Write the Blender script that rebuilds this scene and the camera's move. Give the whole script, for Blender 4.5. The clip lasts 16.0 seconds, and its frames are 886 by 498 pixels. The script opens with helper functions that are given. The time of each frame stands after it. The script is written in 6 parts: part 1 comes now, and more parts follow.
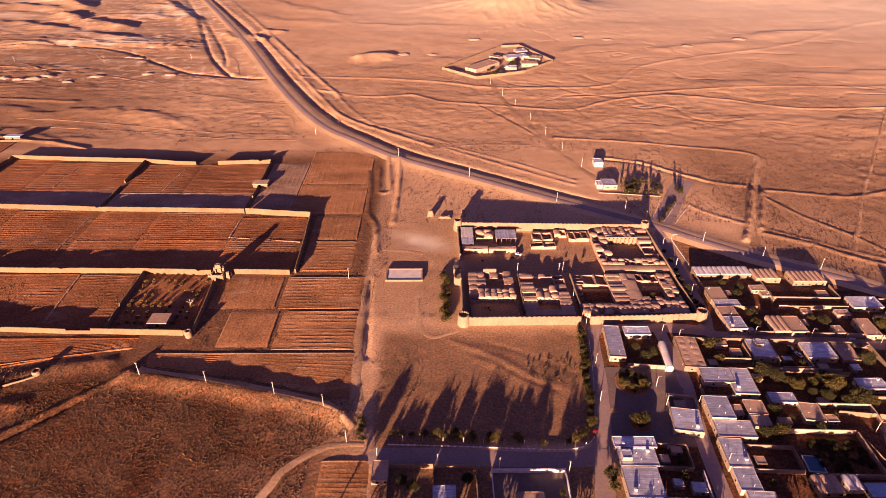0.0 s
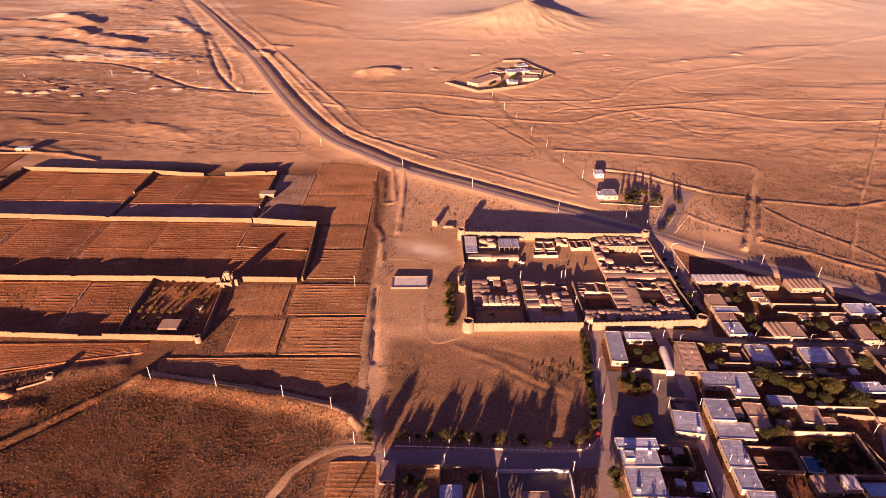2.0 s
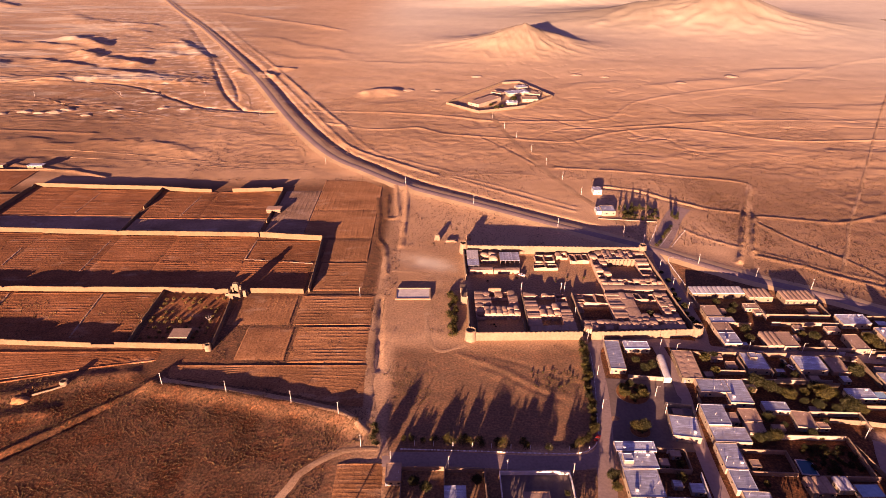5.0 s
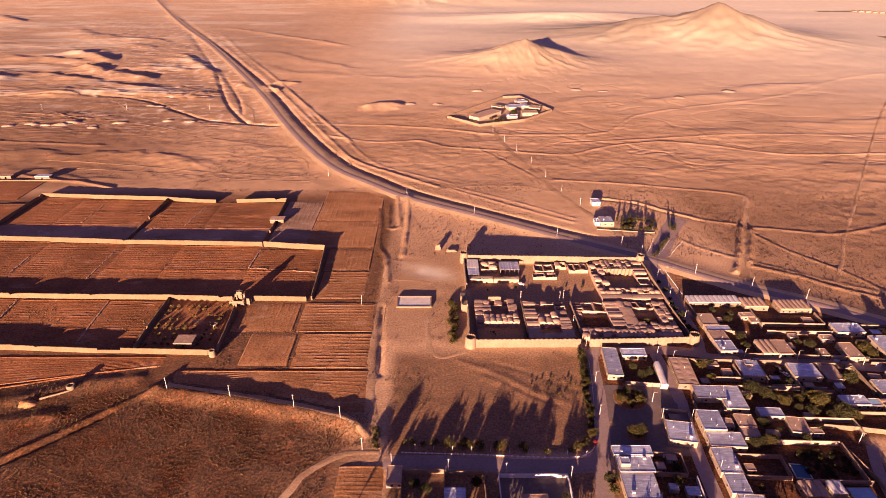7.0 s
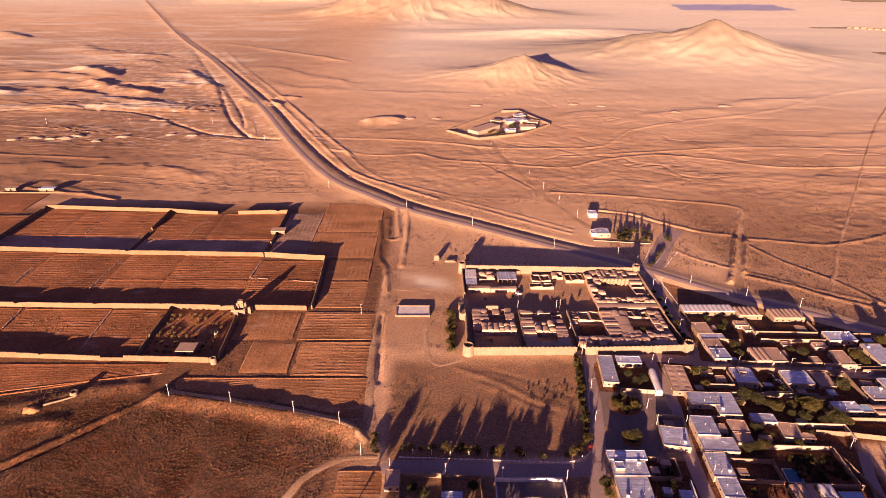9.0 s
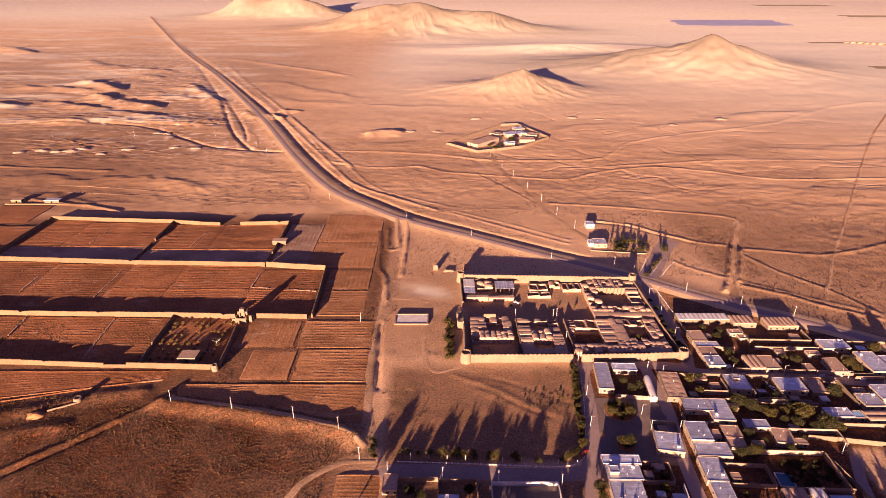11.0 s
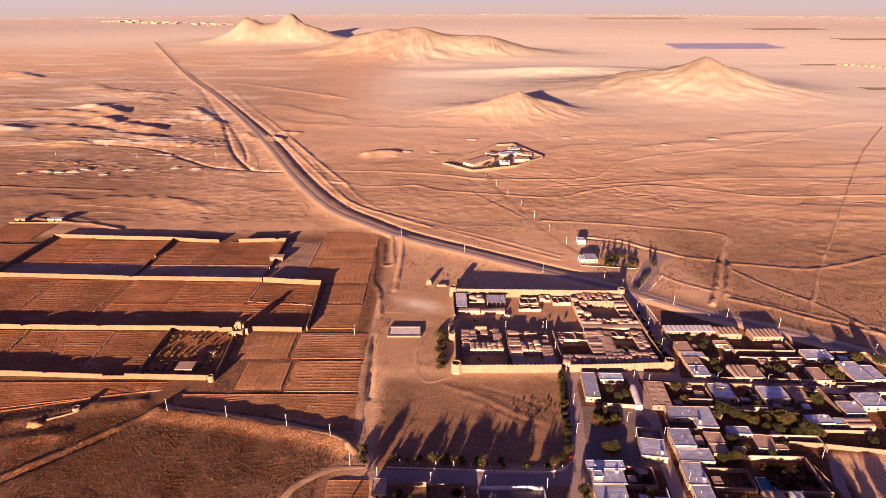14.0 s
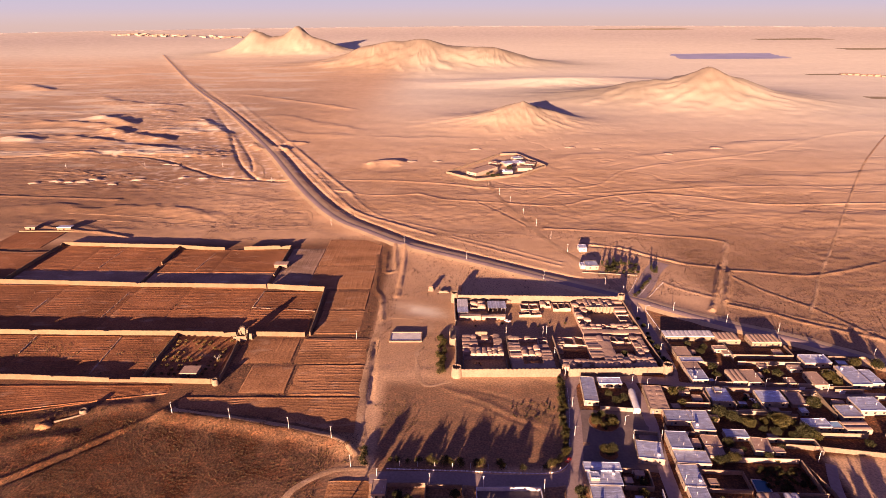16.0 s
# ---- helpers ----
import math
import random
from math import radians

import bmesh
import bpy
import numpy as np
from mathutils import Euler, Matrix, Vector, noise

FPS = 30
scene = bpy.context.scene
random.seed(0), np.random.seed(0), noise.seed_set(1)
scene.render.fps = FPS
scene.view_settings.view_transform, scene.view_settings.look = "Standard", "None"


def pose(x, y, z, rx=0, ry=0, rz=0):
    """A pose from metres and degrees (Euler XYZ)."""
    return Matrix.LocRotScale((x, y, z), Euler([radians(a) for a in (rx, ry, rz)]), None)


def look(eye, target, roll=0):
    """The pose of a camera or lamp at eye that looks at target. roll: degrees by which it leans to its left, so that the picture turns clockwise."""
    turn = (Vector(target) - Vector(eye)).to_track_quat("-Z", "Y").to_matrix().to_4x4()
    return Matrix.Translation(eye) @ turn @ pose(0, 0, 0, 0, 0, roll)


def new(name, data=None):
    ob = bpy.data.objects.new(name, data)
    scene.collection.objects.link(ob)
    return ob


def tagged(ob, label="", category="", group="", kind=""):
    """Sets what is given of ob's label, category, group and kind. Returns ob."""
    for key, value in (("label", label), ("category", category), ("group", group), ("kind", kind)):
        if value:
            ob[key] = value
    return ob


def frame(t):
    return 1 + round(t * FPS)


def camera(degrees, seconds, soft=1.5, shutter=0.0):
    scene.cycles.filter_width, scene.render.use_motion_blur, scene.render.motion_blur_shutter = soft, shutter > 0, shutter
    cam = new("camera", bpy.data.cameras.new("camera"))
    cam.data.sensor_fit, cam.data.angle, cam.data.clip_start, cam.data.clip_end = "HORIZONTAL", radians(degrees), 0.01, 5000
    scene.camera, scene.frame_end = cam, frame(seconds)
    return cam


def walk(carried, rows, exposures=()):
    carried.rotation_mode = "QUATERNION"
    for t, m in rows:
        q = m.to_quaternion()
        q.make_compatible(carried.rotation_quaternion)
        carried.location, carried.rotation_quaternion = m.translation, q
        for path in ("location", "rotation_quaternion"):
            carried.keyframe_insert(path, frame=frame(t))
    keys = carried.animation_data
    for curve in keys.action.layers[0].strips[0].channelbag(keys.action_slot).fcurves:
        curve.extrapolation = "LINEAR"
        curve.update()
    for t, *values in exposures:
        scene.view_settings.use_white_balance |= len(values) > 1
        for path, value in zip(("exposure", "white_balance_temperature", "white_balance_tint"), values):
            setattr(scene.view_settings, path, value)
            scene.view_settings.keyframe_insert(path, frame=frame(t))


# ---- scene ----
cam = camera(72.4, 16.0, soft=0.68)
PATH = [
    (0, (-12.155, -252.816, 206.924), (-12.142, -251.122, 205.861), -0.0),
    (0.5, (-12.753, -254.837, 206.973), (-12.74, -253.136, 205.92), -0.1),
    (1, (-13.395, -256.873, 207.043), (-13.383, -255.167, 206.001), -0.0),
    (1.5, (-14.056, -258.923, 207.138), (-14.043, -257.209, 206.106), -0.1),
    (2, (-14.734, -260.99, 207.237), (-14.722, -259.27, 206.215), -0.0),
    (2.5, (-15.39, -263.01, 207.345), (-15.376, -261.285, 206.334), 0.0),
    (3, (-15.965, -265.068, 207.445), (-15.951, -263.337, 206.444), 0.1),
    (3.5, (-16.431, -267.129, 207.54), (-16.415, -265.392, 206.548), 0.1),
    (4, (-16.709, -269.13, 207.607), (-16.694, -267.387, 206.626), 0.1),
    (6.5, (-16.936, -278.597, 208.008), (-16.923, -276.827, 207.078), 0.1),
    (7, (-16.819, -280.439, 208.041), (-16.808, -278.663, 207.122), 0.2),
    (7.5, (-16.603, -282.26, 208.063), (-16.592, -280.478, 207.155), 0.2),
    (8, (-16.325, -284.056, 208.091), (-16.314, -282.269, 207.194), 0.2),
    (8.5, (-15.998, -285.807, 208.124), (-15.988, -284.014, 207.237), 0.2),
    (9, (-15.58, -287.542, 208.153), (-15.57, -285.744, 207.277), 0.2),
    (11.5, (-12.919, -296.28, 208.365), (-12.915, -294.458, 207.541), 0.1),
    (12, (-12.145, -298.074, 208.321), (-12.142, -296.247, 207.509), 0.1),
    (12.5, (-11.133, -299.957, 208.244), (-11.132, -298.124, 207.443), 0.1),
    (13, (-9.962, -301.946, 208.147), (-9.961, -300.108, 207.357), 0.0),
    (13.5, (-8.666, -304.038, 208.01), (-8.665, -302.196, 207.23), -0.1),
    (14, (-7.266, -306.257, 207.836), (-7.265, -304.411, 207.067), -0.1),
    (14.5, (-5.884, -308.478, 207.656), (-5.878, -306.628, 206.896), -0.1),
    (15, (-4.759, -310.441, 207.505), (-4.757, -308.587, 206.755), -0.1),
    (15.5, (-4.044, -311.847, 207.39), (-4.053, -309.99, 206.649), -0.2),
    (16, (-3.577, -312.766, 207.326), (-3.597, -310.906, 206.589), -0.4),
]
walk(cam, [(t, look(e, g, r)) for t, e, g, r in PATH], [(0, 2.15, 7800, 48), (16, 2.22, 7050, 36)])

# ---- light ----
SUN_AZ, SUN_EL = radians(198), radians(7.1)
world = bpy.data.worlds.new("sky")
scene.world = world
world.use_nodes = True
wn = world.node_tree.nodes
sky = wn.new("ShaderNodeTexSky")
sky.sky_type, sky.sun_disc = "NISHITA", False
sky.sun_elevation, sky.sun_rotation = SUN_EL, SUN_AZ
sky.air_density, sky.dust_density, sky.ozone_density = 1.0, 0.7, 3.2
wn["Background"].inputs[1].default_value = 0.0205
haze_mix = wn.new("ShaderNodeMix")
haze_mix.data_type, haze_mix.blend_type = "RGBA", "MULTIPLY"
haze_mix.inputs[0].default_value, haze_mix.inputs[7].default_value = 1.0, (2.15, 1.0, 1.58, 1)
world.node_tree.links.new(sky.outputs[0], haze_mix.inputs[6])
world.node_tree.links.new(haze_mix.outputs[2], wn["Background"].inputs[0])
sun = new("sun", bpy.data.lights.new("sun", "SUN"))
sun.data.energy, sun.data.angle, sun.data.color = 5.0, radians(0.5), (1.0, 0.71, 0.46)
sun.matrix_world = look((0, 0, 300), (-300 * math.sin(SUN_AZ), -300 * math.cos(SUN_AZ), 300 - 300 * math.tan(SUN_EL)))


# ---- materials ----
def material(name, rough=0.9, metal=0.0):
    m = bpy.data.materials.new(name)
    m.use_nodes = True
    b = m.node_tree.nodes["Principled BSDF"]
    b.inputs["Roughness"].default_value, b.inputs["Metallic"].default_value = rough, metal
    b.inputs["Specular IOR Level"].default_value = 0.25
    return m, m.node_tree.nodes, m.node_tree.links, b


def ramp(nodes, links, value, stops):
    r = nodes.new("ShaderNodeValToRGB")
    while len(r.color_ramp.elements) < len(stops):
        r.color_ramp.elements.new(0.5)
    for e, (p, c) in zip(r.color_ramp.elements, stops):
        e.position, e.color = p, (*c, 1)
    links.new(value, r.inputs[0])
    return r.outputs[0]


def noise_tex(nodes, links, coords, scale, detail=4, stretch=(1, 1, 1)):
    mp = nodes.new("ShaderNodeMapping")
    mp.inputs["Scale"].default_value = stretch
    links.new(coords, mp.inputs[0])
    n = nodes.new("ShaderNodeTexNoise")
    n.inputs["Scale"].default_value, n.inputs["Detail"].default_value = scale, detail
    links.new(mp.outputs[0], n.inputs["Vector"])
    return n.outputs[0]


def mixed(nodes, links, fac, a, b, mode="MIX"):
    m = nodes.new("ShaderNodeMix")
    m.data_type, m.blend_type = "RGBA", mode
    for socket, v in ((m.inputs[0], fac), (m.inputs[6], a), (m.inputs[7], b)):
        if isinstance(v, (float, int)):
            socket.default_value = v
        elif isinstance(v, tuple):
            socket.default_value = (*v, 1)
        else:
            links.new(v, socket)
    return m.outputs[2]


def bump(nodes, links, bsdf, value, strength, distance):
    b = nodes.new("ShaderNodeBump")
    b.inputs["Strength"].default_value, b.inputs["Distance"].default_value = strength, distance
    links.new(value, b.inputs["Height"])
    links.new(b.outputs[0], bsdf.inputs["Normal"])


def rough_surface(name, dark, light, grain=0.6, patch=0.06, rough=0.95, relief=0.1, stretch=(1, 1, 1), vary=0.12, metal=0.0):
    """A weathered surface: fine grain, large stains, and a shift of tone from piece to piece."""
    m, n, l, b = material(name, rough, metal)
    g = n.new("ShaderNodeNewGeometry").outputs["Position"]
    fine = noise_tex(n, l, g, grain, 6, stretch)
    wide = noise_tex(n, l, g, patch, 4, stretch)
    mid = tuple((p + q) / 2 for p, q in zip(dark, light))
    c1 = ramp(n, l, fine, [(0.3, dark), (0.5, mid), (0.72, light)])
    c2 = ramp(n, l, wide, [(0.3, tuple(v * 0.72 for v in mid)), (0.7, tuple(min(v * 1.25, 0.9) for v in mid))])
    c = mixed(n, l, 0.45, c1, c2)
    info = n.new("ShaderNodeObjectInfo").outputs["Random"]
    tone = ramp(n, l, info, [(0, (1 - vary,) * 3), (1, (1 + vary,) * 3)])
    c = mixed(n, l, 1.0, c, tone, "MULTIPLY")
    l.new(c, b.inputs["Base Color"])
    bump(n, l, b, fine, 0.6, relief)
    return m


def land_material():
    """Dry earth: fine grain and clods close by, haze painted in as paler colour far off."""
    m, n, l, b = material("desert_earth", 0.95)
    g = n.new("ShaderNodeNewGeometry").outputs["Position"]
    fine = noise_tex(n, l, g, 0.9, 10)
    mid = noise_tex(n, l, g, 0.045, 8, (1.0, 0.7, 1))
    wide = noise_tex(n, l, g, 0.006, 6, (0.8, 1.1, 1))
    sand = ramp(n, l, mid, [(0.25, (0.45, 0.275, 0.148)), (0.5, (0.57, 0.368, 0.206)), (0.75, (0.68, 0.465, 0.28))])
    broad = ramp(n, l, wide, [(0.3, (0.5, 0.315, 0.175)), (0.7, (0.68, 0.475, 0.29))])
    c = mixed(n, l, 0.5, sand, broad)
    grain = ramp(n, l, fine, [(0.32, (0.7, 0.67, 0.64)), (0.5, (0.98, 0.97, 0.96)), (0.68, (1.2, 1.2, 1.2))])
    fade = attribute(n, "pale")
    soft = n.new("ShaderNodeMath")
    soft.operation, soft.inputs[0].default_value = "SUBTRACT", 1.0
    l.new(fade, soft.inputs[1])
    c = mixed(n, l, 1.0, c, grain, "MULTIPLY")
    # mask of dark scrub soil, also used for painted shade in yards
    scrub_w = attribute(n, "scrub")
    clods = ramp(n, l, noise_tex(n, l, g, 1.7, 5), [(0.56, (0, 0, 0)), (0.68, (1, 1, 1))])
    few = ramp(n, l, noise_tex(n, l, g, 0.018, 5, (0.9, 1.0, 1)), [(0.4, (0, 0, 0)), (0.64, (0.55, 0.55, 0.55))])
    mask = mixed(n, l, 1.0, clods, few, "MULTIPLY")
    mask = mixed(n, l, 1.0, mask, soft.outputs[0], "MULTIPLY")
    c = mixed(n, l, mask, c, (0.17, 0.105, 0.06))
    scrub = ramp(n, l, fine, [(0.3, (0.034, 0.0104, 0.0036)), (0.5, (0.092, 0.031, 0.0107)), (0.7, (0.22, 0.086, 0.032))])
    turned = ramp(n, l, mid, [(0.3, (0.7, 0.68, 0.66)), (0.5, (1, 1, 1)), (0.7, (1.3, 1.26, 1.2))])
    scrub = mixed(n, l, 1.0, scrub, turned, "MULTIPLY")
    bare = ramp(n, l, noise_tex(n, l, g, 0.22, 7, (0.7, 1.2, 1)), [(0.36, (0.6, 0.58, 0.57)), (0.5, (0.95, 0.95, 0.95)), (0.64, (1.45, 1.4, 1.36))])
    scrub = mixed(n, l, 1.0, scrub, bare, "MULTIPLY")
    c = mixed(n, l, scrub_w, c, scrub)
    crust = ramp(n, l, noise_tex(n, l, g, 0.085, 9, (0.8, 1.0, 1)), [(0.52, (0, 0, 0)), (0.66, (0.85, 0.85, 0.85))])
    crust = mixed(n, l, 1.0, crust, attribute(n, "crust"), "MULTIPLY")
    c = mixed(n, l, crust, c, (0.74, 0.6, 0.45))
    # distance haze painted into the base colour, plus some pale sand nearer
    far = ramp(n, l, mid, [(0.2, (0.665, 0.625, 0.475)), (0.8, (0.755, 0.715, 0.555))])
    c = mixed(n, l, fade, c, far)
    # far ground dimmed in colour to offset sun on its raised slope
    c = mixed(n, l, attribute(n, "far_dim"), c, ramp(n, l, mid, [(0.3, (0.37, 0.325, 0.28)), (0.7, (0.46, 0.41, 0.365))]))
    # hills darkened in colour to offset strong sun on their slopes
    stone = ramp(n, l, mid, [(0.3, (0.165, 0.133, 0.095)), (0.7, (0.21, 0.172, 0.127))])
    c = mixed(n, l, attribute(n, "hill_dim"), c, stone)
    l.new(c, b.inputs["Base Color"])
    rills = noise_tex(n, l, g, 0.08, 9, (1.1, 0.8, 1))
    both = n.new("ShaderNodeMath")
    both.operation = "MULTIPLY_ADD"
    both.inputs[1].default_value = 2.6
    l.new(rills, both.inputs[0])
    l.new(fine, both.inputs[2])
    turn = n.new("ShaderNodeMapping")
    turn.inputs["Rotation"].default_value = (0, 0, radians(62))
    l.new(g, turn.inputs[0])
    furrow = n.new("ShaderNodeTexWave")
    furrow.inputs["Scale"].default_value, furrow.inputs["Distortion"].default_value = 0.13, 14.0
    furrow.inputs["Detail"].default_value, furrow.inputs["Detail Scale"].default_value = 5.0, 0.25
    l.new(turn.outputs[0], furrow.inputs["Vector"])
    ploughed = n.new("ShaderNodeMath")
    ploughed.operation = "MULTIPLY"
    l.new(furrow.outputs["Fac"], ploughed.inputs[0])
    l.new(attribute(n, "furrow"), ploughed.inputs[1])
    total = n.new("ShaderNodeMath")
    total.operation = "MULTIPLY_ADD"
    total.inputs[1].default_value = 0.32
    l.new(ploughed.outputs[0], total.inputs[0])
    l.new(both.outputs[0], total.inputs[2])
    damp = n.new("ShaderNodeMath")
    damp.operation = "MULTIPLY"
    l.new(total.outputs[0], damp.inputs[0])
    l.new(soft.outputs[0], damp.inputs[1])
    bump(n, l, b, damp.outputs[0], 0.6, 0.095)
    return m


def field_soil(name, dark, light, pale, vary=0.14):
    """Tilled earth: clods, damp and dry patches, a crust of pale salt here and there."""
    m, n, l, b = material(name, 0.97)
    g = n.new("ShaderNodeNewGeometry").outputs["Position"]
    fine = noise_tex(n, l, g, 0.9, 8)
    wide = noise_tex(n, l, g, 0.04, 6, (0.7, 1.1, 1))
    mid = tuple((p + q) / 2 for p, q in zip(dark, light))
    c = ramp(n, l, fine, [(0.3, dark), (0.5, mid), (0.7, light)])
    c = mixed(n, l, 1.0, c, ramp(n, l, wide, [(0.3, (0.66, 0.63, 0.6)), (0.5, (1, 1, 1)), (0.7, (1.32, 1.36, 1.4))]), "MULTIPLY")
    crust = ramp(n, l, noise_tex(n, l, g, 0.11, 7, (0.6, 1.3, 1)), [(0.57, (0, 0, 0)), (0.72, (0.5, 0.5, 0.5))])
    c = mixed(n, l, crust, c, pale)
    clods = ramp(n, l, noise_tex(n, l, g, 2.1, 4), [(0.58, (0, 0, 0)), (0.68, (0.8, 0.8, 0.8))])
    c = mixed(n, l, clods, c, tuple(v * 0.45 for v in dark))
    tone = ramp(n, l, n.new("ShaderNodeObjectInfo").outputs["Random"], [(0, (1 - vary,) * 3), (1, (1 + vary,) * 3)])
    l.new(mixed(n, l, 1.0, c, tone, "MULTIPLY"), b.inputs["Base Color"])
    bump(n, l, b, fine, 0.6, 0.16)
    return m


def attribute(nodes, name):
    a = nodes.new("ShaderNodeAttribute")
    a.attribute_name = name
    return a.outputs["Fac"]


def foil_roof(name, light, dark):
    """Roof felt with a metallised face, laid in strips: torn, patched, dusty and streaked."""
    m, n, l, b = material(name, 0.5, 0.32)
    b.inputs["Specular IOR Level"].default_value = 0.6
    o = n.new("ShaderNodeTexCoord").outputs["Object"]
    g = n.new("ShaderNodeNewGeometry").outputs["Position"]
    strips = n.new("ShaderNodeTexBrick")
    strips.inputs["Scale"].default_value = 1.0
    strips.inputs["Brick Width"].default_value, strips.inputs["Row Height"].default_value = 6.0, 1.0
    strips.inputs["Mortar Size"].default_value = 0.05
    strips.inputs["Color1"].default_value, strips.inputs["Color2"].default_value = (*light, 1), (*[v * 0.66 for v in light], 1)
    strips.inputs["Mortar"].default_value = (*[v * 0.4 for v in light], 1)
    l.new(o, strips.inputs["Vector"])
    stain = ramp(n, l, noise_tex(n, l, g, 0.34, 7), [(0.42, (0, 0, 0)), (0.6, (0.95, 0.95, 0.95))])
    c = mixed(n, l, stain, strips.outputs["Color"], dark)
    streak = ramp(n, l, noise_tex(n, l, g, 0.9, 6, (0.25, 1.6, 1)), [(0.36, (0.74, 0.73, 0.73)), (0.64, (1.1, 1.1, 1.1))])
    c = mixed(n, l, 1.0, c, streak, "MULTIPLY")
    dust = ramp(n, l, noise_tex(n, l, g, 0.16, 6), [(0.54, (0, 0, 0)), (0.7, (0.6, 0.6, 0.6))])
    c = mixed(n, l, dust, c, (0.4, 0.35, 0.34))
    c = mixed(n, l, 1.0, c, ramp(n, l, n.new("ShaderNodeObjectInfo").outputs["Random"], [(0, (0.72, 0.72, 0.74)), (1, (1.12, 1.12, 1.1))]), "MULTIPLY")
    l.new(c, b.inputs["Base Color"])
    l.new(ramp(n, l, noise_tex(n, l, g, 1.1), [(0.3, (0.3,) * 3), (0.7, (0.6,) * 3)]), b.inputs["Roughness"])
    bump(n, l, b, noise_tex(n, l, g, 0.8, 5), 0.5, 0.06)
    return m


def leaf_material(name, dark, light):
    m, n, l, b = material(name, 0.7)
    r = n.new("ShaderNodeNewGeometry").outputs["Random Per Island"]
    l.new(ramp(n, l, r, [(0, dark), (0.6, light), (1, tuple(v * 1.5 for v in light))]), b.inputs["Base Color"])
    return m


def glass_dark():
    m, n, l, b = material("window_glass", 0.08)
    b.inputs["Base Color"].default_value = (0.02, 0.02, 0.025, 1)
    b.inputs["Specular IOR Level"].default_value = 0.5
    return m


LAND = land_material()
MUD = rough_surface("mud_plaster", (0.145, 0.105, 0.07), (0.255, 0.192, 0.133), 0.9, 0.12, relief=0.12)
MUD_ROOF = rough_surface("mud_straw_roof", (0.27, 0.183, 0.13), (0.48, 0.34, 0.25), 0.9, 0.15, relief=0.14)
BRICK = rough_surface("fired_brick_plaster", (0.16, 0.11, 0.077), (0.30, 0.215, 0.15), 1.2, 0.2)
CREAM = rough_surface("cream_plaster", (0.22, 0.175, 0.128), (0.38, 0.315, 0.24), 1.0, 0.2, relief=0.04)
WHITE = rough_surface("white_paint", (0.42, 0.42, 0.43), (0.64, 0.63, 0.63), 1.5, 0.3, relief=0.03)
FOIL = foil_roof("foil_roof", (0.72, 0.8, 0.92), (0.46, 0.5, 0.6))
BLUE_SHEET = rough_surface("blue_sheet_metal", (0.16, 0.30, 0.42), (0.28, 0.46, 0.6), 0.8, 0.2, 0.4, 0.02)
SHEET = rough_surface("galvanised_sheet", (0.5, 0.5, 0.52), (0.72, 0.72, 0.75), 1.0, 0.2, 0.4, 0.02, metal=0.3)
ASPHALT = rough_surface("asphalt", (0.22, 0.16, 0.142), (0.38, 0.286, 0.253), 0.8, 0.05, 0.88, 0.04, vary=0.0)
OLD_ASPHALT = rough_surface("worn_asphalt", (0.25, 0.182, 0.168), (0.38, 0.29, 0.268), 0.5, 0.04, 0.88, 0.04, vary=0.0)
TRACK = field_soil("dirt_track", (0.33, 0.205, 0.112), (0.52, 0.345, 0.2), (0.62, 0.45, 0.29), 0.0)
EAST_SOIL = field_soil("dry_ploughed_soil", (0.22, 0.1, 0.041), (0.43, 0.215, 0.095), (0.5, 0.33, 0.2), 0.1)
SOIL = field_soil("ploughed_soil", (0.165, 0.063, 0.0245), (0.38, 0.16, 0.063), (0.46, 0.28, 0.165))
PALE_SOIL = field_soil("salty_soil", (0.235, 0.138, 0.082), (0.42, 0.28, 0.19), (0.62, 0.48, 0.38))
SPOIL = rough_surface("dug_earth", (0.35, 0.25, 0.17), (0.56, 0.43, 0.31), 0.5, 0.05, 0.98, 0.2)
SCRUB = leaf_material("dry_scrub", (0.022, 0.011, 0.004), (0.085, 0.045, 0.016))
LEAF = leaf_material("green_leaves", (0.004, 0.005, 0.0015), (0.024, 0.0235, 0.005))
LEAF_DRY = leaf_material("dusty_leaves", (0.008, 0.008, 0.002), (0.044, 0.037, 0.007))
# paving darkened in colour for the shade of trees and walls
SHADED_PAVING = rough_surface("shaded_paving", (0.125, 0.093, 0.083), (0.22, 0.17, 0.15), 0.6, 0.06, 0.9, 0.05, vary=0.0)
FIELD_MUD = rough_surface("field_wall_mud", (0.125, 0.083, 0.047), (0.215, 0.15, 0.09), 0.9, 0.12, relief=0.14)
SAND = rough_surface("road_sand", (0.5, 0.355, 0.19), (0.7, 0.52, 0.3), 0.6, 0.06, 0.95, 0.06, vary=0.0)
TUSSOCK = leaf_material("dry_tussock", (0.02, 0.011, 0.004), (0.085, 0.052, 0.017))
WEED = leaf_material("yellow_weeds", (0.03, 0.019, 0.006), (0.12, 0.075, 0.02))
BARK = rough_surface("bark", (0.10, 0.07, 0.05), (0.2, 0.15, 0.1), 6, 1)
CONCRETE = rough_surface("concrete", (0.42, 0.4, 0.37), (0.6, 0.58, 0.54), 2, 0.3, 0.9, 0.02)
STEEL = rough_surface("painted_steel", (0.3, 0.3, 0.3), (0.5, 0.5, 0.5), 3, 0.5, 0.4, 0.01, metal=0.6)
DOOR = rough_surface("door_paint", (0.08, 0.10, 0.13), (0.2, 0.22, 0.25), 3, 0.5, 0.5, 0.01)
GLASS = glass_dark()
TYRE = rough_surface("tyre_rubber", (0.02, 0.02, 0.02), (0.04, 0.04, 0.04), 8, 1)
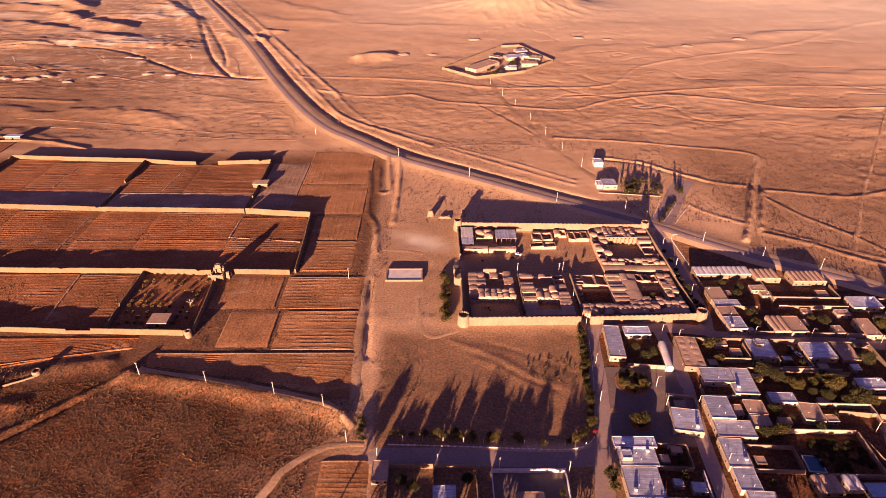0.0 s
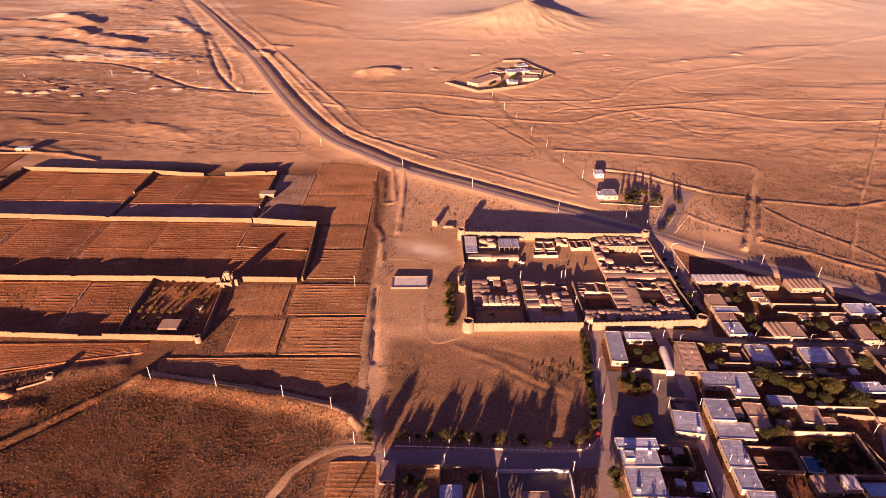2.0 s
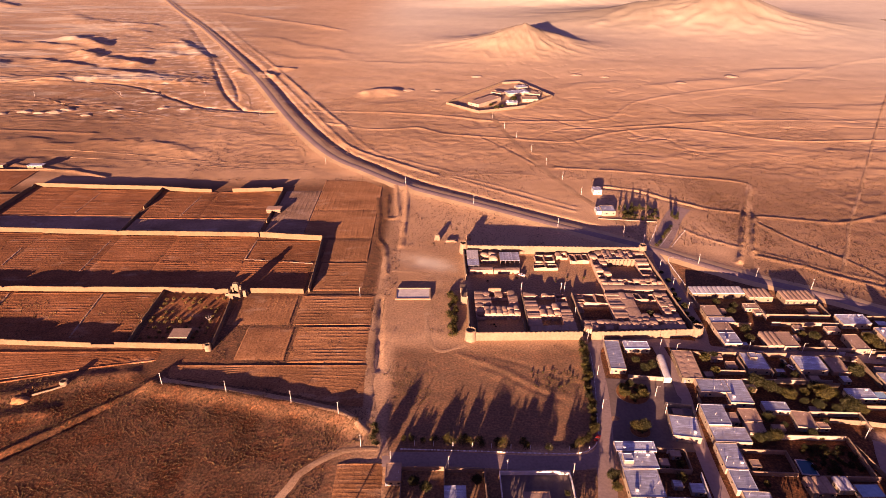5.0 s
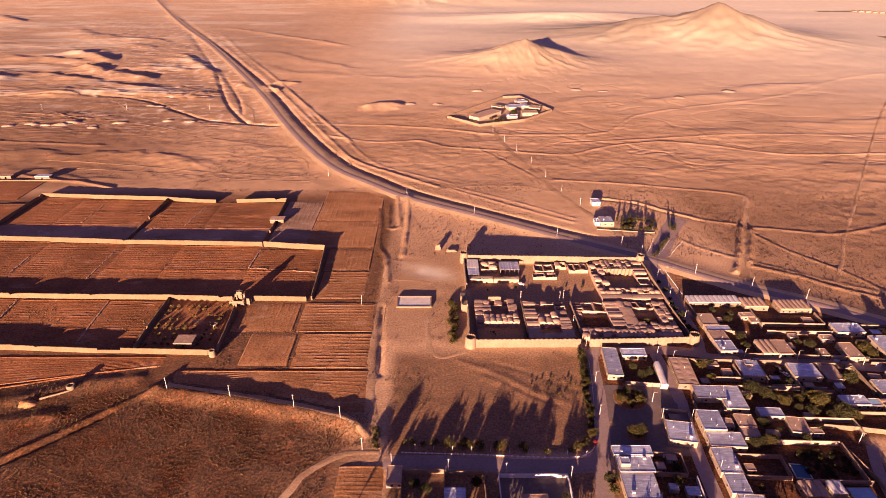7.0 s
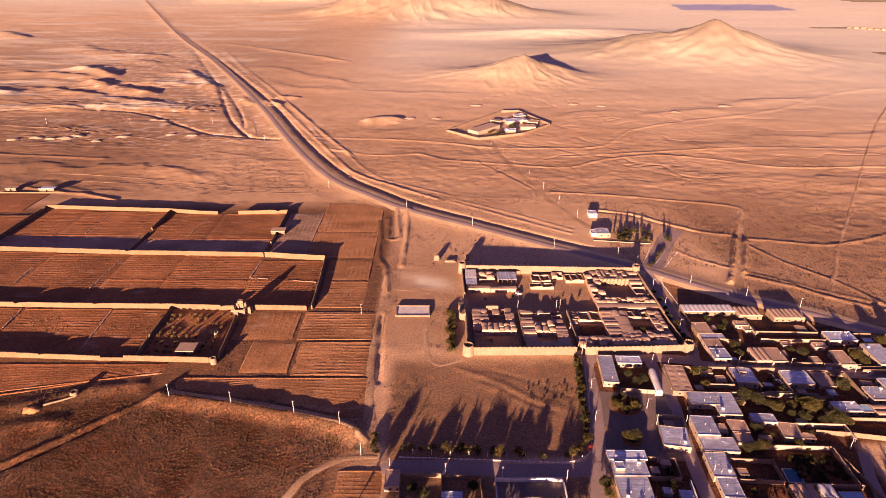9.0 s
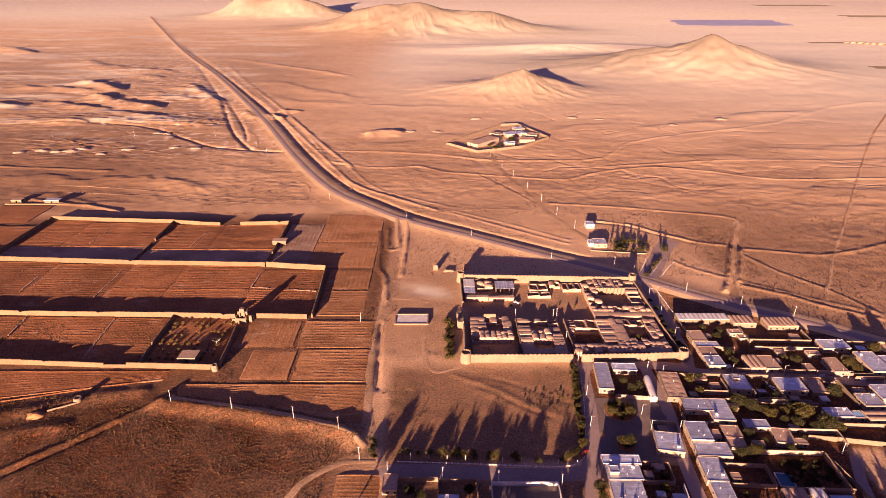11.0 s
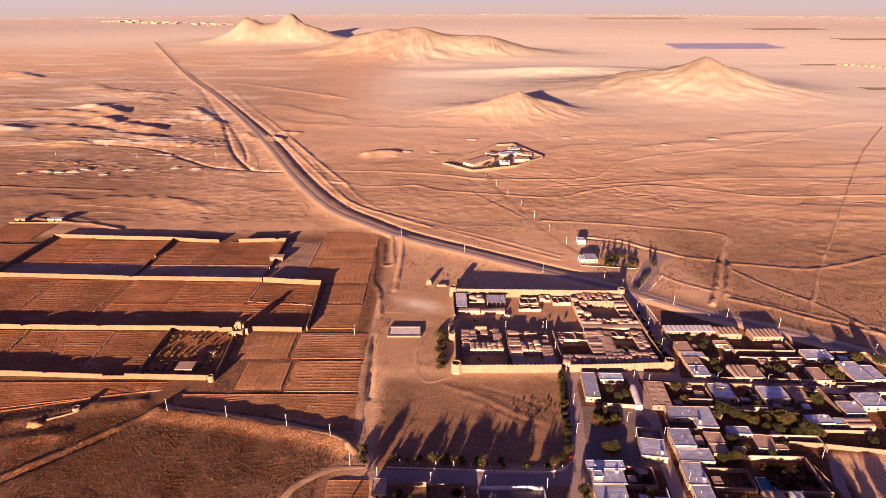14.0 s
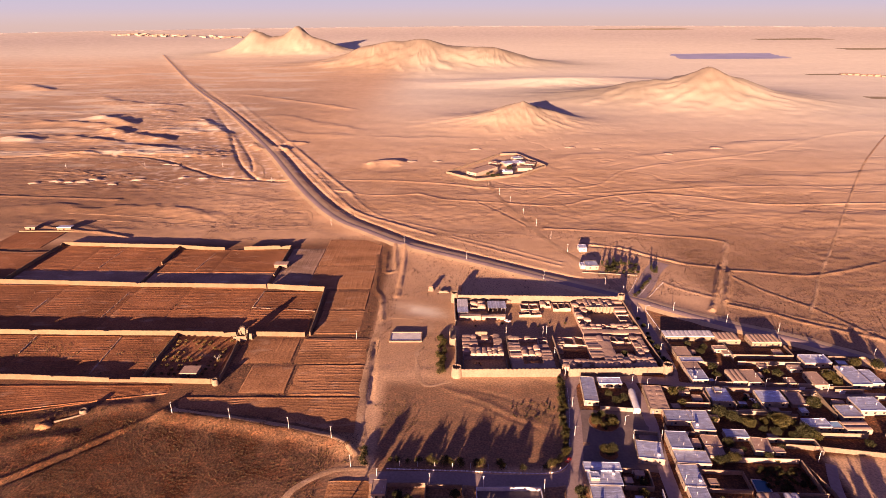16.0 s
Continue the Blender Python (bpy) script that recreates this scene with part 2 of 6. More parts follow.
KERB_WHITE = rough_surface("kerb_paint", (0.68, 0.68, 0.7), (0.84, 0.84, 0.85), 3, 0.5, 0.7, 0.01)
CAR_WHITE = rough_surface("car_paint_white", (0.74, 0.74, 0.74), (0.8, 0.8, 0.8), 2, 0.5, 0.25, 0.0)
CAR_RED = rough_surface("car_paint_red", (0.42, 0.03, 0.02), (0.5, 0.05, 0.03), 2, 0.5, 0.25, 0.0)
CAR_DARK = rough_surface("car_paint_grey", (0.06, 0.06, 0.08), (0.1, 0.1, 0.12), 2, 0.5, 0.25, 0.0)
POOL_WATER, _n, _l, _b = material("pool_water", 0.05)
_b.inputs["Base Color"].default_value = (0.03, 0.13, 0.2, 1)

# ---- mesh helpers ----
rng = random.Random(7)


def mesh_of(name, verts, faces, mat, smooth=False):
    me = bpy.data.meshes.new(name)
    me.from_pydata(verts, [], faces)
    me.materials.append(mat)
    if smooth:
        me.shade_smooth()
    return me


def thing(name, m, label, category, group=""):
    ob = new(name)
    ob.empty_display_size = 0.5
    ob.matrix_world = m
    return tagged(ob, label, category, group)


def solid(name, me, label="", category="", group="", kind="", m=None):
    ob = new(name, me)
    if m is not None:
        ob.matrix_world = m
    return tagged(ob, label, category, group, kind)


def part(name, me, parent, m=None, label=""):
    ob = new(name, me)
    ob.parent = parent
    if m is not None:
        ob.matrix_local = m
    return tagged(ob, label) if label else ob


def box(v, f, x0, y0, z0, x1, y1, z1, taper=0.0):
    """Adds a box to lists of vertices and faces; taper draws the top in."""
    i, t = len(v), taper
    v += [(x0, y0, z0), (x1, y0, z0), (x1, y1, z0), (x0, y1, z0), (x0 + t, y0 + t, z1), (x1 - t, y0 + t, z1), (x1 - t, y1 - t, z1), (x0 + t, y1 - t, z1)]
    f += [(i, i + 3, i + 2, i + 1), (i + 4, i + 5, i + 6, i + 7), (i, i + 1, i + 5, i + 4), (i + 1, i + 2, i + 6, i + 5), (i + 2, i + 3, i + 7, i + 6), (i + 3, i, i + 4, i + 7)]


def box_mesh(name, mat, *boxes):
    v, f = [], []
    for b in boxes:
        box(v, f, *b)
    return mesh_of(name, v, f, mat)


def tube(v, f, x, y, z0, z1, r0, r1, n=10, cap=True):
    i = len(v)
    for k in range(n):
        a = 2 * math.pi * k / n
        v.append((x + r0 * math.cos(a), y + r0 * math.sin(a), z0))
        v.append((x + r1 * math.cos(a), y + r1 * math.sin(a), z1))
    for k in range(n):
        a, b = i + 2 * k, i + 2 * ((k + 1) % n)
        f.append((a, b, b + 1, a + 1))
    if cap:
        f.append(tuple(i + 2 * k + 1 for k in range(n)))


# ---- the land ----
def lattice(ix, iy, seed):
    h = (ix * 374761393 + iy * 668265263 + seed * 974634777) & 0xFFFFFFFF
    h = ((h ^ (h >> 13)) * 1274126177) & 0xFFFFFFFF
    return ((h ^ (h >> 16)) & 0xFFFF) / 32767.5 - 1.0


def value_noise(x, y, seed=0):
    ix, iy = np.floor(x).astype(np.int64), np.floor(y).astype(np.int64)
    fx, fy = x - ix, y - iy
    fx, fy = fx * fx * (3 - 2 * fx), fy * fy * (3 - 2 * fy)
    a, b = lattice(ix, iy, seed), lattice(ix + 1, iy, seed)
    c, d = lattice(ix, iy + 1, seed), lattice(ix + 1, iy + 1, seed)
    return (a + (b - a) * fx) * (1 - fy) + (c + (d - c) * fx) * fy


def fbm(x, y, octaves=4, seed=0):
    total, amp = 0.0, 1.0
    for k in range(octaves):
        total = total + amp * value_noise(x * 2 ** k + 17.3 * k, y * 2 ** k - 9.1 * k, seed + k)
        amp *= 0.5
    return total


def step(x, a, b):
    t = np.clip((x - a) / (b - a), 0, 1)
    return t * t * (3 - 2 * t)


def along(pts, x, y):
    """The distance of places to a line of points, signed to its left, and how far along it they lie."""
    best, where, side = np.full(np.shape(x), 1e9), np.zeros(np.shape(x)), np.zeros(np.shape(x))
    run = 0.0
    for (ax, ay), (bx, by) in zip(pts, pts[1:]):
        dx, dy = bx - ax, by - ay
        n = math.hypot(dx, dy)
        t = np.clip(((x - ax) * dx + (y - ay) * dy) / n ** 2, 0, 1)
        d = np.hypot(x - ax - t * dx, y - ay - t * dy)
        closer = d < best
        best = np.where(closer, d, best)
        side = np.where(closer, np.sign(dx * (y - ay) - dy * (x - ax)), side)
        where = np.where(closer, run + t * n, where)
        run += n
    return best, side, where


def smooth_line(pts, spacing=6.0):
    """Points along a soft curve through the given ones."""
    out = []
    p = [pts[0], *pts, pts[-1]]
    for a, b, c, d in zip(p, p[1:], p[2:], p[3:]):
        n = max(2, int(math.hypot(c[0] - b[0], c[1] - b[1]) / spacing))
        for k in range(n):
            t = k / n
            out.append(tuple(0.5 * (2 * b[i] + (c[i] - a[i]) * t + (2 * a[i] - 5 * b[i] + 4 * c[i] - d[i]) * t * t + (3 * b[i] - a[i] - 3 * c[i] + d[i]) * t ** 3) for i in (0, 1)))
    out.append(pts[-1])
    return out


ROAD = [(-1444, 2885), (-780, 1568), (-503, 1062), (-303, 667), (-206, 455), (-157, 355), (-120, 294), (-86, 259), (-46, 221), (14, 182), (75, 142), (110, 120), (133, 106), (160, 84), (191, 62), (219, 46), (245, 28), (330, -38), (460, -130)]
# earth banks (height above 0) and ditches (below): height, half width, line
BANKS = [
    (1.0, 10.0, ROAD),
    (-1.5, 2.8, [(-760, 1560), (-490, 1066), (-286, 674), (-191, 466), (-142, 366), (-106, 307), (-74, 272), (-36, 234), (22, 194), (82, 154), (112, 136)]),
    (0.8, 1.8, [(-526, 1209), (-390, 933), (-298, 753), (-220, 593), (-162, 472), (-118, 388)]),
    (0.7, 1.8, [(-481, 1070), (-380, 873), (-307, 738), (-242, 605), (-179, 472), (-133, 375), (-108, 326), (-70, 290), (-19, 248)]),
    (0.4, 1.2, [(-124, 395), (-86, 318), (-45, 283), (-3, 255)]),
    (0.45, 1.2, [(-5, 241), (32, 213), (63, 190), (93, 169)]),
    (0.4, 1.2, [(-1, 245), (44, 216), (95, 177)]),
    (-0.35, 1.2, [(29, 361), (53, 322), (78, 276)]),
    (0.3, 1.2, [(25, 361), (49, 322), (74, 276)]),
    (0.25, 1.2, [(-19, 241), (23, 251), (70, 248)]),
    (0.6, 1.4, [(121, 222), (155, 212), (172, 196), (202, 173), (224, 166)]),
    (-0.5, 1.2, [(119, 219), (153, 209), (170, 193), (200, 170)]),
    (1.7, 1.9, [(190, 86), (202, 109), (215, 137), (226, 160)]),
    (1.7, 1.9, [(206, 100), (216, 121), (226, 143), (231, 154)]),
    (0.6, 1.3, [(231, 159), (252, 156), (285, 148), (304, 149), (340, 161), (371, 174), (450, 200), (560, 220)]),
    (0.65, 1.2, [(229, 150), (243, 119), (263, 92), (274, 70), (283, 46), (300, 10)]),
    (-0.4, 1.2, [(232, 150), (246, 119), (266, 92), (277, 70), (286, 46)]),
    (0.15, 1.3, [(750, 736), (585, 534), (406, 289), (345, 204), (302, 146), (278, 109), (255, 74)]),
    (0.55, 1.1, [(170, 135), (175, 127), (186, 117), (198, 108)]),
    (0.7, 1.6, [(205, 95), (232, 80), (246, 67), (271, 52), (300, 34), (360, -14)]),
    (0.4, 1.3, [(212, 99), (240, 80), (262, 66), (290, 52)]),
    (2.3, 5.0, [(-160, -37), (-122, -44), (-88, -52), (-64, -59), (-56, -63)]),
    (0.9, 1.3, [(-240, -107), (-205, -76), (-178, -50), (-158, -32)]),
    (-0.9, 1.4, [(-237, -109), (-203, -79), (-177, -53)]),
    (0.9, 5.0, [(-260, -52), (-225, -42), (-196, -30), (-176, -28)]),
    (1.0, 4.0, [(-250, -70), (-226, -60), (-205, -55)]),
    (0.3, 2.4, [(-6, -13), (15, -25), (31, -38), (42, -44), (53, -50)]),
    (-0.3, 1.4, [(-4, -16.5), (15, -28), (31, -41.5), (42, -48)]),
    (0.24, 2.4, [(-2, -18), (15, -30.5), (31, -44), (42, -50)]),
    (-0.25, 1.0, [(12, -14), (30, -22), (48, -34), (58, -38)]),
    (-1.0, 1.2, [(-53, 42), (-50, -10), (-49, -25)]),
    (0.7, 1.3, [(-68, 196), (-64, 160), (-63, 127), (-56, 108), (-52, 72)]),
    (0.7, 1.2, [(-54, 222), (-51, 180), (-49, 160), (-58, 158), (-60, 200)]),
    (0.9, 1.4, [(-45, 222), (-43, 170), (-44, 110)]),
    (0.8, 1.2, [(-540, 222), (-400, 205), (-376, 206)]),
    (1.0, 2.2, [(-429, 280), (-397, 267), (-354, 258), (-320, 243)]),
    (-1.5, 2.6, [(-700, 592), (-650, 599), (-560, 612), (-442, 584), (-363, 519), (-303, 474), (-216, 451)]),
    (0.8, 3.0, [(-580, 392), (-518, 387), (-449, 379), (-394, 371)]),
    (-1.5, 2.4, [(-605, 1226), (-479, 955), (-393, 762), (-328, 599), (-291, 519), (-255, 459)]),
    (-1.0, 2.0, [(-371, 739), (-302, 582), (-275, 505)]),
    (0.4, 1.8, [(-511, 1182), (-352, 838), (-291, 717), (-217, 583), (-160, 440)]),
    (0.6, 2.2, [(-173, 460), (-91, 454), (-12, 440), (46, 418), (122, 417), (184, 428), (235, 497), (323, 546), (410, 578), (499, 624), (642, 732), (748, 778)]),
    (0.6, 1.9, [(-146, 410), (-84, 385), (-39, 392), (-13, 370), (49, 356), (122, 343), (165, 370), (231, 390), (287, 378), (357, 345), (465, 347), (600, 352)]),
    (0.55, 1.5, [(93, 266), (149, 258), (199, 246), (258, 227), (245, 198), (232, 171)]), (0.5, 1.8, [(127, 384), (336, 418), (469, 415)]),
]
# uneven rises: height, width of the slope below the line's crest, width of the fall beyond it, line
RISES = [
    (0.9, 18, 5, [(-540, 350), (-489, 345), (-456, 351), (-396, 338), (-369, 350), (-310, 337), (-244, 307), (-225, 300)]), (0.6, 14, 5, [(-460, 296), (-420, 290), (-370, 272), (-320, 262)]),
    (6.5, 30, 8, [(-760, 985), (-727, 968), (-683, 940), (-627, 882), (-612, 880)]), (4.5, 24, 8, [(-660, 835), (-632, 823), (-590, 779), (-555, 776)]),
    (2.6, 24, 7, [(-860, 930), (-837, 925), (-792, 905), (-771, 916), (-712, 890), (-640, 846)]), (2.1, 22, 7, [(-760, 780), (-727, 775), (-669, 758), (-601, 724), (-566, 705), (-526, 684), (-487, 664), (-430, 640)]),
    (4.0, 28, 8, [(-800, 765), (-767, 754), (-740, 735), (-705, 730)]), (4.0, 40, 12, [(-1330, 1590), (-1260, 1551), (-1205, 1507), (-1120, 1430)]),
    (2.5, 40, 10, [(-930, 1315), (-782, 1178), (-695, 1148), (-600, 1101)]), (2.4, 14, 7, [(-550, 985), (-539, 969), (-491, 916), (-440, 830), (-406, 778), (-365, 690)]),
    (4.0, 22, 8, [(-580, 785), (-559, 774), (-518, 735), (-480, 715)]), (1.5, 20, 7, [(-590, 812), (-574, 812), (-506, 819), (-410, 781), (-390, 775)]),
    (2.0, 20, 8, [(-690, 1075), (-648, 1058), (-611, 1029), (-595, 1022)]), (2.0, 16, 8, [(-555, 915), (-540, 912), (-515, 901), (-495, 895)]),
    (2.6, 15, 70, [(-640, 612), (-578, 622), (-539, 634), (-475, 622), (-383, 606), (-340, 590)]),
    (2.8, 20, 7, [(-135, 545), (-122, 550), (-108, 562), (-89, 560), (-62, 545)]), (2.5, 9, 7, [(-290, 668), (-280, 662), (-265, 643), (-250, 646)]),
    (2.0, 10, 7, [(-278, 710), (-268, 706), (-247, 696), (-238, 692)]), (2.0, 9, 7, [(-338, 692), (-330, 685), (-303, 645), (-295, 636)]),
    (1.3, 14, 8, [(-590, 1352), (-567, 1340), (-449, 1255), (-338, 1164), (-240, 1082), (-180, 1010)]), (0.9, 34, 9, [(-440, 1015), (-423, 1009), (-335, 964), (-264, 892), (-204, 844), (-120, 780)]),
    (0.6, 26, 8, [(-250, 800), (-180, 760), (-60, 735), (60, 720)]), (0.6, 26, 8, [(-330, 830), (-250, 770), (-160, 740)]), (2.2, 20, 12, [(300, 1068), (307, 1076), (388, 1185), (490, 1290)]),
    (0.5, 30, 7, [(180, 330), (280, 318), (420, 305), (560, 310)]), (0.5, 30, 7, [(240, 445), (340, 430), (470, 418), (640, 440)]), (0.6, 34, 7, [(330, 480), (430, 470), (560, 485), (720, 520)]), (0.45, 24, 6, [(300, 270), (400, 255), (520, 260)]),
    (0.5, 30, 8, [(-120, 470), (-40, 505), (20, 560)]), (0.7, 26, 8, [(140, 560), (200, 600), (270, 610)]), (1.0, 20, 9, [(270, 575), (330, 600), (420, 620)]), (1.2, 22, 9, [(430, 655), (520, 690), (600, 700)]),
]
# hills: centre, half width, half depth, height, sharpness
HILLS = [(140, 880, 64, 66, 29, 1.15), (95, 890, 110, 85, 14, 1.5), (195, 900, 60, 60, 8, 1.8), (612, 1180, 110, 115, 56, 1.1), (690, 1165, 140, 100, 22, 1.2), (470, 1230, 210, 120, 28, 1.3),
         (-110, 2180, 280, 200, 82, 1.4), (-300, 2240, 200, 170, 46, 1.7), (180, 2190, 200, 150, 46, 1.6), (-1005, 3010, 100, 150, 92, 1.35), (-785, 3030, 95, 150, 98, 1.35), (-880, 2960, 260, 170, 40, 1.8),
         (-640, 2960, 150, 130, 46, 1.4), (330, 1560, 330, 120, 16, 2.0)]
# the camera's place, and the plan distance where the drawn-in land ends
FOOT, RIM = (-14.0, -280.0, 207.5), 8200.0


def relief(x, y):
    """The height of the land over its flat plan."""
    x, y = np.asarray(x, float), np.asarray(y, float)
    core = step(x, -470, -385) * step(-x, -330, -270) * step(y, -330, -160) * step(-y, -300, -235)
    out = 1 - core
    far = np.hypot(x, y)
    h = 0.14 * fbm(x / 8, y / 7, 4, 3) * (0.5 + out) * (1 - step(far, 380, 800))
    h = h + out * (0.2 * fbm(x / 34, y / 24, 4, 5) * (1 - 0.85 * step(far, 600, 1100) * step(x, -260, -60)) + 0.6 * fbm(x / 300, y / 140, 3, 8))
    road_d, road_side, _ = along(ROAD, x, y)
    gully = np.where(road_side < 0, 1.0, 0.0) * step(-x, -20, 160) * step(y, 300, 560) * (1 - step(y, 1500, 2600)) * step(road_d, 14, 70)
    warp = 30 * fbm(x / 160, y / 160, 2, 31)
    level = 1.9 * (fbm(x / 230 + 3, (y + warp) / 85, 6, 21) + 1.2)
    frac = level - np.floor(level)
    terrace = np.floor(level) + step(frac, 0.47, 0.53)
    deep = (0.3 + 0.9 * step(y, 500, 640)) * (1 - 0.75 * step(y, 900, 1300))
    h = h + gully * deep * (0.45 * (terrace - 2.3) + 0.2 * fbm(x / 26, y / 18, 4, 23))
    plain = step(x, 120, 220) * step(y, 200, 300) * (1 - step(y, 600, 1100))
    h = h + plain * 0.16 * np.sin(y / 7.5 + 3 * fbm(x / 130, y / 60, 2, 41)) * (0.4 + 0.6 * fbm(x / 90, y / 50, 2, 43))
    runnel = np.abs(fbm(x / 120 + 2.0, y / 46 + 0.4 * fbm(x / 60, y / 60, 2, 35), 3, 37))
    h = h - 0.5 * step(y, 260, 330) * step(-y, -1100, -700) * step(x, -60, 120) * (1 - step(runnel, 0.0, 0.06))
    right = step(far, 500, 900) * (1 - step(far, 2600, 4000))
    h = h + right * 0.3 * fbm(x / 240, y / 110, 4, 51)
    h = h + gully * 0.35 * fbm(x / 60, y / 28, 4, 53)
    ledge = 3.0 * (fbm(x / 95 + 7, (y + 0.4 * warp) / 34, 4, 57) + 1.6)
    h = h + gully * 1.5 * (np.floor(ledge) + step(ledge - np.floor(ledge), 0.42, 0.58) - ledge) * step(fbm(x / 130, y / 70, 2, 59), -0.3, 0.3)
    for height, half, line in BANKS:
        xs, ys = [p[0] for p in line], [p[1] for p in line]
        near = (x > min(xs) - 4 * half) & (x < max(xs) + 4 * half) & (y > min(ys) - 4 * half) & (y < max(ys) + 4 * half)
        if not near.any():
            continue
        nx, ny = x[near], y[near]
        d, _, s = along(smooth_line(line, 15), nx, ny)
        wob = 1 + 0.35 * fbm(nx / (1.6 * half + 4), ny / (1.6 * half + 4), 4, 61) if half < 6.5 else 1.0
        keep = np.array(h[near]) if half < 6.5 else h[near] * step(d, 8, 26)
        h[near] = keep + height * np.exp(-(d / half) ** 2 * (1.0 if half < 6.5 else 0.7)) * wob
    for top, below, beyond, line in RISES:
        xs, ys = [p[0] for p in line], [p[1] for p in line]
        reach = 2.2 * max(below, beyond)
        near = (x > min(xs) - reach) & (x < max(xs) + reach) & (y > min(ys) - reach) & (y < max(ys) + reach)
        if not near.any():
            continue
        nx, ny = x[near], y[near]
        soft_line = smooth_line(line, 15)
        d, side, run = along(soft_line, nx + 5 * fbm(nx / 40, ny / 40, 2, 65), ny + 7 * fbm(nx / 26, ny / 26, 4, 63))
        full = sum(math.dist(p, q) for p, q in zip(soft_line, soft_line[1:]))
        ends = step(run, 0, 0.2 * full) * step(full - run, 0, 0.2 * full)
        shape = np.where(side > 0, np.exp(-(d / beyond) ** 2), np.exp(-(d / below) ** 2))
        h[near] = h[near] + top * ends * shape * (1 + 0.25 * fbm(nx / 22, ny / 22, 3, 67))
    for cx, cy, wx, wy, top, sharp in HILLS:
        q = np.hypot((x - cx) / wx, (y - cy) / wy)
        ang = np.arctan2(y - cy, x - cx)
        crease = 1 + 0.13 * np.abs(fbm(ang * 3.2 + cx, q * 1.3, 3, 71)) * step(q, 0.05, 0.5)
        lumps = 0.055 * top * fbm(x / (wx * 0.3), y / (wy * 0.3), 4, 77) * np.exp(-q * q)
        h = h + top * np.exp(-(q * crease * 1.15) ** sharp) + lumps
    return h


def land(x, y, lift=0.0):
    """A place on the land. Past two kilometres it is drawn in and raised to fit the camera's view."""
    x, y = np.asarray(x, float), np.asarray(y, float)
    h = relief(np.atleast_1d(x), np.atleast_1d(y)).reshape(np.shape(x)) + lift
    dx, dy = x - FOOT[0], y - FOOT[1]
    far = np.hypot(dx, dy)
    plan = np.minimum(far, RIM)
    near = np.where(plan < 2000, plan, 2000 + 2880 * (1 - np.exp(-(np.maximum(plan, 2000) - 2000) / 2880)))
    k = near / np.maximum(far, 1e-6)
    q = near / np.maximum(plan, 1e-6)
    return FOOT[0] + dx * k, FOOT[1] + dy * k, FOOT[2] * (1 - q) + h * q


def spread(a, b, fine, growth, low, high):
    """Grid lines: even between a and b, wider and wider beyond."""
    mid = list(np.arange(a, b, fine))
    up, down, s = [b], [a - fine], fine
    while up[-1] < high:
        s *= 1 + growth
        up.append(up[-1] + s)
    s = fine
    while down[-1] > low:
        s *= 1 + (growth if a < -200 else 0.12)
        down.append(down[-1] - s)
    return np.array(down[::-1] + mid + up)


gx, gy = spread(-300, 260, 1.7, 0.0125, -9000, 9000), spread(-125, 340, 1.6, 0.0072, -9000, 9000)
GX, GY = np.meshgrid(gx, gy)
PX, PY, PZ = land(GX.ravel(), GY.ravel())
nx, ny = len(gx), len(gy)
idx = np.arange(nx * ny).reshape(ny, nx)
quads = np.stack([idx[:-1, :-1], idx[:-1, 1:], idx[1:, 1:], idx[1:, :-1]], -1).reshape(-1, 4)
gm = bpy.data.meshes.new("ground")
gm.vertices.add(nx * ny)
gm.vertices.foreach_set("co", np.stack([PX, PY, PZ], -1).ravel())
gm.loops.add(quads.size)
gm.loops.foreach_set("vertex_index", quads.ravel())
gm.polygons.add(len(quads))
gm.polygons.foreach_set("loop_start", np.arange(0, quads.size, 4))
gm.update(calc_edges=True)
gm.shade_smooth()
gm.materials.append(LAND)
FX, FY = GX.ravel(), GY.ravel()
edge = 12 * fbm(FX / 30, FY / 30, 3, 81)
scrub_w = step(-FX, 30, 70) * step(-(FY + edge + 0.16 * (FX + 60)), 20, 60) * step(FX, -420, -330)
scrub_w = scrub_w * np.clip(0.93 + 0.1 * fbm(FX / 12, FY / 9, 4, 85), 0.84, 1) * (1 - 0.1 * step(FX, -110, -70))
lot_w = (0.68 + 0.04 * step(-FY + 0.8 * edge, 30, 50)) * step(FX, -46, -38) * step(-FX, -72, -58) * step(FY + 0.4 * edge, -84, -76) * step(-FY, -4, 14)
north_w = 0.13 * step(FY, 180, 260) * (1 - step(FY, 420, 640)) * step(0.5 + 0.5 * fbm(FX / 120, FY / 40, 3, 83), 0.35, 0.75)
# village yards and fort courts: shade between walls painted in as dark ground
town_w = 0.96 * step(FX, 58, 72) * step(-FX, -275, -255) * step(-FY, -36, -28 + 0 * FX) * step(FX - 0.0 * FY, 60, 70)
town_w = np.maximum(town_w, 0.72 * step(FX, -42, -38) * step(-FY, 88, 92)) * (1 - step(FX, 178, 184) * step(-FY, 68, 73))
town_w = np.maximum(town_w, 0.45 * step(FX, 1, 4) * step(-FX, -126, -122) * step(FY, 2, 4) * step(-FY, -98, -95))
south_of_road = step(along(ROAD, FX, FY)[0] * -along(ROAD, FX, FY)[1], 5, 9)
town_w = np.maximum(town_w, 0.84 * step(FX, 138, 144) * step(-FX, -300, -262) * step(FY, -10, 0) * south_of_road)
west_w = 0.84 * step(-FX, 50, 60) * step(FX, -560, -480) * step(FY, -66, -50) * (1 - step(FY, 215, 250))
west_w = np.maximum(west_w, (0.6 - 0.22 * step(FY, 540, 620)) * step(-FX, 200, 420) * step(FY, 230, 250) * (1 - step(FY, 1000, 1900)))
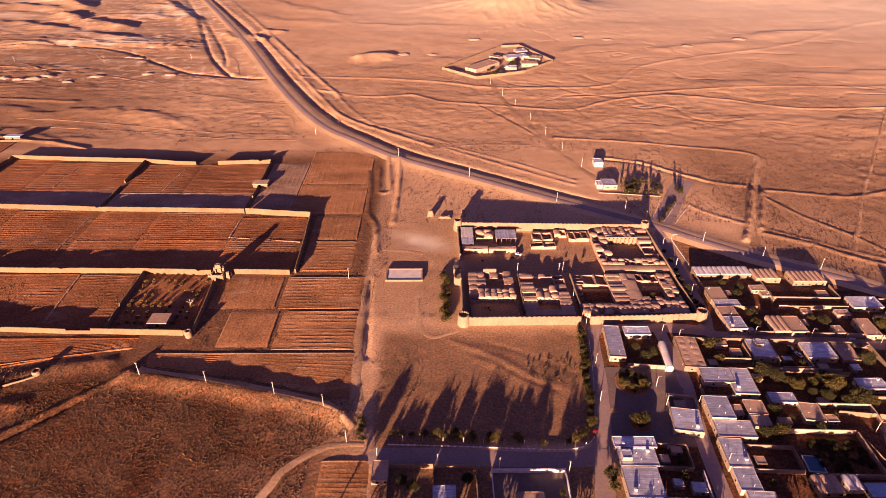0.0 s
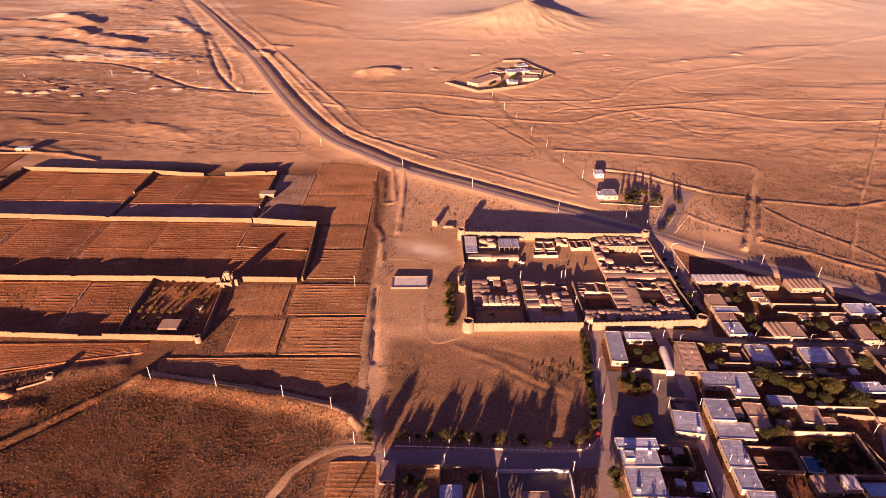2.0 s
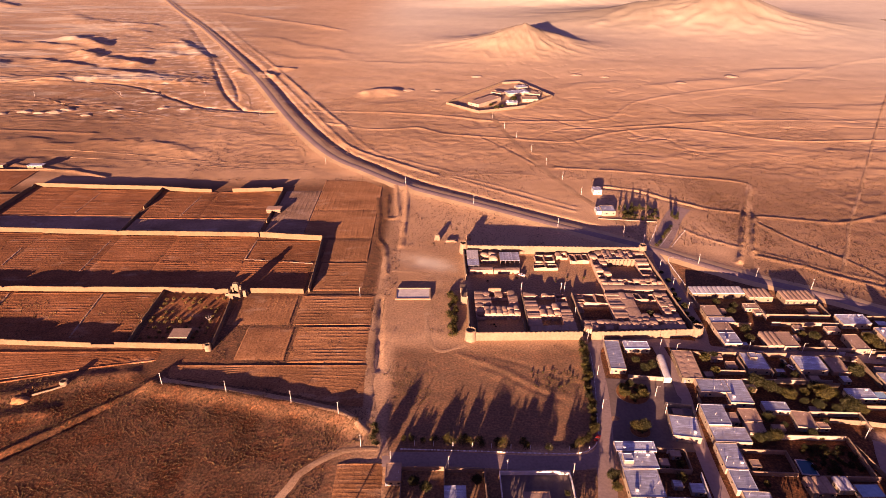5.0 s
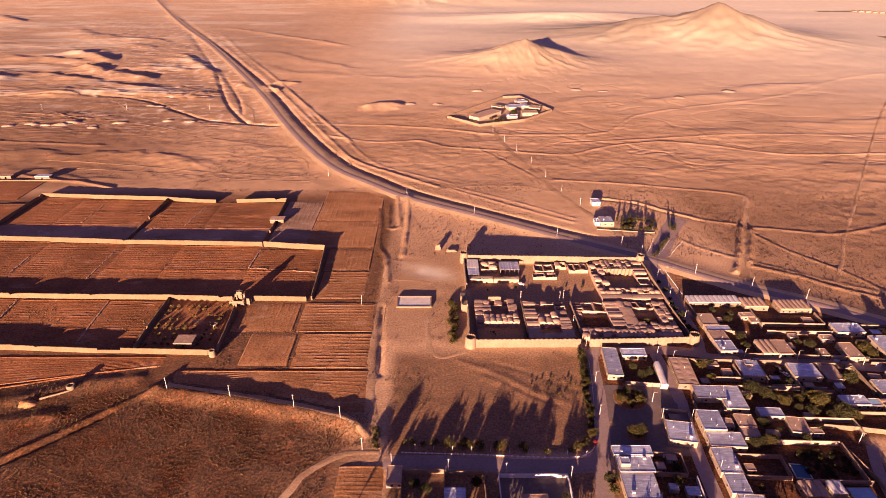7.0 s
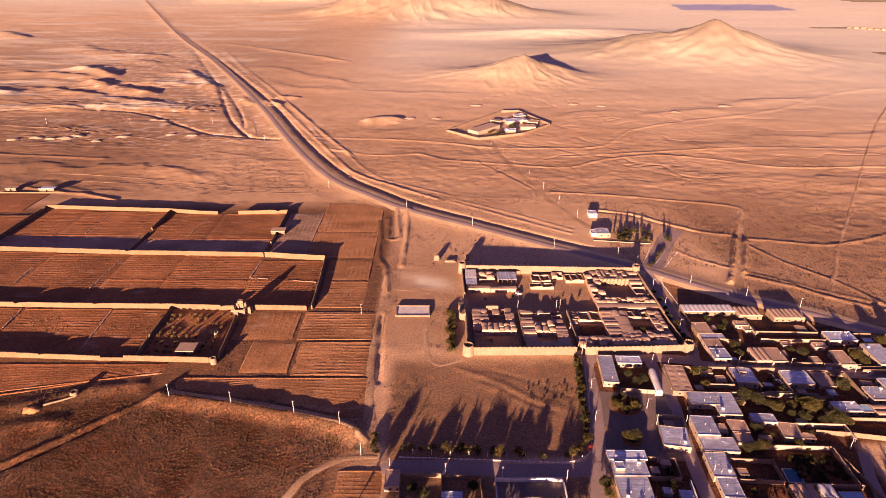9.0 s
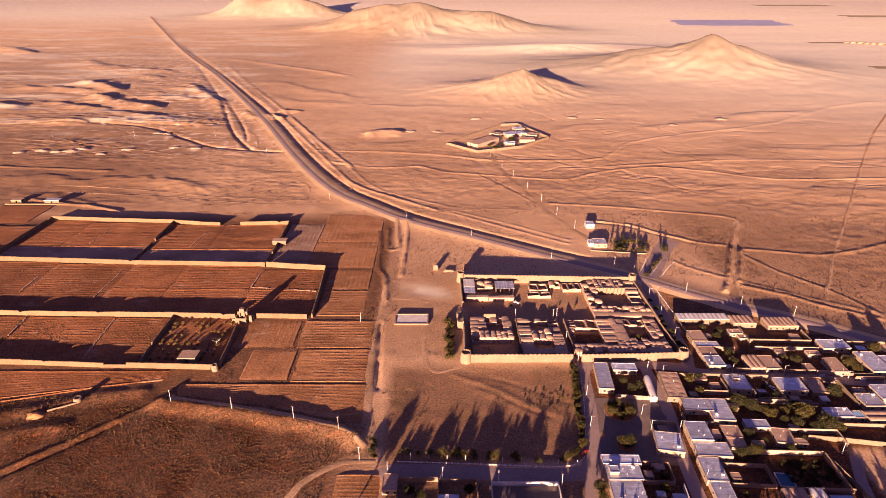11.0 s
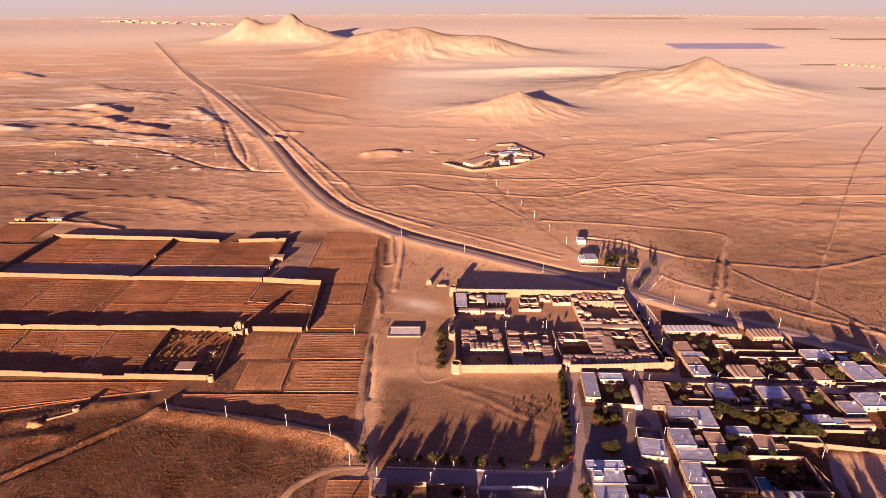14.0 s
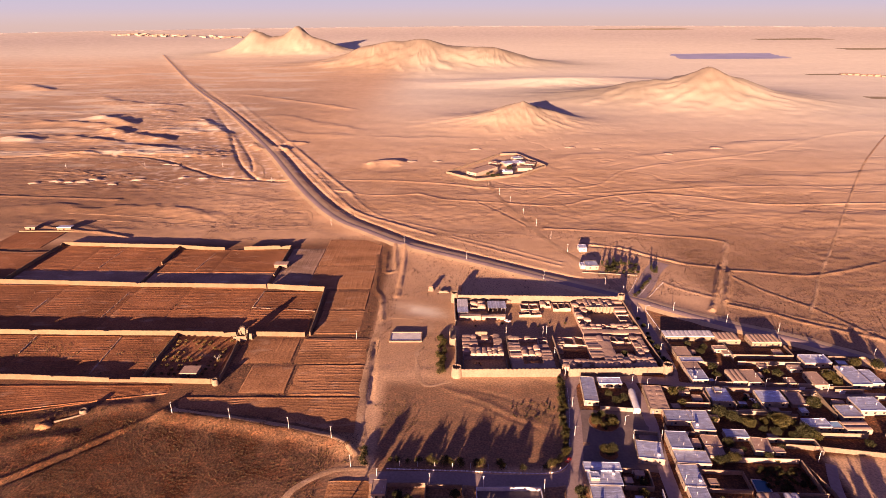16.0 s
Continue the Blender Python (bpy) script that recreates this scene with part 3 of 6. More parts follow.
west_w = np.maximum(west_w, 0.45 * step(FX, 175, 215) * step(FY, 0, 40) * (1 - step(FY, 160, 330)))
west_w = np.maximum(west_w, 0.3 * step(FX, -58, -50) * step(-FX, -6, 4) * step(FY, -2, 12) * (1 - step(FY, 110, 150)))
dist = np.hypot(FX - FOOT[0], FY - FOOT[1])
# first term: painted haze by distance; second: pale sand beside the fort
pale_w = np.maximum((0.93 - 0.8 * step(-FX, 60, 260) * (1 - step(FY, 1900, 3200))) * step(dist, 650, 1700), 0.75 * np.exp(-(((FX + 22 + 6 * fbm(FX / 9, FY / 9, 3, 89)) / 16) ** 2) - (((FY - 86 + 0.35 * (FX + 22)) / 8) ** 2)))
# mask of the painted dimming over the taller hills
hill_dim_w = np.zeros_like(dist)
for cx, cy, wx, wy, top, _ in HILLS:
    if top > 20:
        hill_dim_w = np.maximum(hill_dim_w, min(1.0, top / 32) * np.exp(-(((FX - cx) / wx) ** 2 + ((FY - cy) / wy) ** 2) * 0.4))
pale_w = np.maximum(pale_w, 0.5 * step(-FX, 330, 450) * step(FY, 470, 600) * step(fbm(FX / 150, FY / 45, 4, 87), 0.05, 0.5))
road_far, road_way, _ = along(ROAD, FX, FY)
crust_w = step(FY, 380, 470) * (1 - step(FY, 1300, 1700)) * np.where(road_way < 0, 1 - step(road_far, 60, 420), 0.7 * (1 - step(road_far, 30, 90)))
for key, w in (("crust", crust_w), ("furrow", np.minimum(1, 1.2 * scrub_w)), ("hill_dim", hill_dim_w), ("far_dim", 0.9 * step(dist, 2600, 6000)), ("scrub", np.maximum(np.maximum(scrub_w, lot_w), np.maximum(np.maximum(north_w, town_w), west_w))), ("pale", pale_w)):
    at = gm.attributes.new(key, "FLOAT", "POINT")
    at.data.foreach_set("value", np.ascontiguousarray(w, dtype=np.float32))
# glowing backdrop with far haze and low sky painted in, behind the plain's end
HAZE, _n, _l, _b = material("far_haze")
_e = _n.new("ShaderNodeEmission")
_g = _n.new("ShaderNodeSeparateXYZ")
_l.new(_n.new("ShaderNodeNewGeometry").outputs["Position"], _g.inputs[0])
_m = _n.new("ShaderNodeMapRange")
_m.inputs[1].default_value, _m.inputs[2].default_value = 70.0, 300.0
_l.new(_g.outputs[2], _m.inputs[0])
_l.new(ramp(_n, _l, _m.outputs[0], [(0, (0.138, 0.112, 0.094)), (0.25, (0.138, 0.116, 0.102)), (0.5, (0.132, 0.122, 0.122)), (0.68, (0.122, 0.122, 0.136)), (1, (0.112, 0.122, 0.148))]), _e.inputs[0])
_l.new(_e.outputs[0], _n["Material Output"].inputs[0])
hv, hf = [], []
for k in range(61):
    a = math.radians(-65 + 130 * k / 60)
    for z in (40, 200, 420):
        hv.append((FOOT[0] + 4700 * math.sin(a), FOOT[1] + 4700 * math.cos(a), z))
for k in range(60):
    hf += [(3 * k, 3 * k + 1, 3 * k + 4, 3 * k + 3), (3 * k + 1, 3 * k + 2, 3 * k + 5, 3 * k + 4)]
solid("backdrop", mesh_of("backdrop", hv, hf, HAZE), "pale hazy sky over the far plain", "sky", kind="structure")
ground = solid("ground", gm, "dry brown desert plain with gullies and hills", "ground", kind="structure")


def ground_z(x, y):
    """The height of the ground's surface at a place."""
    i, j = min(max(int(np.searchsorted(gx, x)), 1), nx - 1), min(max(int(np.searchsorted(gy, y)), 1), ny - 1)
    u, w = (x - gx[i - 1]) / (gx[i] - gx[i - 1]), (y - gy[j - 1]) / (gy[j] - gy[j - 1])
    q = PZ.reshape(ny, nx)
    return float((q[j - 1, i - 1] * (1 - u) + q[j - 1, i] * u) * (1 - w) + (q[j, i - 1] * (1 - u) + q[j, i] * u) * w)


def strip(name, pts, width, mat, lift, label, category, spacing=6.0, kind="structure", wobble=0.0):
    """A road or track draped over the land."""
    line = smooth_line(pts, spacing)
    xs, ys = np.array([p[0] for p in line]), np.array([p[1] for p in line])
    dx, dy = np.gradient(xs), np.gradient(ys)
    n = np.hypot(dx, dy)
    ox, oy = -dy / n, dx / n
    cols = 5
    v, f = [], []
    for c in range(cols):
        u = (c / (cols - 1) - 0.5) * width
        j = wobble * fbm(xs / 9 + 5 * c, ys / 9, 2, 91) if c in (0, cols - 1) else 0.0
        z = lift if 0 < c < cols - 1 else lift * 0.35
        x, y, zz = land(xs + ox * (u + j), ys + oy * (u + j), z)
        v += list(zip(x.tolist(), y.tolist(), zz.tolist()))
    m = len(line)
    for c in range(cols - 1):
        for i in range(m - 1):
            f.append((c * m + i + 1, c * m + i, (c + 1) * m + i, (c + 1) * m + i + 1))
    return solid(name, mesh_of(name, v, f, mat, True), label, category, kind=kind)


def patch(name, x0, y0, x1, y1, mat, label, category, n=12, lift=0.3, skew=0.0):
    """A sheet draped over the far land."""
    J, I = np.meshgrid(np.arange(n + 1), np.arange(n + 1), indexing="ij")
    e = 0.03 * (x1 - x0) * value_noise(I * 0.9, J * 0.9, 5)
    X, Y, Z = land((x0 + (x1 - x0) * I / n + skew * (J / n) + e).ravel(), (y0 + (y1 - y0) * J / n + e).ravel(), lift)
    v, f = list(zip(X.tolist(), Y.tolist(), Z.tolist())), []
    for j in range(n):
        for i in range(n):
            a = j * (n + 1) + i
            f.append((a, a + 1, a + n + 2, a + n + 1))
    return solid(name, mesh_of(name, v, f, mat, True), label, category, kind="structure")


strip("road_shoulder", ROAD, 18.0, SAND, 0.12, "sandy shoulders of the main road", "shoulder", 7, wobble=1.2)
strip("road", ROAD, 7.5, OLD_ASPHALT, 0.25, "grey asphalt road with sandy shoulders across the plain", "road", 7)
strip("track", [(47, 452), (52, 400), (72, 302), (93, 226), (113, 177), (124, 150), (133, 112)], 6, TRACK, 0.12, "pale dirt track leading to the farm", "track", 6, wobble=1)
strip("track", [(-602, 517), (-516, 497), (-432, 476), (-354, 443), (-301, 410), (-247, 386), (-192, 367), (-162, 358)], 4, TRACK, 0.12, "faint dirt track over the terraces", "track", 6, wobble=1)
strip("track", [(-52, 100), (-53, 60), (-54, 0), (-52, -40), (-46, -66), (-40, -84)], 5.5, TRACK, 0.12, "dirt lane beside the fields", "track", 4, wobble=0.8)
strip("track", [(-158, -34), (-122, -41), (-88, -49), (-62, -58), (-50, -70)], 4.0, TRACK, 0.25, "dirt path along the field edge", "track", 4, wobble=0.5)
CURVE = [(-44, -79), (-51, -78.8), (-59, -79.7), (-68, -84.8), (-76.6, -93.4), (-82.3, -104.6), (-92, -125), (-108, -150)]
strip("track", CURVE, 3.2, TRACK, 0.1, "curved dirt track through scrub", "track", 4, wobble=0.6)
strip("track", [(-2, -4), (-16, -10), (-22, 0), (-24, 30), (-16, 60), (-24, 72), (-48, 76)], 3.2, TRACK, 0.05, "dirt track along the fort", "track", 3, wobble=0.8)
strip("street", [(-42, -85), (-10, -85), (20, -87), (46, -87), (56, -82), (59, -70), (64, -40), (68, -8), (80, -2), (110, -3), (131, -6)], 8, ASPHALT, 0.12, "narrow asphalt village street", "street", 4)
strip("street", [(56, -82), (54, -96), (48, -125)], 8, ASPHALT, 0.16, "narrow asphalt village street", "street", 4)
strip("street", [(137, 104), (135, 80), (134, 40), (133, 10), (131, -8), (153, -11), (194, -15), (225, -19), (300, -27)], 7.5, ASPHALT, 0.13, "narrow asphalt village street", "street", 4)
strip("street", [(136, 102), (146, 117), (158, 138), (170, 160), (182, 176)], 14, OLD_ASPHALT, 0.12, "worn paved drive off the main road", "street", 4)
strip("track", [(750, 736), (585, 534), (406, 289), (345, 204), (302, 146), (278, 109), (252, 70)], 3.0, TRACK, 0.1, "pale wheel track beside a low bank", "track", 5, wobble=0.5)
strip("track", [(192, 78), (203, 100), (215, 126), (227, 150), (234, 168), (259, 226)], 6.0, TRACK, 0.1, "pale dirt track between two earth banks", "track", 4, wobble=0.8)
strip("street", [(104, -6), (105, -40), (103, -56), (100, -82), (98, -120)], 6.5, OLD_ASPHALT, 0.14, "worn village lane between houses", "street", 4)
strip("street", [(70, -45), (86, -46), (104, -50)], 9, SHADED_PAVING, 0.1, "village square paving with shade in its colour", "street", 4)
strip("street", [(85, -33), (84, -60), (82, -80)], 42, SHADED_PAVING, 0.06, "village square paving with shade in its colour", "street", 4)
for x0, y0, x1, y1 in ((-560, 620, -430, 520), (-640, 560, -470, 470), (-330, 600, -250, 470), (-200, 340, -150, 300), (-140, 330, -110, 300), (60, 420, 140, 300), (150, 330, 260, 290), (250, 300, 330, 180), (300, 420, 420, 330), (-90, 480, 30, 420)):
    strip("track", [(x0, y0), ((x0 + x1) / 2 + 14, (y0 + y1) / 2 + 8), (x1, y1)], 2.2, TRACK, 0.1, "faint wheel track over dry ground", "track", 6, wobble=0.6)
strip("track", [(-425, 322), (-337, 309), (-240, 286), (-148, 275)], 3.0, TRACK, 0.12, "pale wheel track along the fields", "track", 5, wobble=0.8)
strip("track", [(-400, 300), (-300, 287), (-210, 268), (-140, 262)], 2.6, TRACK, 0.12, "pale wheel track along the fields", "track", 5, wobble=0.8)
strip("street", [(182, -76), (176, -90), (171, -110)], 5, OLD_ASPHALT, 0.12, "worn village lane by a bare plot", "street", 4)


# ---- fields ----
def field(x0, y0, x1, y1, axis="x", gap=2.6, mat=SOIL, amp=0.13, y0b=None, label="ploughed brown field plot with low furrows"):
    """A plot with furrows along x or y and a low bund round it. y0b: the south edge's y at x1, where it runs askew."""
    y0b = y0 if y0b is None else y0b
    across = abs(y1 - min(y0, y0b)) if axis == "x" else x1 - x0
    length = x1 - x0 if axis == "x" else abs(y1 - min(y0, y0b))
    na, nl = int(across / (gap / 8)) + 1, int(length / 2.5) + 1
    s, t = np.meshgrid(np.linspace(0, 1, na), np.linspace(0, 1, nl), indexing="ij")
    u, w = (t, s) if axis == "x" else (s, t)
    X = x0 + u * (x1 - x0)
    low = y0 + u * (y0b - y0)
    Y = low + w * (y1 - low)
    lane = s * across / gap + 0.25 * value_noise(X / 20, Y / 20, 7)
    strength = np.clip(0.7 + 0.5 * fbm(X / 16, Y / 11, 3, 9), 0.1, 1.3)
    ridge = np.exp(-((lane - np.floor(lane) - 0.5) * gap / 0.36) ** 2) * np.clip(0.8 + 0.9 * fbm(X / 5, Y / 5, 2, 11), 0.15, 1.2)
    Z = 0.2 + amp * ridge * strength + 0.05 * fbm(X / 2.2, Y / 2.2, 3, 13)
    rim = np.minimum(np.minimum(X - x0, x1 - X), np.minimum(Y - low, y1 - Y))
    Z = Z + 0.16 * np.exp(-((rim - 0.5) / 0.4) ** 2) * (1 + 0.5 * value_noise(X / 3, Y / 3, 15))
    Z = np.where(rim < 0.05, 0.02, Z)
    v = np.stack([X, Y, Z], -1).reshape(-1, 3).tolist()
    f = []
    for i in range(na - 1):
        for j in range(nl - 1):
            a = i * nl + j
            q = (a, a + 1, a + nl + 1, a + nl)
            f.append(q[::-1] if axis == "x" else q[::-1])
    if axis == "x":
        f = [q[::-1] for q in f]
    return solid("field", mesh_of("field", v, f, mat, True), label, "field", kind="structure")


PALE = "pale salt-crusted field plot with fine furrows"
for a in ((-369, 134, -257, 163, "y", 3.4, PALE_SOIL), (-369, 163, -330, 220, "x", 3.0, SOIL), (-330, 190, -257, 214, "x", 3.4, SOIL), (-330, 163, -257, 190, "x", 3.4, SOIL),
          (-254, 131, -152, 157, "y", 3.6, PALE_SOIL), (-254, 157, -206, 209, "x", 3.0, SOIL), (-206, 157, -152, 209, "x", 2.4, SOIL),
          (-371, 54, -312, 133, "x", 3.2, SOIL), (-312, 54, -252, 130, "x", 2.8, SOIL), (-252, 89, -210, 128, "x", 3.2, SOIL), (-252, 54, -210, 89, "x", 3.6, SOIL),
          (-210, 54, -151, 88, "x", 2.6, SOIL), (-210, 88, -151, 126, "x", 2.6, SOIL), (-151, 88, -103, 119, "x", 3.0, SOIL), (-151, 52, -103, 88, "x", 2.6, SOIL),
          (-320, -1, -285, 51, "x", 3.0, SOIL), (-285, 18, -228, 50, "x", 3.0, SOIL), (-285, -1, -228, 18, "x", 2.6, SOIL), (-228, -2, -192, 49, "x", 2.8, SOIL),
          (-187, -3, -146, 48, "y", 4.0, SOIL), (-148, 128, -118, 212, "y", 3.4, PALE_SOIL), (-118, 124, -66, 172, "y", 4.2, EAST_SOIL), (-118, 172, -66, 236, "y", 4.2, EAST_SOIL),
          (-98, 88, -66, 121, "y", 3.4, EAST_SOIL), (-97, 52, -66, 87, "x", 3.2, EAST_SOIL), (-141, 15, -104, 46, "y", 4.4, EAST_SOIL), (-102, 15, -57, 46, "x", 3.0, EAST_SOIL),
          (-127, -17, -100, 13, "y", 4.2, EAST_SOIL), (-98, -19, -56, 13, "x", 2.9, EAST_SOIL)):
    field(*a, label=PALE if a[6] is PALE_SOIL else "ploughed brown field plot with low furrows")
field(-158, -31, -54, -21, "x", 2.9, EAST_SOIL, 0.11, y0b=-53)
field(-292, -42, -168, -9, "x", 3.2, SOIL, 0.08, y0b=-17)
field(-61, -150, -41, -87, "x", 2.2, EAST_SOIL, 0.05, label="bare tilled plot beside the village edge")
for k, (x0, y0, x1, y1) in enumerate(((-440, 150, -374, 205), (-440, 215, -390, 260), (-470, 60, -376, 140))):
    field(x0, y0, x1, y1, "y", 4.0, SOIL, 0.14)


# ---- earthen walls ----
def earth_wall(pts, h, thick, label, name="earth_wall", mat=MUD, wear=0.1, group="", notch=0.0, merlons=0.0, seed=1):
    """A rammed wall that narrows upwards, with a worn top."""
    r = random.Random(seed)
    line = []
    for (ax, ay), (bx, by) in zip(pts, pts[1:]):
        n = max(1, int(math.hypot(bx - ax, by - ay) / 1.3))
        line += [(ax + (bx - ax) * k / n, ay + (by - ay) * k / n) for k in range(n)]
    line.append(pts[-1])
    v, f, dip = [], [], 0.0
    for i, (x, y) in enumerate(line):
        px, py = line[max(i - 1, 0)]
        qx, qy = line[min(i + 1, len(line) - 1)]
        n = math.hypot(qx - px, qy - py) or 1.0
        ox, oy = -(qy - py) / n, (qx - px) / n
        if r.random() < notch:
            dip = r.uniform(0.2, 0.7)
        dip = dip * 0.6 if dip > 0.03 else 0.0
        top = h * (1 - dip) * (1 + wear * (0.6 * noise.noise((x * 0.13, y * 0.13, seed)) + 0.5 * noise.noise((x * 0.7, y * 0.7, seed))))
        if merlons:
            top += merlons * (i % 2)
        jog = 0.06 * noise.noise((x * 0.5, y * 0.5, 3.0 + seed))
        for off, z in ((-0.5, -0.4), (-0.42, h * 0.45), (-0.3, top - 0.12), (0.0, top), (0.3, top - 0.12), (0.42, h * 0.45), (0.5, -0.4)):
            o = off * thick + jog
            v.append((x + ox * o, y + oy * o, z))
    for i in range(len(line) - 1):
        a = i * 7
        f += [(a + k, a + 7 + k, a + 8 + k, a + k + 1) for k in range(6)]
    f += [tuple(range(6, -1, -1)), tuple(range(len(v) - 7, len(v)))]
    me = mesh_of(name, v, [q[::-1] for q in f], mat)
    return solid(name, me, label, "wall", group)


WL = "weathered mud field wall with an uneven top"
for k, (h, pts) in enumerate(((3.5, [(-371, 223), (-320, 219), (-258, 215), (-230, 210)]), (3.3, [(-230, 210), (-212, 209)]), (3.6, [(-194, 209), (-151, 212)]),
                              (3.0, [(-371, 223), (-372, 180), (-372, 138)]), (2.6, [(-256, 214), (-256, 175)]), (1.6, [(-256, 168), (-256, 133)]),
                              (3.0, [(-151, 212), (-150, 176)]), (2.6, [(-150, 166), (-150, 148)]), (3.9, [(-470, 145), (-373, 137), (-320, 134), (-261, 130)]),
                              (3.7, [(-261, 130), (-200, 128), (-150, 126)]), (4.2, [(-149, 126), (-128, 123), (-102, 120)]), (3.2, [(-102, 120), (-100, 84), (-99, 50)]),
                              (3.5, [(-470, 58), (-380, 55), (-315, 54), (-251, 52)]), (3.6, [(-251, 52), (-190, 51), (-149, 49)]), (3.4, [(-136, 50), (-102, 49)]),
                              (2.4, [(-190, 50), (-190, 20), (-189, -3)]), (2.6, [(-145, 40), (-143, 16), (-142, -5)]), (3.5, [(-470, 4), (-380, 1), (-310, -1), (-257, -2)]),
                              (3.1, [(-257, -2), (-225, -4), (-208, -5)]), (2.0, [(-208, -5), (-195, -5)]), (3.4, [(-195, -5), (-170, -6), (-142, -7)]), (1.0, [(-440, 262), (-376, 262)]))):
    earth_wall(pts, h, 1.1, WL, "field_wall", FIELD_MUD, wear=0.09, group="field walls", notch=0.012, seed=k + 3)


for k, pts in enumerate(([(-257, 74), (-257, 122)], [(-225, 3), (-228, 48)], [(-151, 92), (-150, 120)], [(-150, 92), (-103, 86)], [(-285, 28), (-287, 49)], [(-314, 85), (-315, 108)], [(-308, 168), (-307, 208)], [(-222, 160), (-218, 201)])):
    earth_wall(pts, 0.45, 1.5, "low crumbling earth bund between two field plots", "earth_bund", PALE_SOIL, wear=0.8, group="field bunds", notch=0.15, seed=120 + k)
earth_wall([(-290, -44), (-240, -34), (-205, -24), (-170, -17)], 0.34, 1.6, "low crumbling earth bund between two field plots", "earth_bund", SOIL, wear=0.9, group="field bunds", notch=0.2, seed=140)


def ruin_tower(x, y):
    t = thing("ruined_tower", pose(x, y, 0), "crumbling mud tower ruin on the field wall", "ruin")
    for n, b in (("lower_wall", [(-5, -3.5, -0.3, -4, 3, 4.6, 0.1), (-5, -3.5, -0.3, 2, -2.4, 3.8, 0.1), (1, -3, -0.3, 2.2, 3, 4.2, 0.1), (-5, 2, -0.3, 2, 3, 5.2, 0.1)]),
                 ("upper_wall", [(-3.4, 0.2, 3.5, 0.4, 3, 8.4, 0.3), (-4.6, 0.4, 3.5, 2.0, 2.6, 6.4, 0.2), (-0.6, -0.6, 3.6, 0.6, 2.0, 6.6, 0.2), (-3.3, -0.8, 3.6, -2.4, 1.2, 6.0, 0.15)]),
                 ("stub", [(3, -1.5, -0.3, 5.2, 0.2, 4.4, 0.3), (4.2, 0.4, -0.3, 5.8, 2, 3.2, 0.3)]), ("buttress", [(-8.0, -2.2, -0.3, -5, -0.4, 2.6, 0.4)])):
        bm = bmesh.new()
        v, f = [], []
        for q in b:
            box(v, f, *q)
        me = mesh_of(n, v, f, MUD)
        bm.from_mesh(me)
        bmesh.ops.subdivide_edges(bm, edges=bm.edges[:], cuts=2, use_grid_fill=True)
        for p in bm.verts:
            p.co += 0.28 * noise.noise_vector(p.co * 0.8) * (0.3 + max(p.co.z, 0) / 8)
        bm.to_mesh(me)
        bm.free()
        part(n, me, t)


ruin_tower(-142, 46)


def hut(x, y, w, d, h, label, mat=MUD, roof=MUD_ROOF):
    t = thing("field_hut", pose(x, y, 0), label, "hut")
    part("wall", box_mesh("hut_wall", mat, (-w / 2, -d / 2, -0.3, -w / 2 + 0.5, d / 2, h), (w / 2 - 0.5, -d / 2, -0.3, w / 2, d / 2, h), (-w / 2 + 0.5, d / 2 - 0.5, -0.3, w / 2 - 0.5, d / 2, h), (-w / 2 + 0.5, -d / 2, -0.3, -0.8, -d / 2 + 0.5, h), (0.8, -d / 2, -0.3, w / 2 - 0.5, -d / 2 + 0.5, h), (-0.8, -d / 2, 2.1, 0.8, -d / 2 + 0.5, h)), t)
    part("roof", box_mesh("hut_roof", roof, (-w / 2 - 0.3, -d / 2 - 0.3, h, w / 2 + 0.3, d / 2 + 0.3, h + 0.3, 0.05)), t)


hut(-149, 170, 11, 7, 3.0, "small mud hut with a flat roof")
hut(-162, 3, 10, 8, 3.2, "small mud hut with a flat roof by the orchard")
hut(-396, 268, 14, 6, 3.0, "low mud shed at the field edge", roof=FOIL)
hut(-432, 270, 10, 6, 2.6, "low mud shed at the field edge")


def ring_tower(x, y, r0, r1, h, label, merlons=14, name="corner_tower"):
    t = thing(name, pose(x, y, 0), label, "tower", "fort corner towers" if name == "corner_tower" else "")
    n, v, f = 28, [], []
    prof = [(r0, -0.4), (r0 * 0.97, h * 0.4), (r1, h), (r1 - 0.55, h), (r1 - 0.55, h - 1.4), (0.02, h - 1.4)]
    for r, z in prof:
        for k in range(n):
            a = 2 * math.pi * k / n
            q = 1 + 0.03 * noise.noise((math.cos(a) * 2 + x, math.sin(a) * 2, z * 0.4))
            v.append((r * q * math.cos(a), r * q * math.sin(a), z))
    for i in range(len(prof) - 1):
        for k in range(n):
            f.append((i * n + k, i * n + (k + 1) % n, (i + 1) * n + (k + 1) % n, (i + 1) * n + k))
    part("shaft", mesh_of("tower_shaft", v, f, MUD, False), t)
    mv, mf = [], []
    box(mv, mf, -0.22, -0.34, -0.1, 0.22, 0.34, 0.42, 0.09)
    me = mesh_of("merlon", mv, mf, MUD)
    for k in range(merlons):
        a = 2 * math.pi * k / merlons
        part("merlon", me, t, pose((r1 - 0.28) * math.cos(a), (r1 - 0.28) * math.sin(a), h, rz=math.degrees(a)))
    return t


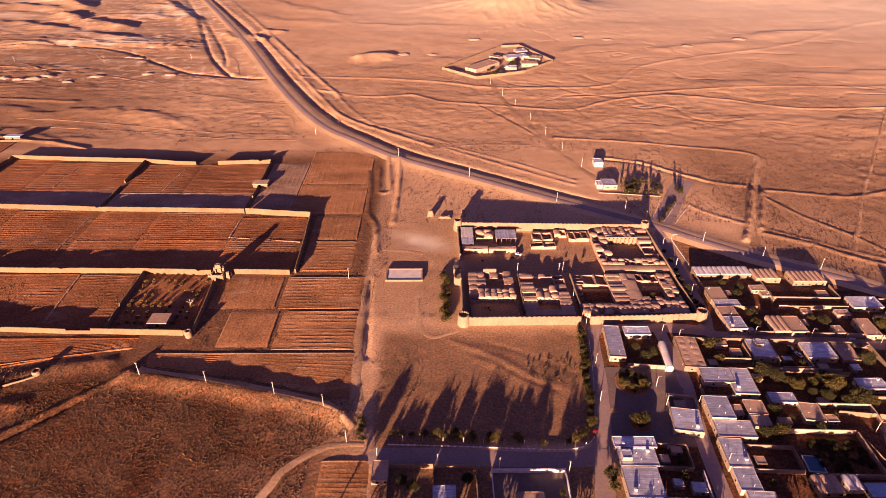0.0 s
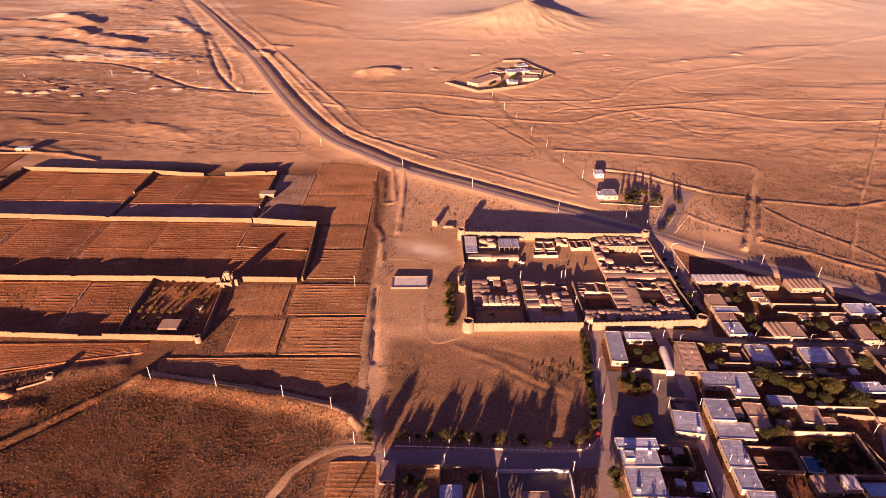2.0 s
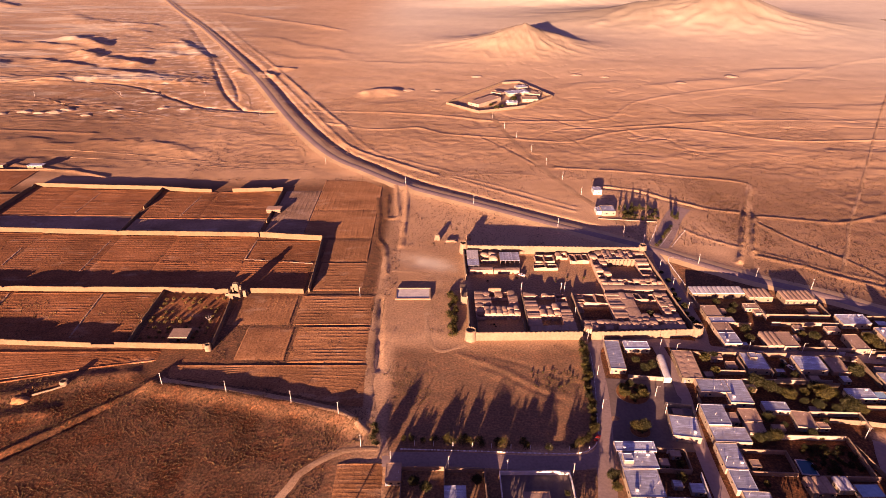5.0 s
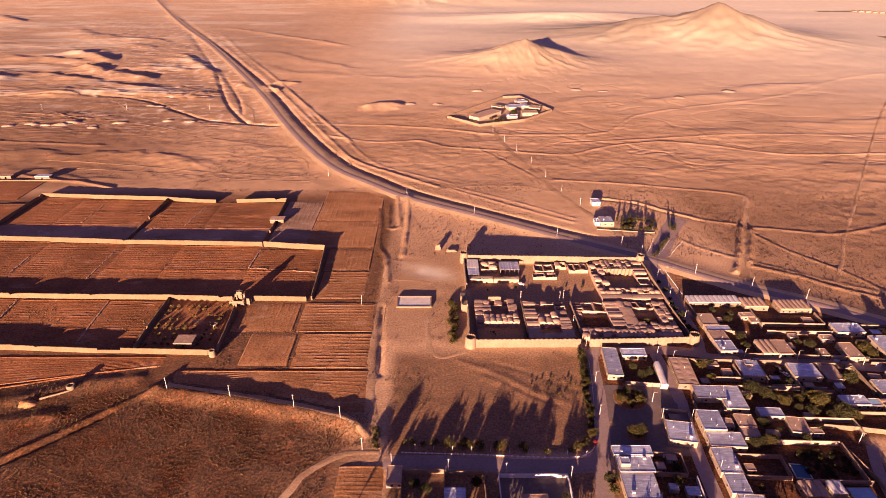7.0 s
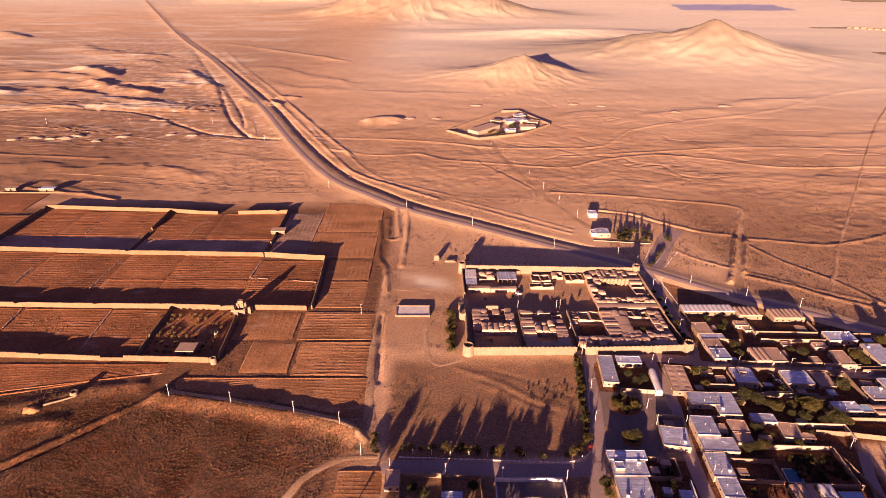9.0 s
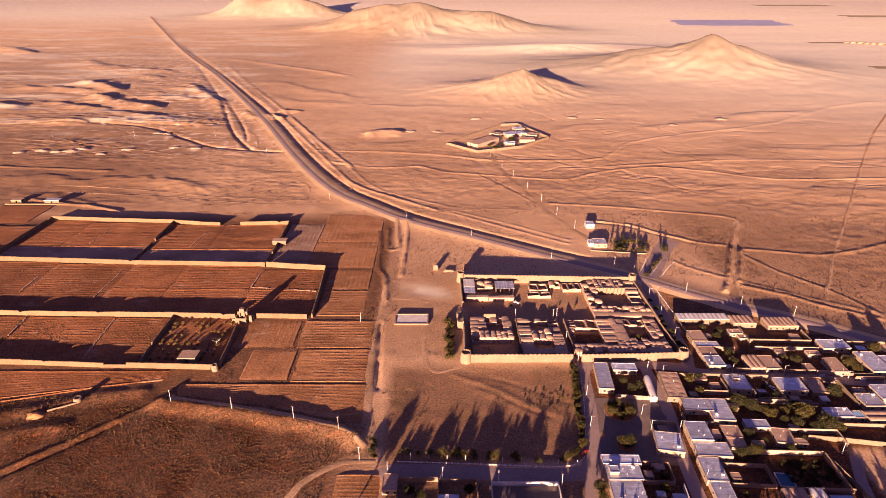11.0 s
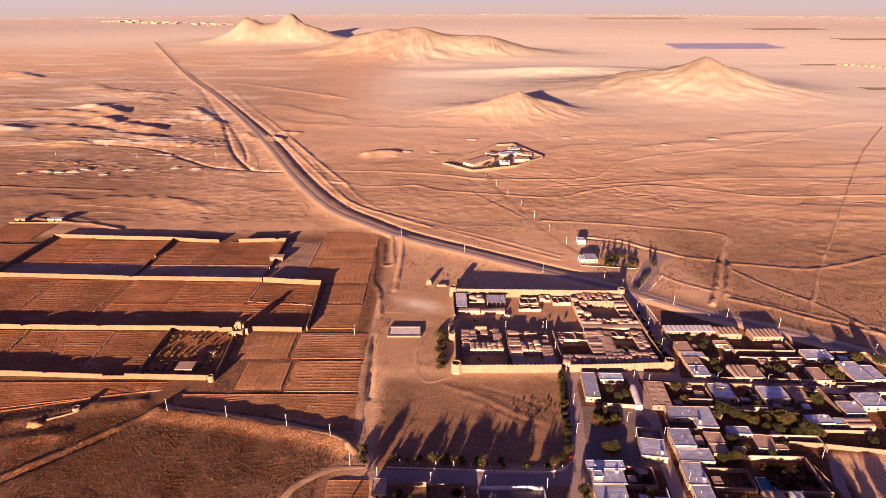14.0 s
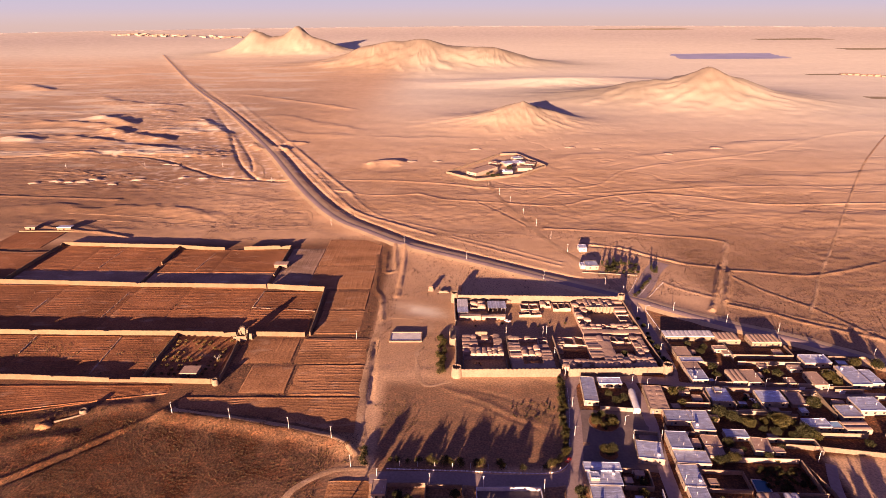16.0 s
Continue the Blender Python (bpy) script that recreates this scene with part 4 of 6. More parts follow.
ring_tower(0.8, 1.0, 3.4, 2.9, 6.4, "round crenellated mud corner tower of the fort")
ring_tower(0.5, 101.5, 3.0, 2.5, 7.6, "round crenellated mud corner tower of the fort")
ring_tower(125.5, 97.5, 3.0, 2.6, 7.6, "round crenellated mud corner tower of the fort")
ring_tower(129, 3.5, 3.3, 2.9, 6.4, "round crenellated mud corner tower of the fort")
ring_tower(-143, -8, 1.9, 1.6, 3.9, "small round mud tower at the wall's end", 0, "wall_tower")
FW = "tall sunlit mud fort wall with a toothed top"
for k, (h, th, pts) in enumerate(((5.2, 1.4, [(3, 0.2), (63.5, 0.6)]), (5.0, 1.4, [(68.5, 0.6), (100, 1.6), (127, 3)]), (5.8, 1.3, [(2.5, 101.2), (60, 99.4), (87, 98.4), (124, 97.4)]),
                                  (4.6, 1.1, [(125.8, 95.5), (126.5, 60), (127, 40)]), (3.6, 1.0, [(127, 40), (128, 24), (128.6, 6.5)]), (5.0, 1.3, [(0.6, 3.5), (0.8, 20), (0.8, 36)]), (4.6, 1.3, [(1.0, 64), (0.6, 80), (0.5, 99)]))):
    earth_wall(pts, h, th, FW, "fort_wall", wear=0.05, group="fort walls", merlons=0.35 if k < 3 else 0.0, seed=40 + k)
gate = thing("gatehouse", pose(-1.2, 45, 0), "ruined mud gatehouse in the fort's wall", "gatehouse")
for n, b in (("pier", (-2.4, -9.6, -0.3, 2.2, -4.2, 5.6, 0.2)), ("pier", (-2.6, 1.2, -0.3, 2.4, 6.4, 5.0, 0.3)), ("lintel", (-1.8, -4.2, 3.2, 1.8, 1.2, 5.2, 0.1)), ("parapet", (-2.2, -9.4, 5.6, -1.5, -4.4, 6.4, 0.08)), ("parapet", (1.2, -9.4, 5.6, 1.9, -4.4, 6.2, 0.08))):
    part(n, box_mesh(n, MUD, b), gate)
for x, y, w, d, h in ((-18, 121, 4.5, 3, 4.2), (5, 121, 3.5, 3, 4.4), (-8, 118, 9, 3, 1.4)):
    bm = bmesh.new()
    bmesh.ops.create_cube(bm, size=1.0)
    bmesh.ops.subdivide_edges(bm, edges=bm.edges[:], cuts=4, use_grid_fill=True)
    for p in bm.verts:
        k = 1 - 0.35 * (p.co.z + 0.5)
        p.co = Vector((p.co.x * w * k, p.co.y * d * k, (p.co.z + 0.45) * h)) + 0.5 * noise.noise_vector(Vector((p.co.x * 3 + x, p.co.y * 3 + y, p.co.z * 3)))
    me = bpy.data.meshes.new("mud_ruin")
    bm.to_mesh(me)
    bm.free()
    me.materials.append(BRICK)
    solid("mud_ruin", me, "eroded stump of a mud building", "ruin", "mud stumps", m=pose(x, y, 0))


# ---- vaults and domes of the old houses ----
def vault_mesh(seed, mat):
    """A low barrel vault along x, one metre each way, from z 0 to 1."""
    v, f, n, m = [], [], 8, 4
    for i in range(m + 1):
        for k in range(n + 1):
            a = math.pi * k / n
            j = 1 + 0.05 * noise.noise((i * 0.9 + seed, k * 0.7, seed))
            v.append((i / m - 0.5, -0.5 * math.cos(a) * j, math.sin(a) * j - 0.04))
    for i in range(m):
        for k in range(n):
            a = i * (n + 1) + k
            f.append((a, a + n + 1, a + n + 2, a + 1))
    f += [tuple(range(n + 1)), tuple(range(len(v) - 1, len(v) - n - 2, -1))]
    me = mesh_of("vault", v, [q[::-1] for q in f], mat, True)
    for p in me.polygons[-2:]:
        p.use_smooth = False
    return me


def dome_mesh(seed, mat):
    v, f, n, m = [], [], 12, 5
    for i in range(m):
        a = 0.5 * math.pi * i / m
        for k in range(n):
            b = 2 * math.pi * k / n
            j = 1 + 0.06 * noise.noise((math.cos(b) * 1.5 + seed, math.sin(b) * 1.5, a))
            v.append((0.5 * j * math.cos(a) * math.cos(b), 0.5 * j * math.cos(a) * math.sin(b), math.sin(a) - 0.05))
    v.append((0, 0, 0.95))
    for i in range(m - 1):
        for k in range(n):
            f.append((i * n + k, i * n + (k + 1) % n, (i + 1) * n + (k + 1) % n, (i + 1) * n + k))
    f += [((m - 1) * n + k, (m - 1) * n + (k + 1) % n, len(v) - 1) for k in range(n)]
    return mesh_of("dome", v, f, mat, True)


VAULTS = {mat: [vault_mesh(s * 3.1, mat) for s in range(4)] for mat in (MUD_ROOF, WHITE, SHEET)}
DOMES = [dome_mesh(s * 2.3, MUD_ROOF) for s in range(4)]


def cap(parent, kind, cx, cy, z, w, d, rise, mat=MUD_ROOF):
    """A vault (x or y: the way it runs) or dome over a bay."""
    if kind == "dome":
        s = min(w, d) * rng.uniform(1.02, 1.3)
        return part("dome", rng.choice(DOMES), parent, Matrix.LocRotScale((cx + rng.uniform(-0.3, 0.3), cy + rng.uniform(-0.3, 0.3), z), Euler((0, 0, rng.uniform(0, 6))), (s, s * rng.uniform(0.9, 1.1), rise * rng.uniform(0.7, 1.1))))
    if kind == "x":
        return part("vault", rng.choice(VAULTS[mat]), parent, Matrix.LocRotScale((cx, cy, z), None, (w, d, rise)))
    return part("vault", rng.choice(VAULTS[mat]), parent, Matrix.LocRotScale((cx, cy, z), Euler((0, 0, math.pi / 2)), (d, w, rise)))


def bay(v, f, x0, y0, x1, y1, h, niche=False):
    """A closed bay, with an arched recess in its south face where wanted."""
    if not niche or x1 - x0 < 2.2:
        box(v, f, x0, y0, -0.3, x1, y1, h)
        return
    m, r, top, dp = (x0 + x1) / 2, 0.7, min(2.0, h - 0.6), 1.2
    outline = [(x0, -0.3), (m - r, -0.3), (m - r, top - 0.35), (m - r * 0.6, top), (m + r * 0.6, top), (m + r, top - 0.35), (m + r, -0.3), (x1, -0.3), (x1, h), (x0, h)]
    n = len(outline)
    v += [(a, y0, b) for a, b in outline] + [(a, y0 + dp, b) for a, b in outline] + [(x0, y1, -0.3), (x1, y1, -0.3), (x1, y1, h), (x0, y1, h)]
    f += [tuple(range(n)), (n + 1, n + 6, n + 5, n + 4, n + 3, n + 2)]
    f += [(k, k + n, (k + 1) % n + n, (k + 1) % n) for k in range(n)]
    f += [(n, n + 9, 2 * n + 3, 2 * n), (n + 7, 2 * n + 1, 2 * n + 2, n + 8), (n + 9, n + 8, 2 * n + 2, 2 * n + 3), (2 * n + 1, 2 * n, 2 * n + 3, 2 * n + 2)]


def broken_room(v, f, x0, y0, x1, y1, tops, t=0.5):
    """Four joined walls without a roof, each corner worn to its own height."""
    i = len(v)
    out, inn = [(x0, y0), (x1, y0), (x1, y1), (x0, y1)], [(x0 + t, y0 + t), (x1 - t, y0 + t), (x1 - t, y1 - t), (x0 + t, y1 - t)]
    for ring in (out, inn):
        v += [(a, b, -0.3) for a, b in ring] + [(a, b, z) for (a, b), z in zip(ring, tops)]
    for k in range(4):
        q = (k + 1) % 4
        f += [(i + k, i + q, i + 4 + q, i + 4 + k), (i + 8 + q, i + 8 + k, i + 12 + k, i + 12 + q), (i + 4 + k, i + 4 + q, i + 12 + q, i + 12 + k)]


def old_range(parent, x0, y0, x1, y1, h, kind, size=3.8, ruined=0.15, niche=True, rise=0.46):
    """A wing of rooms: a row or grid of bays, each under a vault or dome, some fallen in."""
    nx, ny = max(1, round((x1 - x0) / (size if kind != "x" else size * 1.5))), max(1, round((y1 - y0) / (size if kind != "y" else size * 1.5)))
    dx, dy = (x1 - x0) / nx, (y1 - y0) / ny
    base = parent.matrix_world.translation
    for i in range(nx):
        for j in range(ny):
            v, f = [], []
            a, b = x0 + i * dx, y0 + j * dy
            hh = h + rng.uniform(-0.3, 0.25)
            fallen = rng.random() < ruined + 0.08
            if fallen:
                broken_room(v, f, a, b, a + dx, b + dy, [hh * rng.uniform(0.55, 1.0) for _ in range(4)])
            else:
                bay(v, f, a, b, a + dx, b + dy, hh, niche and j == 0)
                e = rng.uniform(0.95, 1.08)
                shape = "dome" if kind != "dome" and rng.random() < 0.16 and max(dx, dy) < 1.9 * min(dx, dy) else kind
                cap(parent, shape, a + dx / 2 + rng.uniform(-0.2, 0.2), b + dy / 2 + rng.uniform(-0.2, 0.2), hh - 0.06, dx * e, dy * rng.uniform(0.94, 1.06), (rise if kind != "x" else rise * 0.85) * rng.uniform(0.55, 1.1))
            worn = []
            for x, y, z in v:
                q = noise.noise_vector(Vector(((x + base.x) * 0.31, (y + base.y) * 0.31, z * 0.2)))
                k = 1.0 if z > 0.5 else 0.3
                worn.append((x + 0.4 * k * q.x, y + 0.4 * k * q.y, z + 0.45 * k * q.z))
            part("ruined_room" if fallen else "room", mesh_of("room", worn, f, MUD_ROOF), parent)


def old_house(label, wings, walls=()):
    cx, cy = sum(w[0] + w[2] for w in wings) / (2 * len(wings)), sum(w[1] + w[3] for w in wings) / (2 * len(wings))
    t = thing("mud_house", pose(cx, cy, 0), label, "house", "old houses in the fort")
    for x0, y0, x1, y1, *rest in wings:
        old_range(t, x0 - cx, y0 - cy, x1 - cx, y1 - cy, *rest)
    for x0, y0, x1, y1, h in walls:
        part("wall", box_mesh("court_wall", MUD, (x0 - cx, y0 - cy, -0.3, x1 - cx, y1 - cy, h, 0.08)), t)


old_house("vaulted mud courtyard house with small domes, partly ruined", [
    (5, 19, 10, 46, 3.4, "x", 4.2, 0.08), (10, 39.5, 30, 46, 3.2, "y", 4.0, 0.3), (10, 28, 15, 39.5, 3.4, "x", 3.6, 0.0), (25.5, 28, 31, 39.5, 3.5, "x", 3.6, 0.1), (10, 19.5, 31, 28, 3.8, "y", 3.6, 0.0, True, 0.85)],
    [(14, 46, 22, 47, 5.0), (5, 4, 5.6, 19, 2.6), (32, 4, 32.6, 19, 2.4)])
old_house("vaulted mud house with two sunken courtyards", [
    (35, 17, 42.5, 43, 3.4, "x", 3.8, 0.0), (42.5, 40.5, 55, 43.5, 3.2, "y", 3.8, 0.4), (55, 29, 61, 43.5, 3.2, "x", 4.4, 0.45), (42.5, 18.5, 55, 30, 3.6, "y", 3.6, 0.0, True, 1.2),
    (55, 9, 61.5, 29, 3.4, "x", 3.6, 0.1), (35, 9, 42.5, 17, 3.2, "x", 4, 0.0), (35, 3.5, 61.5, 8.5, 3.6, "y", 4.4, 0.0)], [(34.2, 9, 34.8, 44, 3.6)])
old_house("mud house ruins with fallen roofs round a court", [
    (66, 33, 72, 43.5, 3.3, "x", 4, 0.5), (72, 33, 86, 43.5, 3.5, "y", 6.5, 0.5, True, 0.5), (66, 26, 70, 33, 2.6, "x", 4, 0.6), (66.5, 5, 86, 14, 3.9, "dome", 3.6, 0.2, False, 0.6)],
    [(65.4, 6, 66, 44, 3.6), (66, 14, 74, 14.6, 2.2)])
old_house("large mud house with domed rooms round a square court", [
    (86, 16, 94, 43, 3.5, "x", 3.6, 0.05), (94, 16, 102, 36, 3.8, "y", 8, 0.0, True, 0.4), (94, 36, 116, 43, 3.6, "y", 4.2, 0.3), (116.5, 16, 124, 43, 3.6, "dome", 3.8, 0.25), (86, 5, 124, 16, 4.0, "dome", 3.7, 0.14, False, 0.6), (102, 16, 116.5, 20, 3.6, "dome", 3.6, 0.1, False)])
old_house("walled mud house with an arcaded courtyard and fallen domes", [
    (87, 60, 96, 96, 3.8, "dome", 4.4, 0.35, True, 0.8), (96, 83, 116, 96, 4.4, "y", 3.0, 0.1, True, 0.6), (116, 60, 124.5, 96, 3.8, "x", 4.6, 0.35, True, 0.7), (87, 47, 126, 53, 3.0, "x", 6, 0.35, True, 0.6), (87, 53, 126, 60, 3.6, "dome", 3.6, 0.3, False, 0.9)],
    [(96, 82.2, 116, 83, 5.0)])
for k, (x, w) in enumerate(((98.2, 0.9), (100.8, 0.9), (103.4, 0.9), (106, 0.9), (108.6, 0.9), (111.2, 0.9), (113.8, 0.9))):
    solid("wall_pier", box_mesh("wall_pier", MUD, (-w / 2, -0.8, -0.3, w / 2, 0.5, 4.6, 0.1)), "slim mud pier against a court wall", "pier", "court piers", m=pose(x, 81.9, 0))
old_house("roofless mud rooms under the fort's wall", [(47, 76, 63, 82, 2.6, "x", 5.5, 1.0), (49, 84, 62, 93, 3.2, "y", 6, 1.0), (73, 85, 86, 95, 3.2, "y", 5, 1.0), (64, 90, 72, 96, 3.0, "y", 5, 0.6)])
shed_group = "sheds in the fort"


def shed(x0, y0, x1, y1, h, roof, label, posts=3):
    t = thing("shed", pose((x0 + x1) / 2, (y0 + y1) / 2, 0), label, "shed", shed_group)
    w, d = x1 - x0, y1 - y0
    part("back_wall", box_mesh("shed_back", MUD, (-w / 2, d / 2 - 0.4, -0.2, w / 2, d / 2, h)), t)
    part("side_wall", box_mesh("shed_side", MUD, (-w / 2, -d / 2, -0.2, -w / 2 + 0.4, d / 2 - 0.4, h)), t)
    n = int(w / 0.9)
    sheet = box_mesh("roof_sheet", roof, (0, -d / 2 - 0.3, 0, (w + 0.4) / n - 0.04, d / 2 + 0.3, 0.13))
    for k in range(n):
        part("roof_sheet", sheet, t, pose(-w / 2 - 0.2 + (w + 0.4) * k / n, 0, h + 0.01 + 0.03 * (k % 2)))
    pm = box_mesh("post", STEEL, (-0.08, -0.08, -0.2, 0.08, 0.08, h))
    for k in range(posts):
        part("post", pm, t, pose(-w / 2 + 0.3 + (w - 0.6) * k / max(posts - 1, 1), -d / 2 + 0.1, 0))


shed(2.5, 86, 10, 97, 4.2, WHITE, "white sheet-roofed shed inside the fort")
shed(2.5, 77, 10, 85.5, 3.8, FOIL, "pale sheet-roofed shed inside the fort")
shed(25, 83, 38, 94, 4.0, FOIL, "open shed with a pale sheet roof inside the fort", 5)
old_house("low mud range with flat roofs facing the yard", [(3, 71.5, 19, 76, 3.2, "x", 7, 0.0, True, 0.25), (19.5, 72, 36.5, 75.5, 2.8, "x", 6, 0.0, True, 0.3), (12, 86, 23, 96, 3.4, "dome", 4.8, 0.0, True, 1.5)])


# ---- village houses ----
def window_part(parent, x, y, z, w, h, facing):
    """A window on a wall: a frame of four bars round a dark pane."""
    m = pose(x, y, z, rz={"S": 0, "E": 90, "N": 180, "W": 270}[facing])
    fr = part("window", box_mesh("window_frame", CREAM, (-w / 2 - 0.08, -0.07, -h / 2 - 0.08, -w / 2 + 0.04, 0.02, h / 2 + 0.08), (w / 2 - 0.04, -0.07, -h / 2 - 0.08, w / 2 + 0.08, 0.02, h / 2 + 0.08), (-w / 2 + 0.04, -0.07, -h / 2 - 0.08, w / 2 - 0.04, 0.02, -h / 2 + 0.04), (-w / 2 + 0.04, -0.07, h / 2 - 0.04, w / 2 - 0.04, 0.02, h / 2 + 0.08)), parent, m)
    part("pane", box_mesh("pane", GLASS, (-w / 2 + 0.04, -0.03, -h / 2 + 0.04, w / 2 - 0.04, 0.0, h / 2 - 0.04)), fr)


def house(x0, y0, x1, y1, h=3.6, roof="foil", wall=CREAM, rot=0.0, windows=2, door=True, vents=2, vaults=0, axis="y", label="", rise=0.7, crenel=False, group="village houses", name="house"):
    w, d, h = x1 - x0, y1 - y0, h * 0.9
    t = thing(name, pose((x0 + x1) / 2, (y0 + y1) / 2, 0, rz=rot), label or {"foil": "single-storey village house with a pale foil roof", "mud": "single-storey mud village house with an earth roof", "sheet": "single-storey house with a sheet roof"}[roof], "house", group)
    mat = {"foil": FOIL, "mud": MUD_ROOF, "sheet": BLUE_SHEET}[roof]
    part("wall", box_mesh("house_wall", wall, (-w / 2, -d / 2, -0.3, w / 2, d / 2, h - 0.25)), t)
    if vaults:
        step_ = (w if axis == "y" else d) / vaults
        for k in range(vaults):
            c = -(w if axis == "y" else d) / 2 + (k + 0.5) * step_
            vm = WHITE if roof == "foil" else MUD_ROOF
            if axis == "y":
                cap(t, "y", c, 0, h - 0.26, step_, d + 0.2, rise, vm)
            else:
                cap(t, "x", 0, c, h - 0.26, w + 0.2, step_, rise, vm)
    else:
        part("roof_slab", box_mesh("roof_slab", mat, (-w / 2 + 0.16, -d / 2 + 0.16, h - 0.25, w / 2 - 0.16, d / 2 - 0.16, h - 0.02)), t)
        e = 0.16
        lip = mat if int(x0 * 7 + y0 * 3) % 5 < 3 else wall
        part("parapet", box_mesh("parapet", lip, (-w / 2 - 0.05, -d / 2 - 0.05, h - 0.25, w / 2 + 0.05, -d / 2 + e, h + 0.12), (-w / 2 - 0.05, d / 2 - e, h - 0.25, w / 2 + 0.05, d / 2 + 0.05, h + 0.12), (-w / 2 - 0.05, -d / 2 + e, h - 0.25, -w / 2 + e, d / 2 - e, h + 0.1), (w / 2 - e, -d / 2 + e, h - 0.25, w / 2 + 0.05, d / 2 - e, h + 0.1)), t)
        if roof == "foil" and w * d > 75 and int(x0 * 5 + y0) % 3:
            cooler = part("cooler", box_mesh("cooler", SHEET, (-0.5, -0.5, 0.25, 0.5, 0.5, 1.25, 0.03)), t, pose(w * (0.28 if int(x0) % 2 else -0.3), d * (0.3 if int(y0) % 2 else -0.28), h - 0.03))
            part("stand", box_mesh("stand", STEEL, (-0.42, -0.42, 0, -0.34, -0.34, 0.25), (0.34, -0.42, 0, 0.42, -0.34, 0.25), (-0.42, 0.34, 0, -0.34, 0.42, 0.25), (0.34, 0.34, 0, 0.42, 0.42, 0.25)), cooler)
            part("duct", box_mesh("duct", SHEET, (0.5, -0.22, 0.0, 0.95, 0.22, 0.85, 0.05)), cooler)
        for k in range(vents):
            px, py = rng.uniform(-w / 2 + 1, w / 2 - 1), rng.uniform(-d / 2 + 1, d / 2 - 1)
            v, f = [], []
            hv = rng.uniform(0.5, 1.3)
            tube(v, f, 0, 0, -0.1, hv, 0.08, 0.08, 8)
            tube(v, f, 0, 0, hv, hv + 0.14, 0.16, 0.07, 8)
            part("vent_pipe", mesh_of("vent_pipe", v, f, CONCRETE), t, pose(px, py, h))
    if crenel:
        n = int(w / 1.3)
        cm = dome_mesh(4.4, CREAM)
        for k in range(n):
            part("scallop", cm, t, Matrix.LocRotScale((-w / 2 + (k + 0.5) * w / n, -d / 2, h + 0.05), None, (w / n, 0.4, 0.7)))
    for k in range(windows):
        window_part(t, -w / 2 + w * (k + 0.5) / windows + (0.9 if door else 0), -d / 2 - 0.01, h * 0.5, 1.3, 1.2, "S")
    if door:
        dr = part("door", box_mesh("door", DOOR, (-0.5, -0.06, 0, 0.5, 0.02, 2.05)), t, pose(-w / 2 + w * 0.5 / max(windows, 1) - 1.0, -d / 2 - 0.01, 0))
        part("door_handle", box_mesh("door_handle", STEEL, (0.32, -0.12, 0.98, 0.42, -0.06, 1.08)), dr)
    if d > 6:
        for k in range(int(d / 6)):
            window_part(t, -w / 2 - 0.01, -d / 2 + (k + 0.5) * d / int(d / 6), h * 0.55, 1.1, 1.0, "W")
    return t


def yard(x0, y0, x1, y1, h=2.6, sides="NSEW", mat=BRICK, rot=0.0, label="plain brick yard wall round a shaded courtyard", gate=""):
    """Yard walls with a coping, on the sides named, and a steel gate in one of them."""
    w, d, t = x1 - x0, y1 - y0, 0.3
    g = thing("yard_wall", pose((x0 + x1) / 2, (y0 + y1) / 2, 0, rz=rot), label, "wall", "yard walls")
    for s in sides:
        a = {"N": (-w / 2, d / 2 - t, w / 2, d / 2), "S": (-w / 2, -d / 2, w / 2, -d / 2 + t), "E": (w / 2 - t, -d / 2 + t + 0.003, w / 2, d / 2 - t - 0.003), "W": (-w / 2, -d / 2 + t + 0.003, -w / 2 + t, d / 2 - t - 0.003)}[s]
        ht = h + rng.uniform(-0.15, 0.15)
        part("wall", box_mesh("yard_panel", mat, (a[0], a[1], -0.3, a[2], a[3], ht)), g)
        part("coping", box_mesh("coping", mat, (a[0] - 0.05, a[1] - 0.05, ht, a[2] + 0.05, a[3] + 0.05, ht + 0.1)), g)
        if s == gate:
            part("gate", box_mesh("gate", DOOR, (-1.5, a[1] - 0.06, 0.0, 1.5, a[1] - 0.01, h - 0.15)), g)


# the corner house by the square
house(73, -29, 81, -5, 3.8, rot=-5, windows=2)
house(84, -12, 97.5, -5.5, 3.6, rot=-2, windows=3)
house(98.5, -36, 102.3, -17.5, 2.8, vaults=1, axis="y", rot=-6, windows=0, door=False, rise=1.4, label="long outbuilding under one white barrel vault")
yard(81, -34, 101.5, -12, 2.4, "SE", CREAM, -6, gate="")
domed = house(107.5, -36.5, 118, -14, 3.7, "mud", MUD, -5, vaults=0, vents=1, label="brown mud house with low square domes on the roof")
for i in range(2):
    for j in range(5):
        cap(domed, "dome", -2.6 + 5.2 * i, -9 + 4.5 * j, 3.2, 4.3, 4.1, 0.26)
house(112.5, -46.5, 127, -36.8, 3.6, rot=-3)
house(124.5, -54, 135.5, -37, 3.5, rot=-4, windows=1)
yard(110, -54, 124, -47, 2.4, "SW", MUD, -4)
house(107, -69.5, 117.5, -56.5, 5.0, rot=-3, windows=1)
house(106.5, -79, 122.8, -69.8, 3.8, rot=-3, vents=3)
house(89.5, -76, 102, -63, 4.0, rot=-9, vents=4)
yard(91.5, -63.5, 104, -53.5, 2.4, "NEW", CREAM, -9)
house(60.5, -84.5, 78, -79, 4.6, rot=-1)
house(61, -93.5, 76.5, -84.8, 4.0, rot=-1, windows=0, door=False, vents=3)
house(60.5, -108, 75, -93.8, 3.8, rot=-1, vents=3)
house(62, -91, 66, -87, 6.0, rot=-1, windows=1, door=False, vents=0, label="stair turret on a village roof")
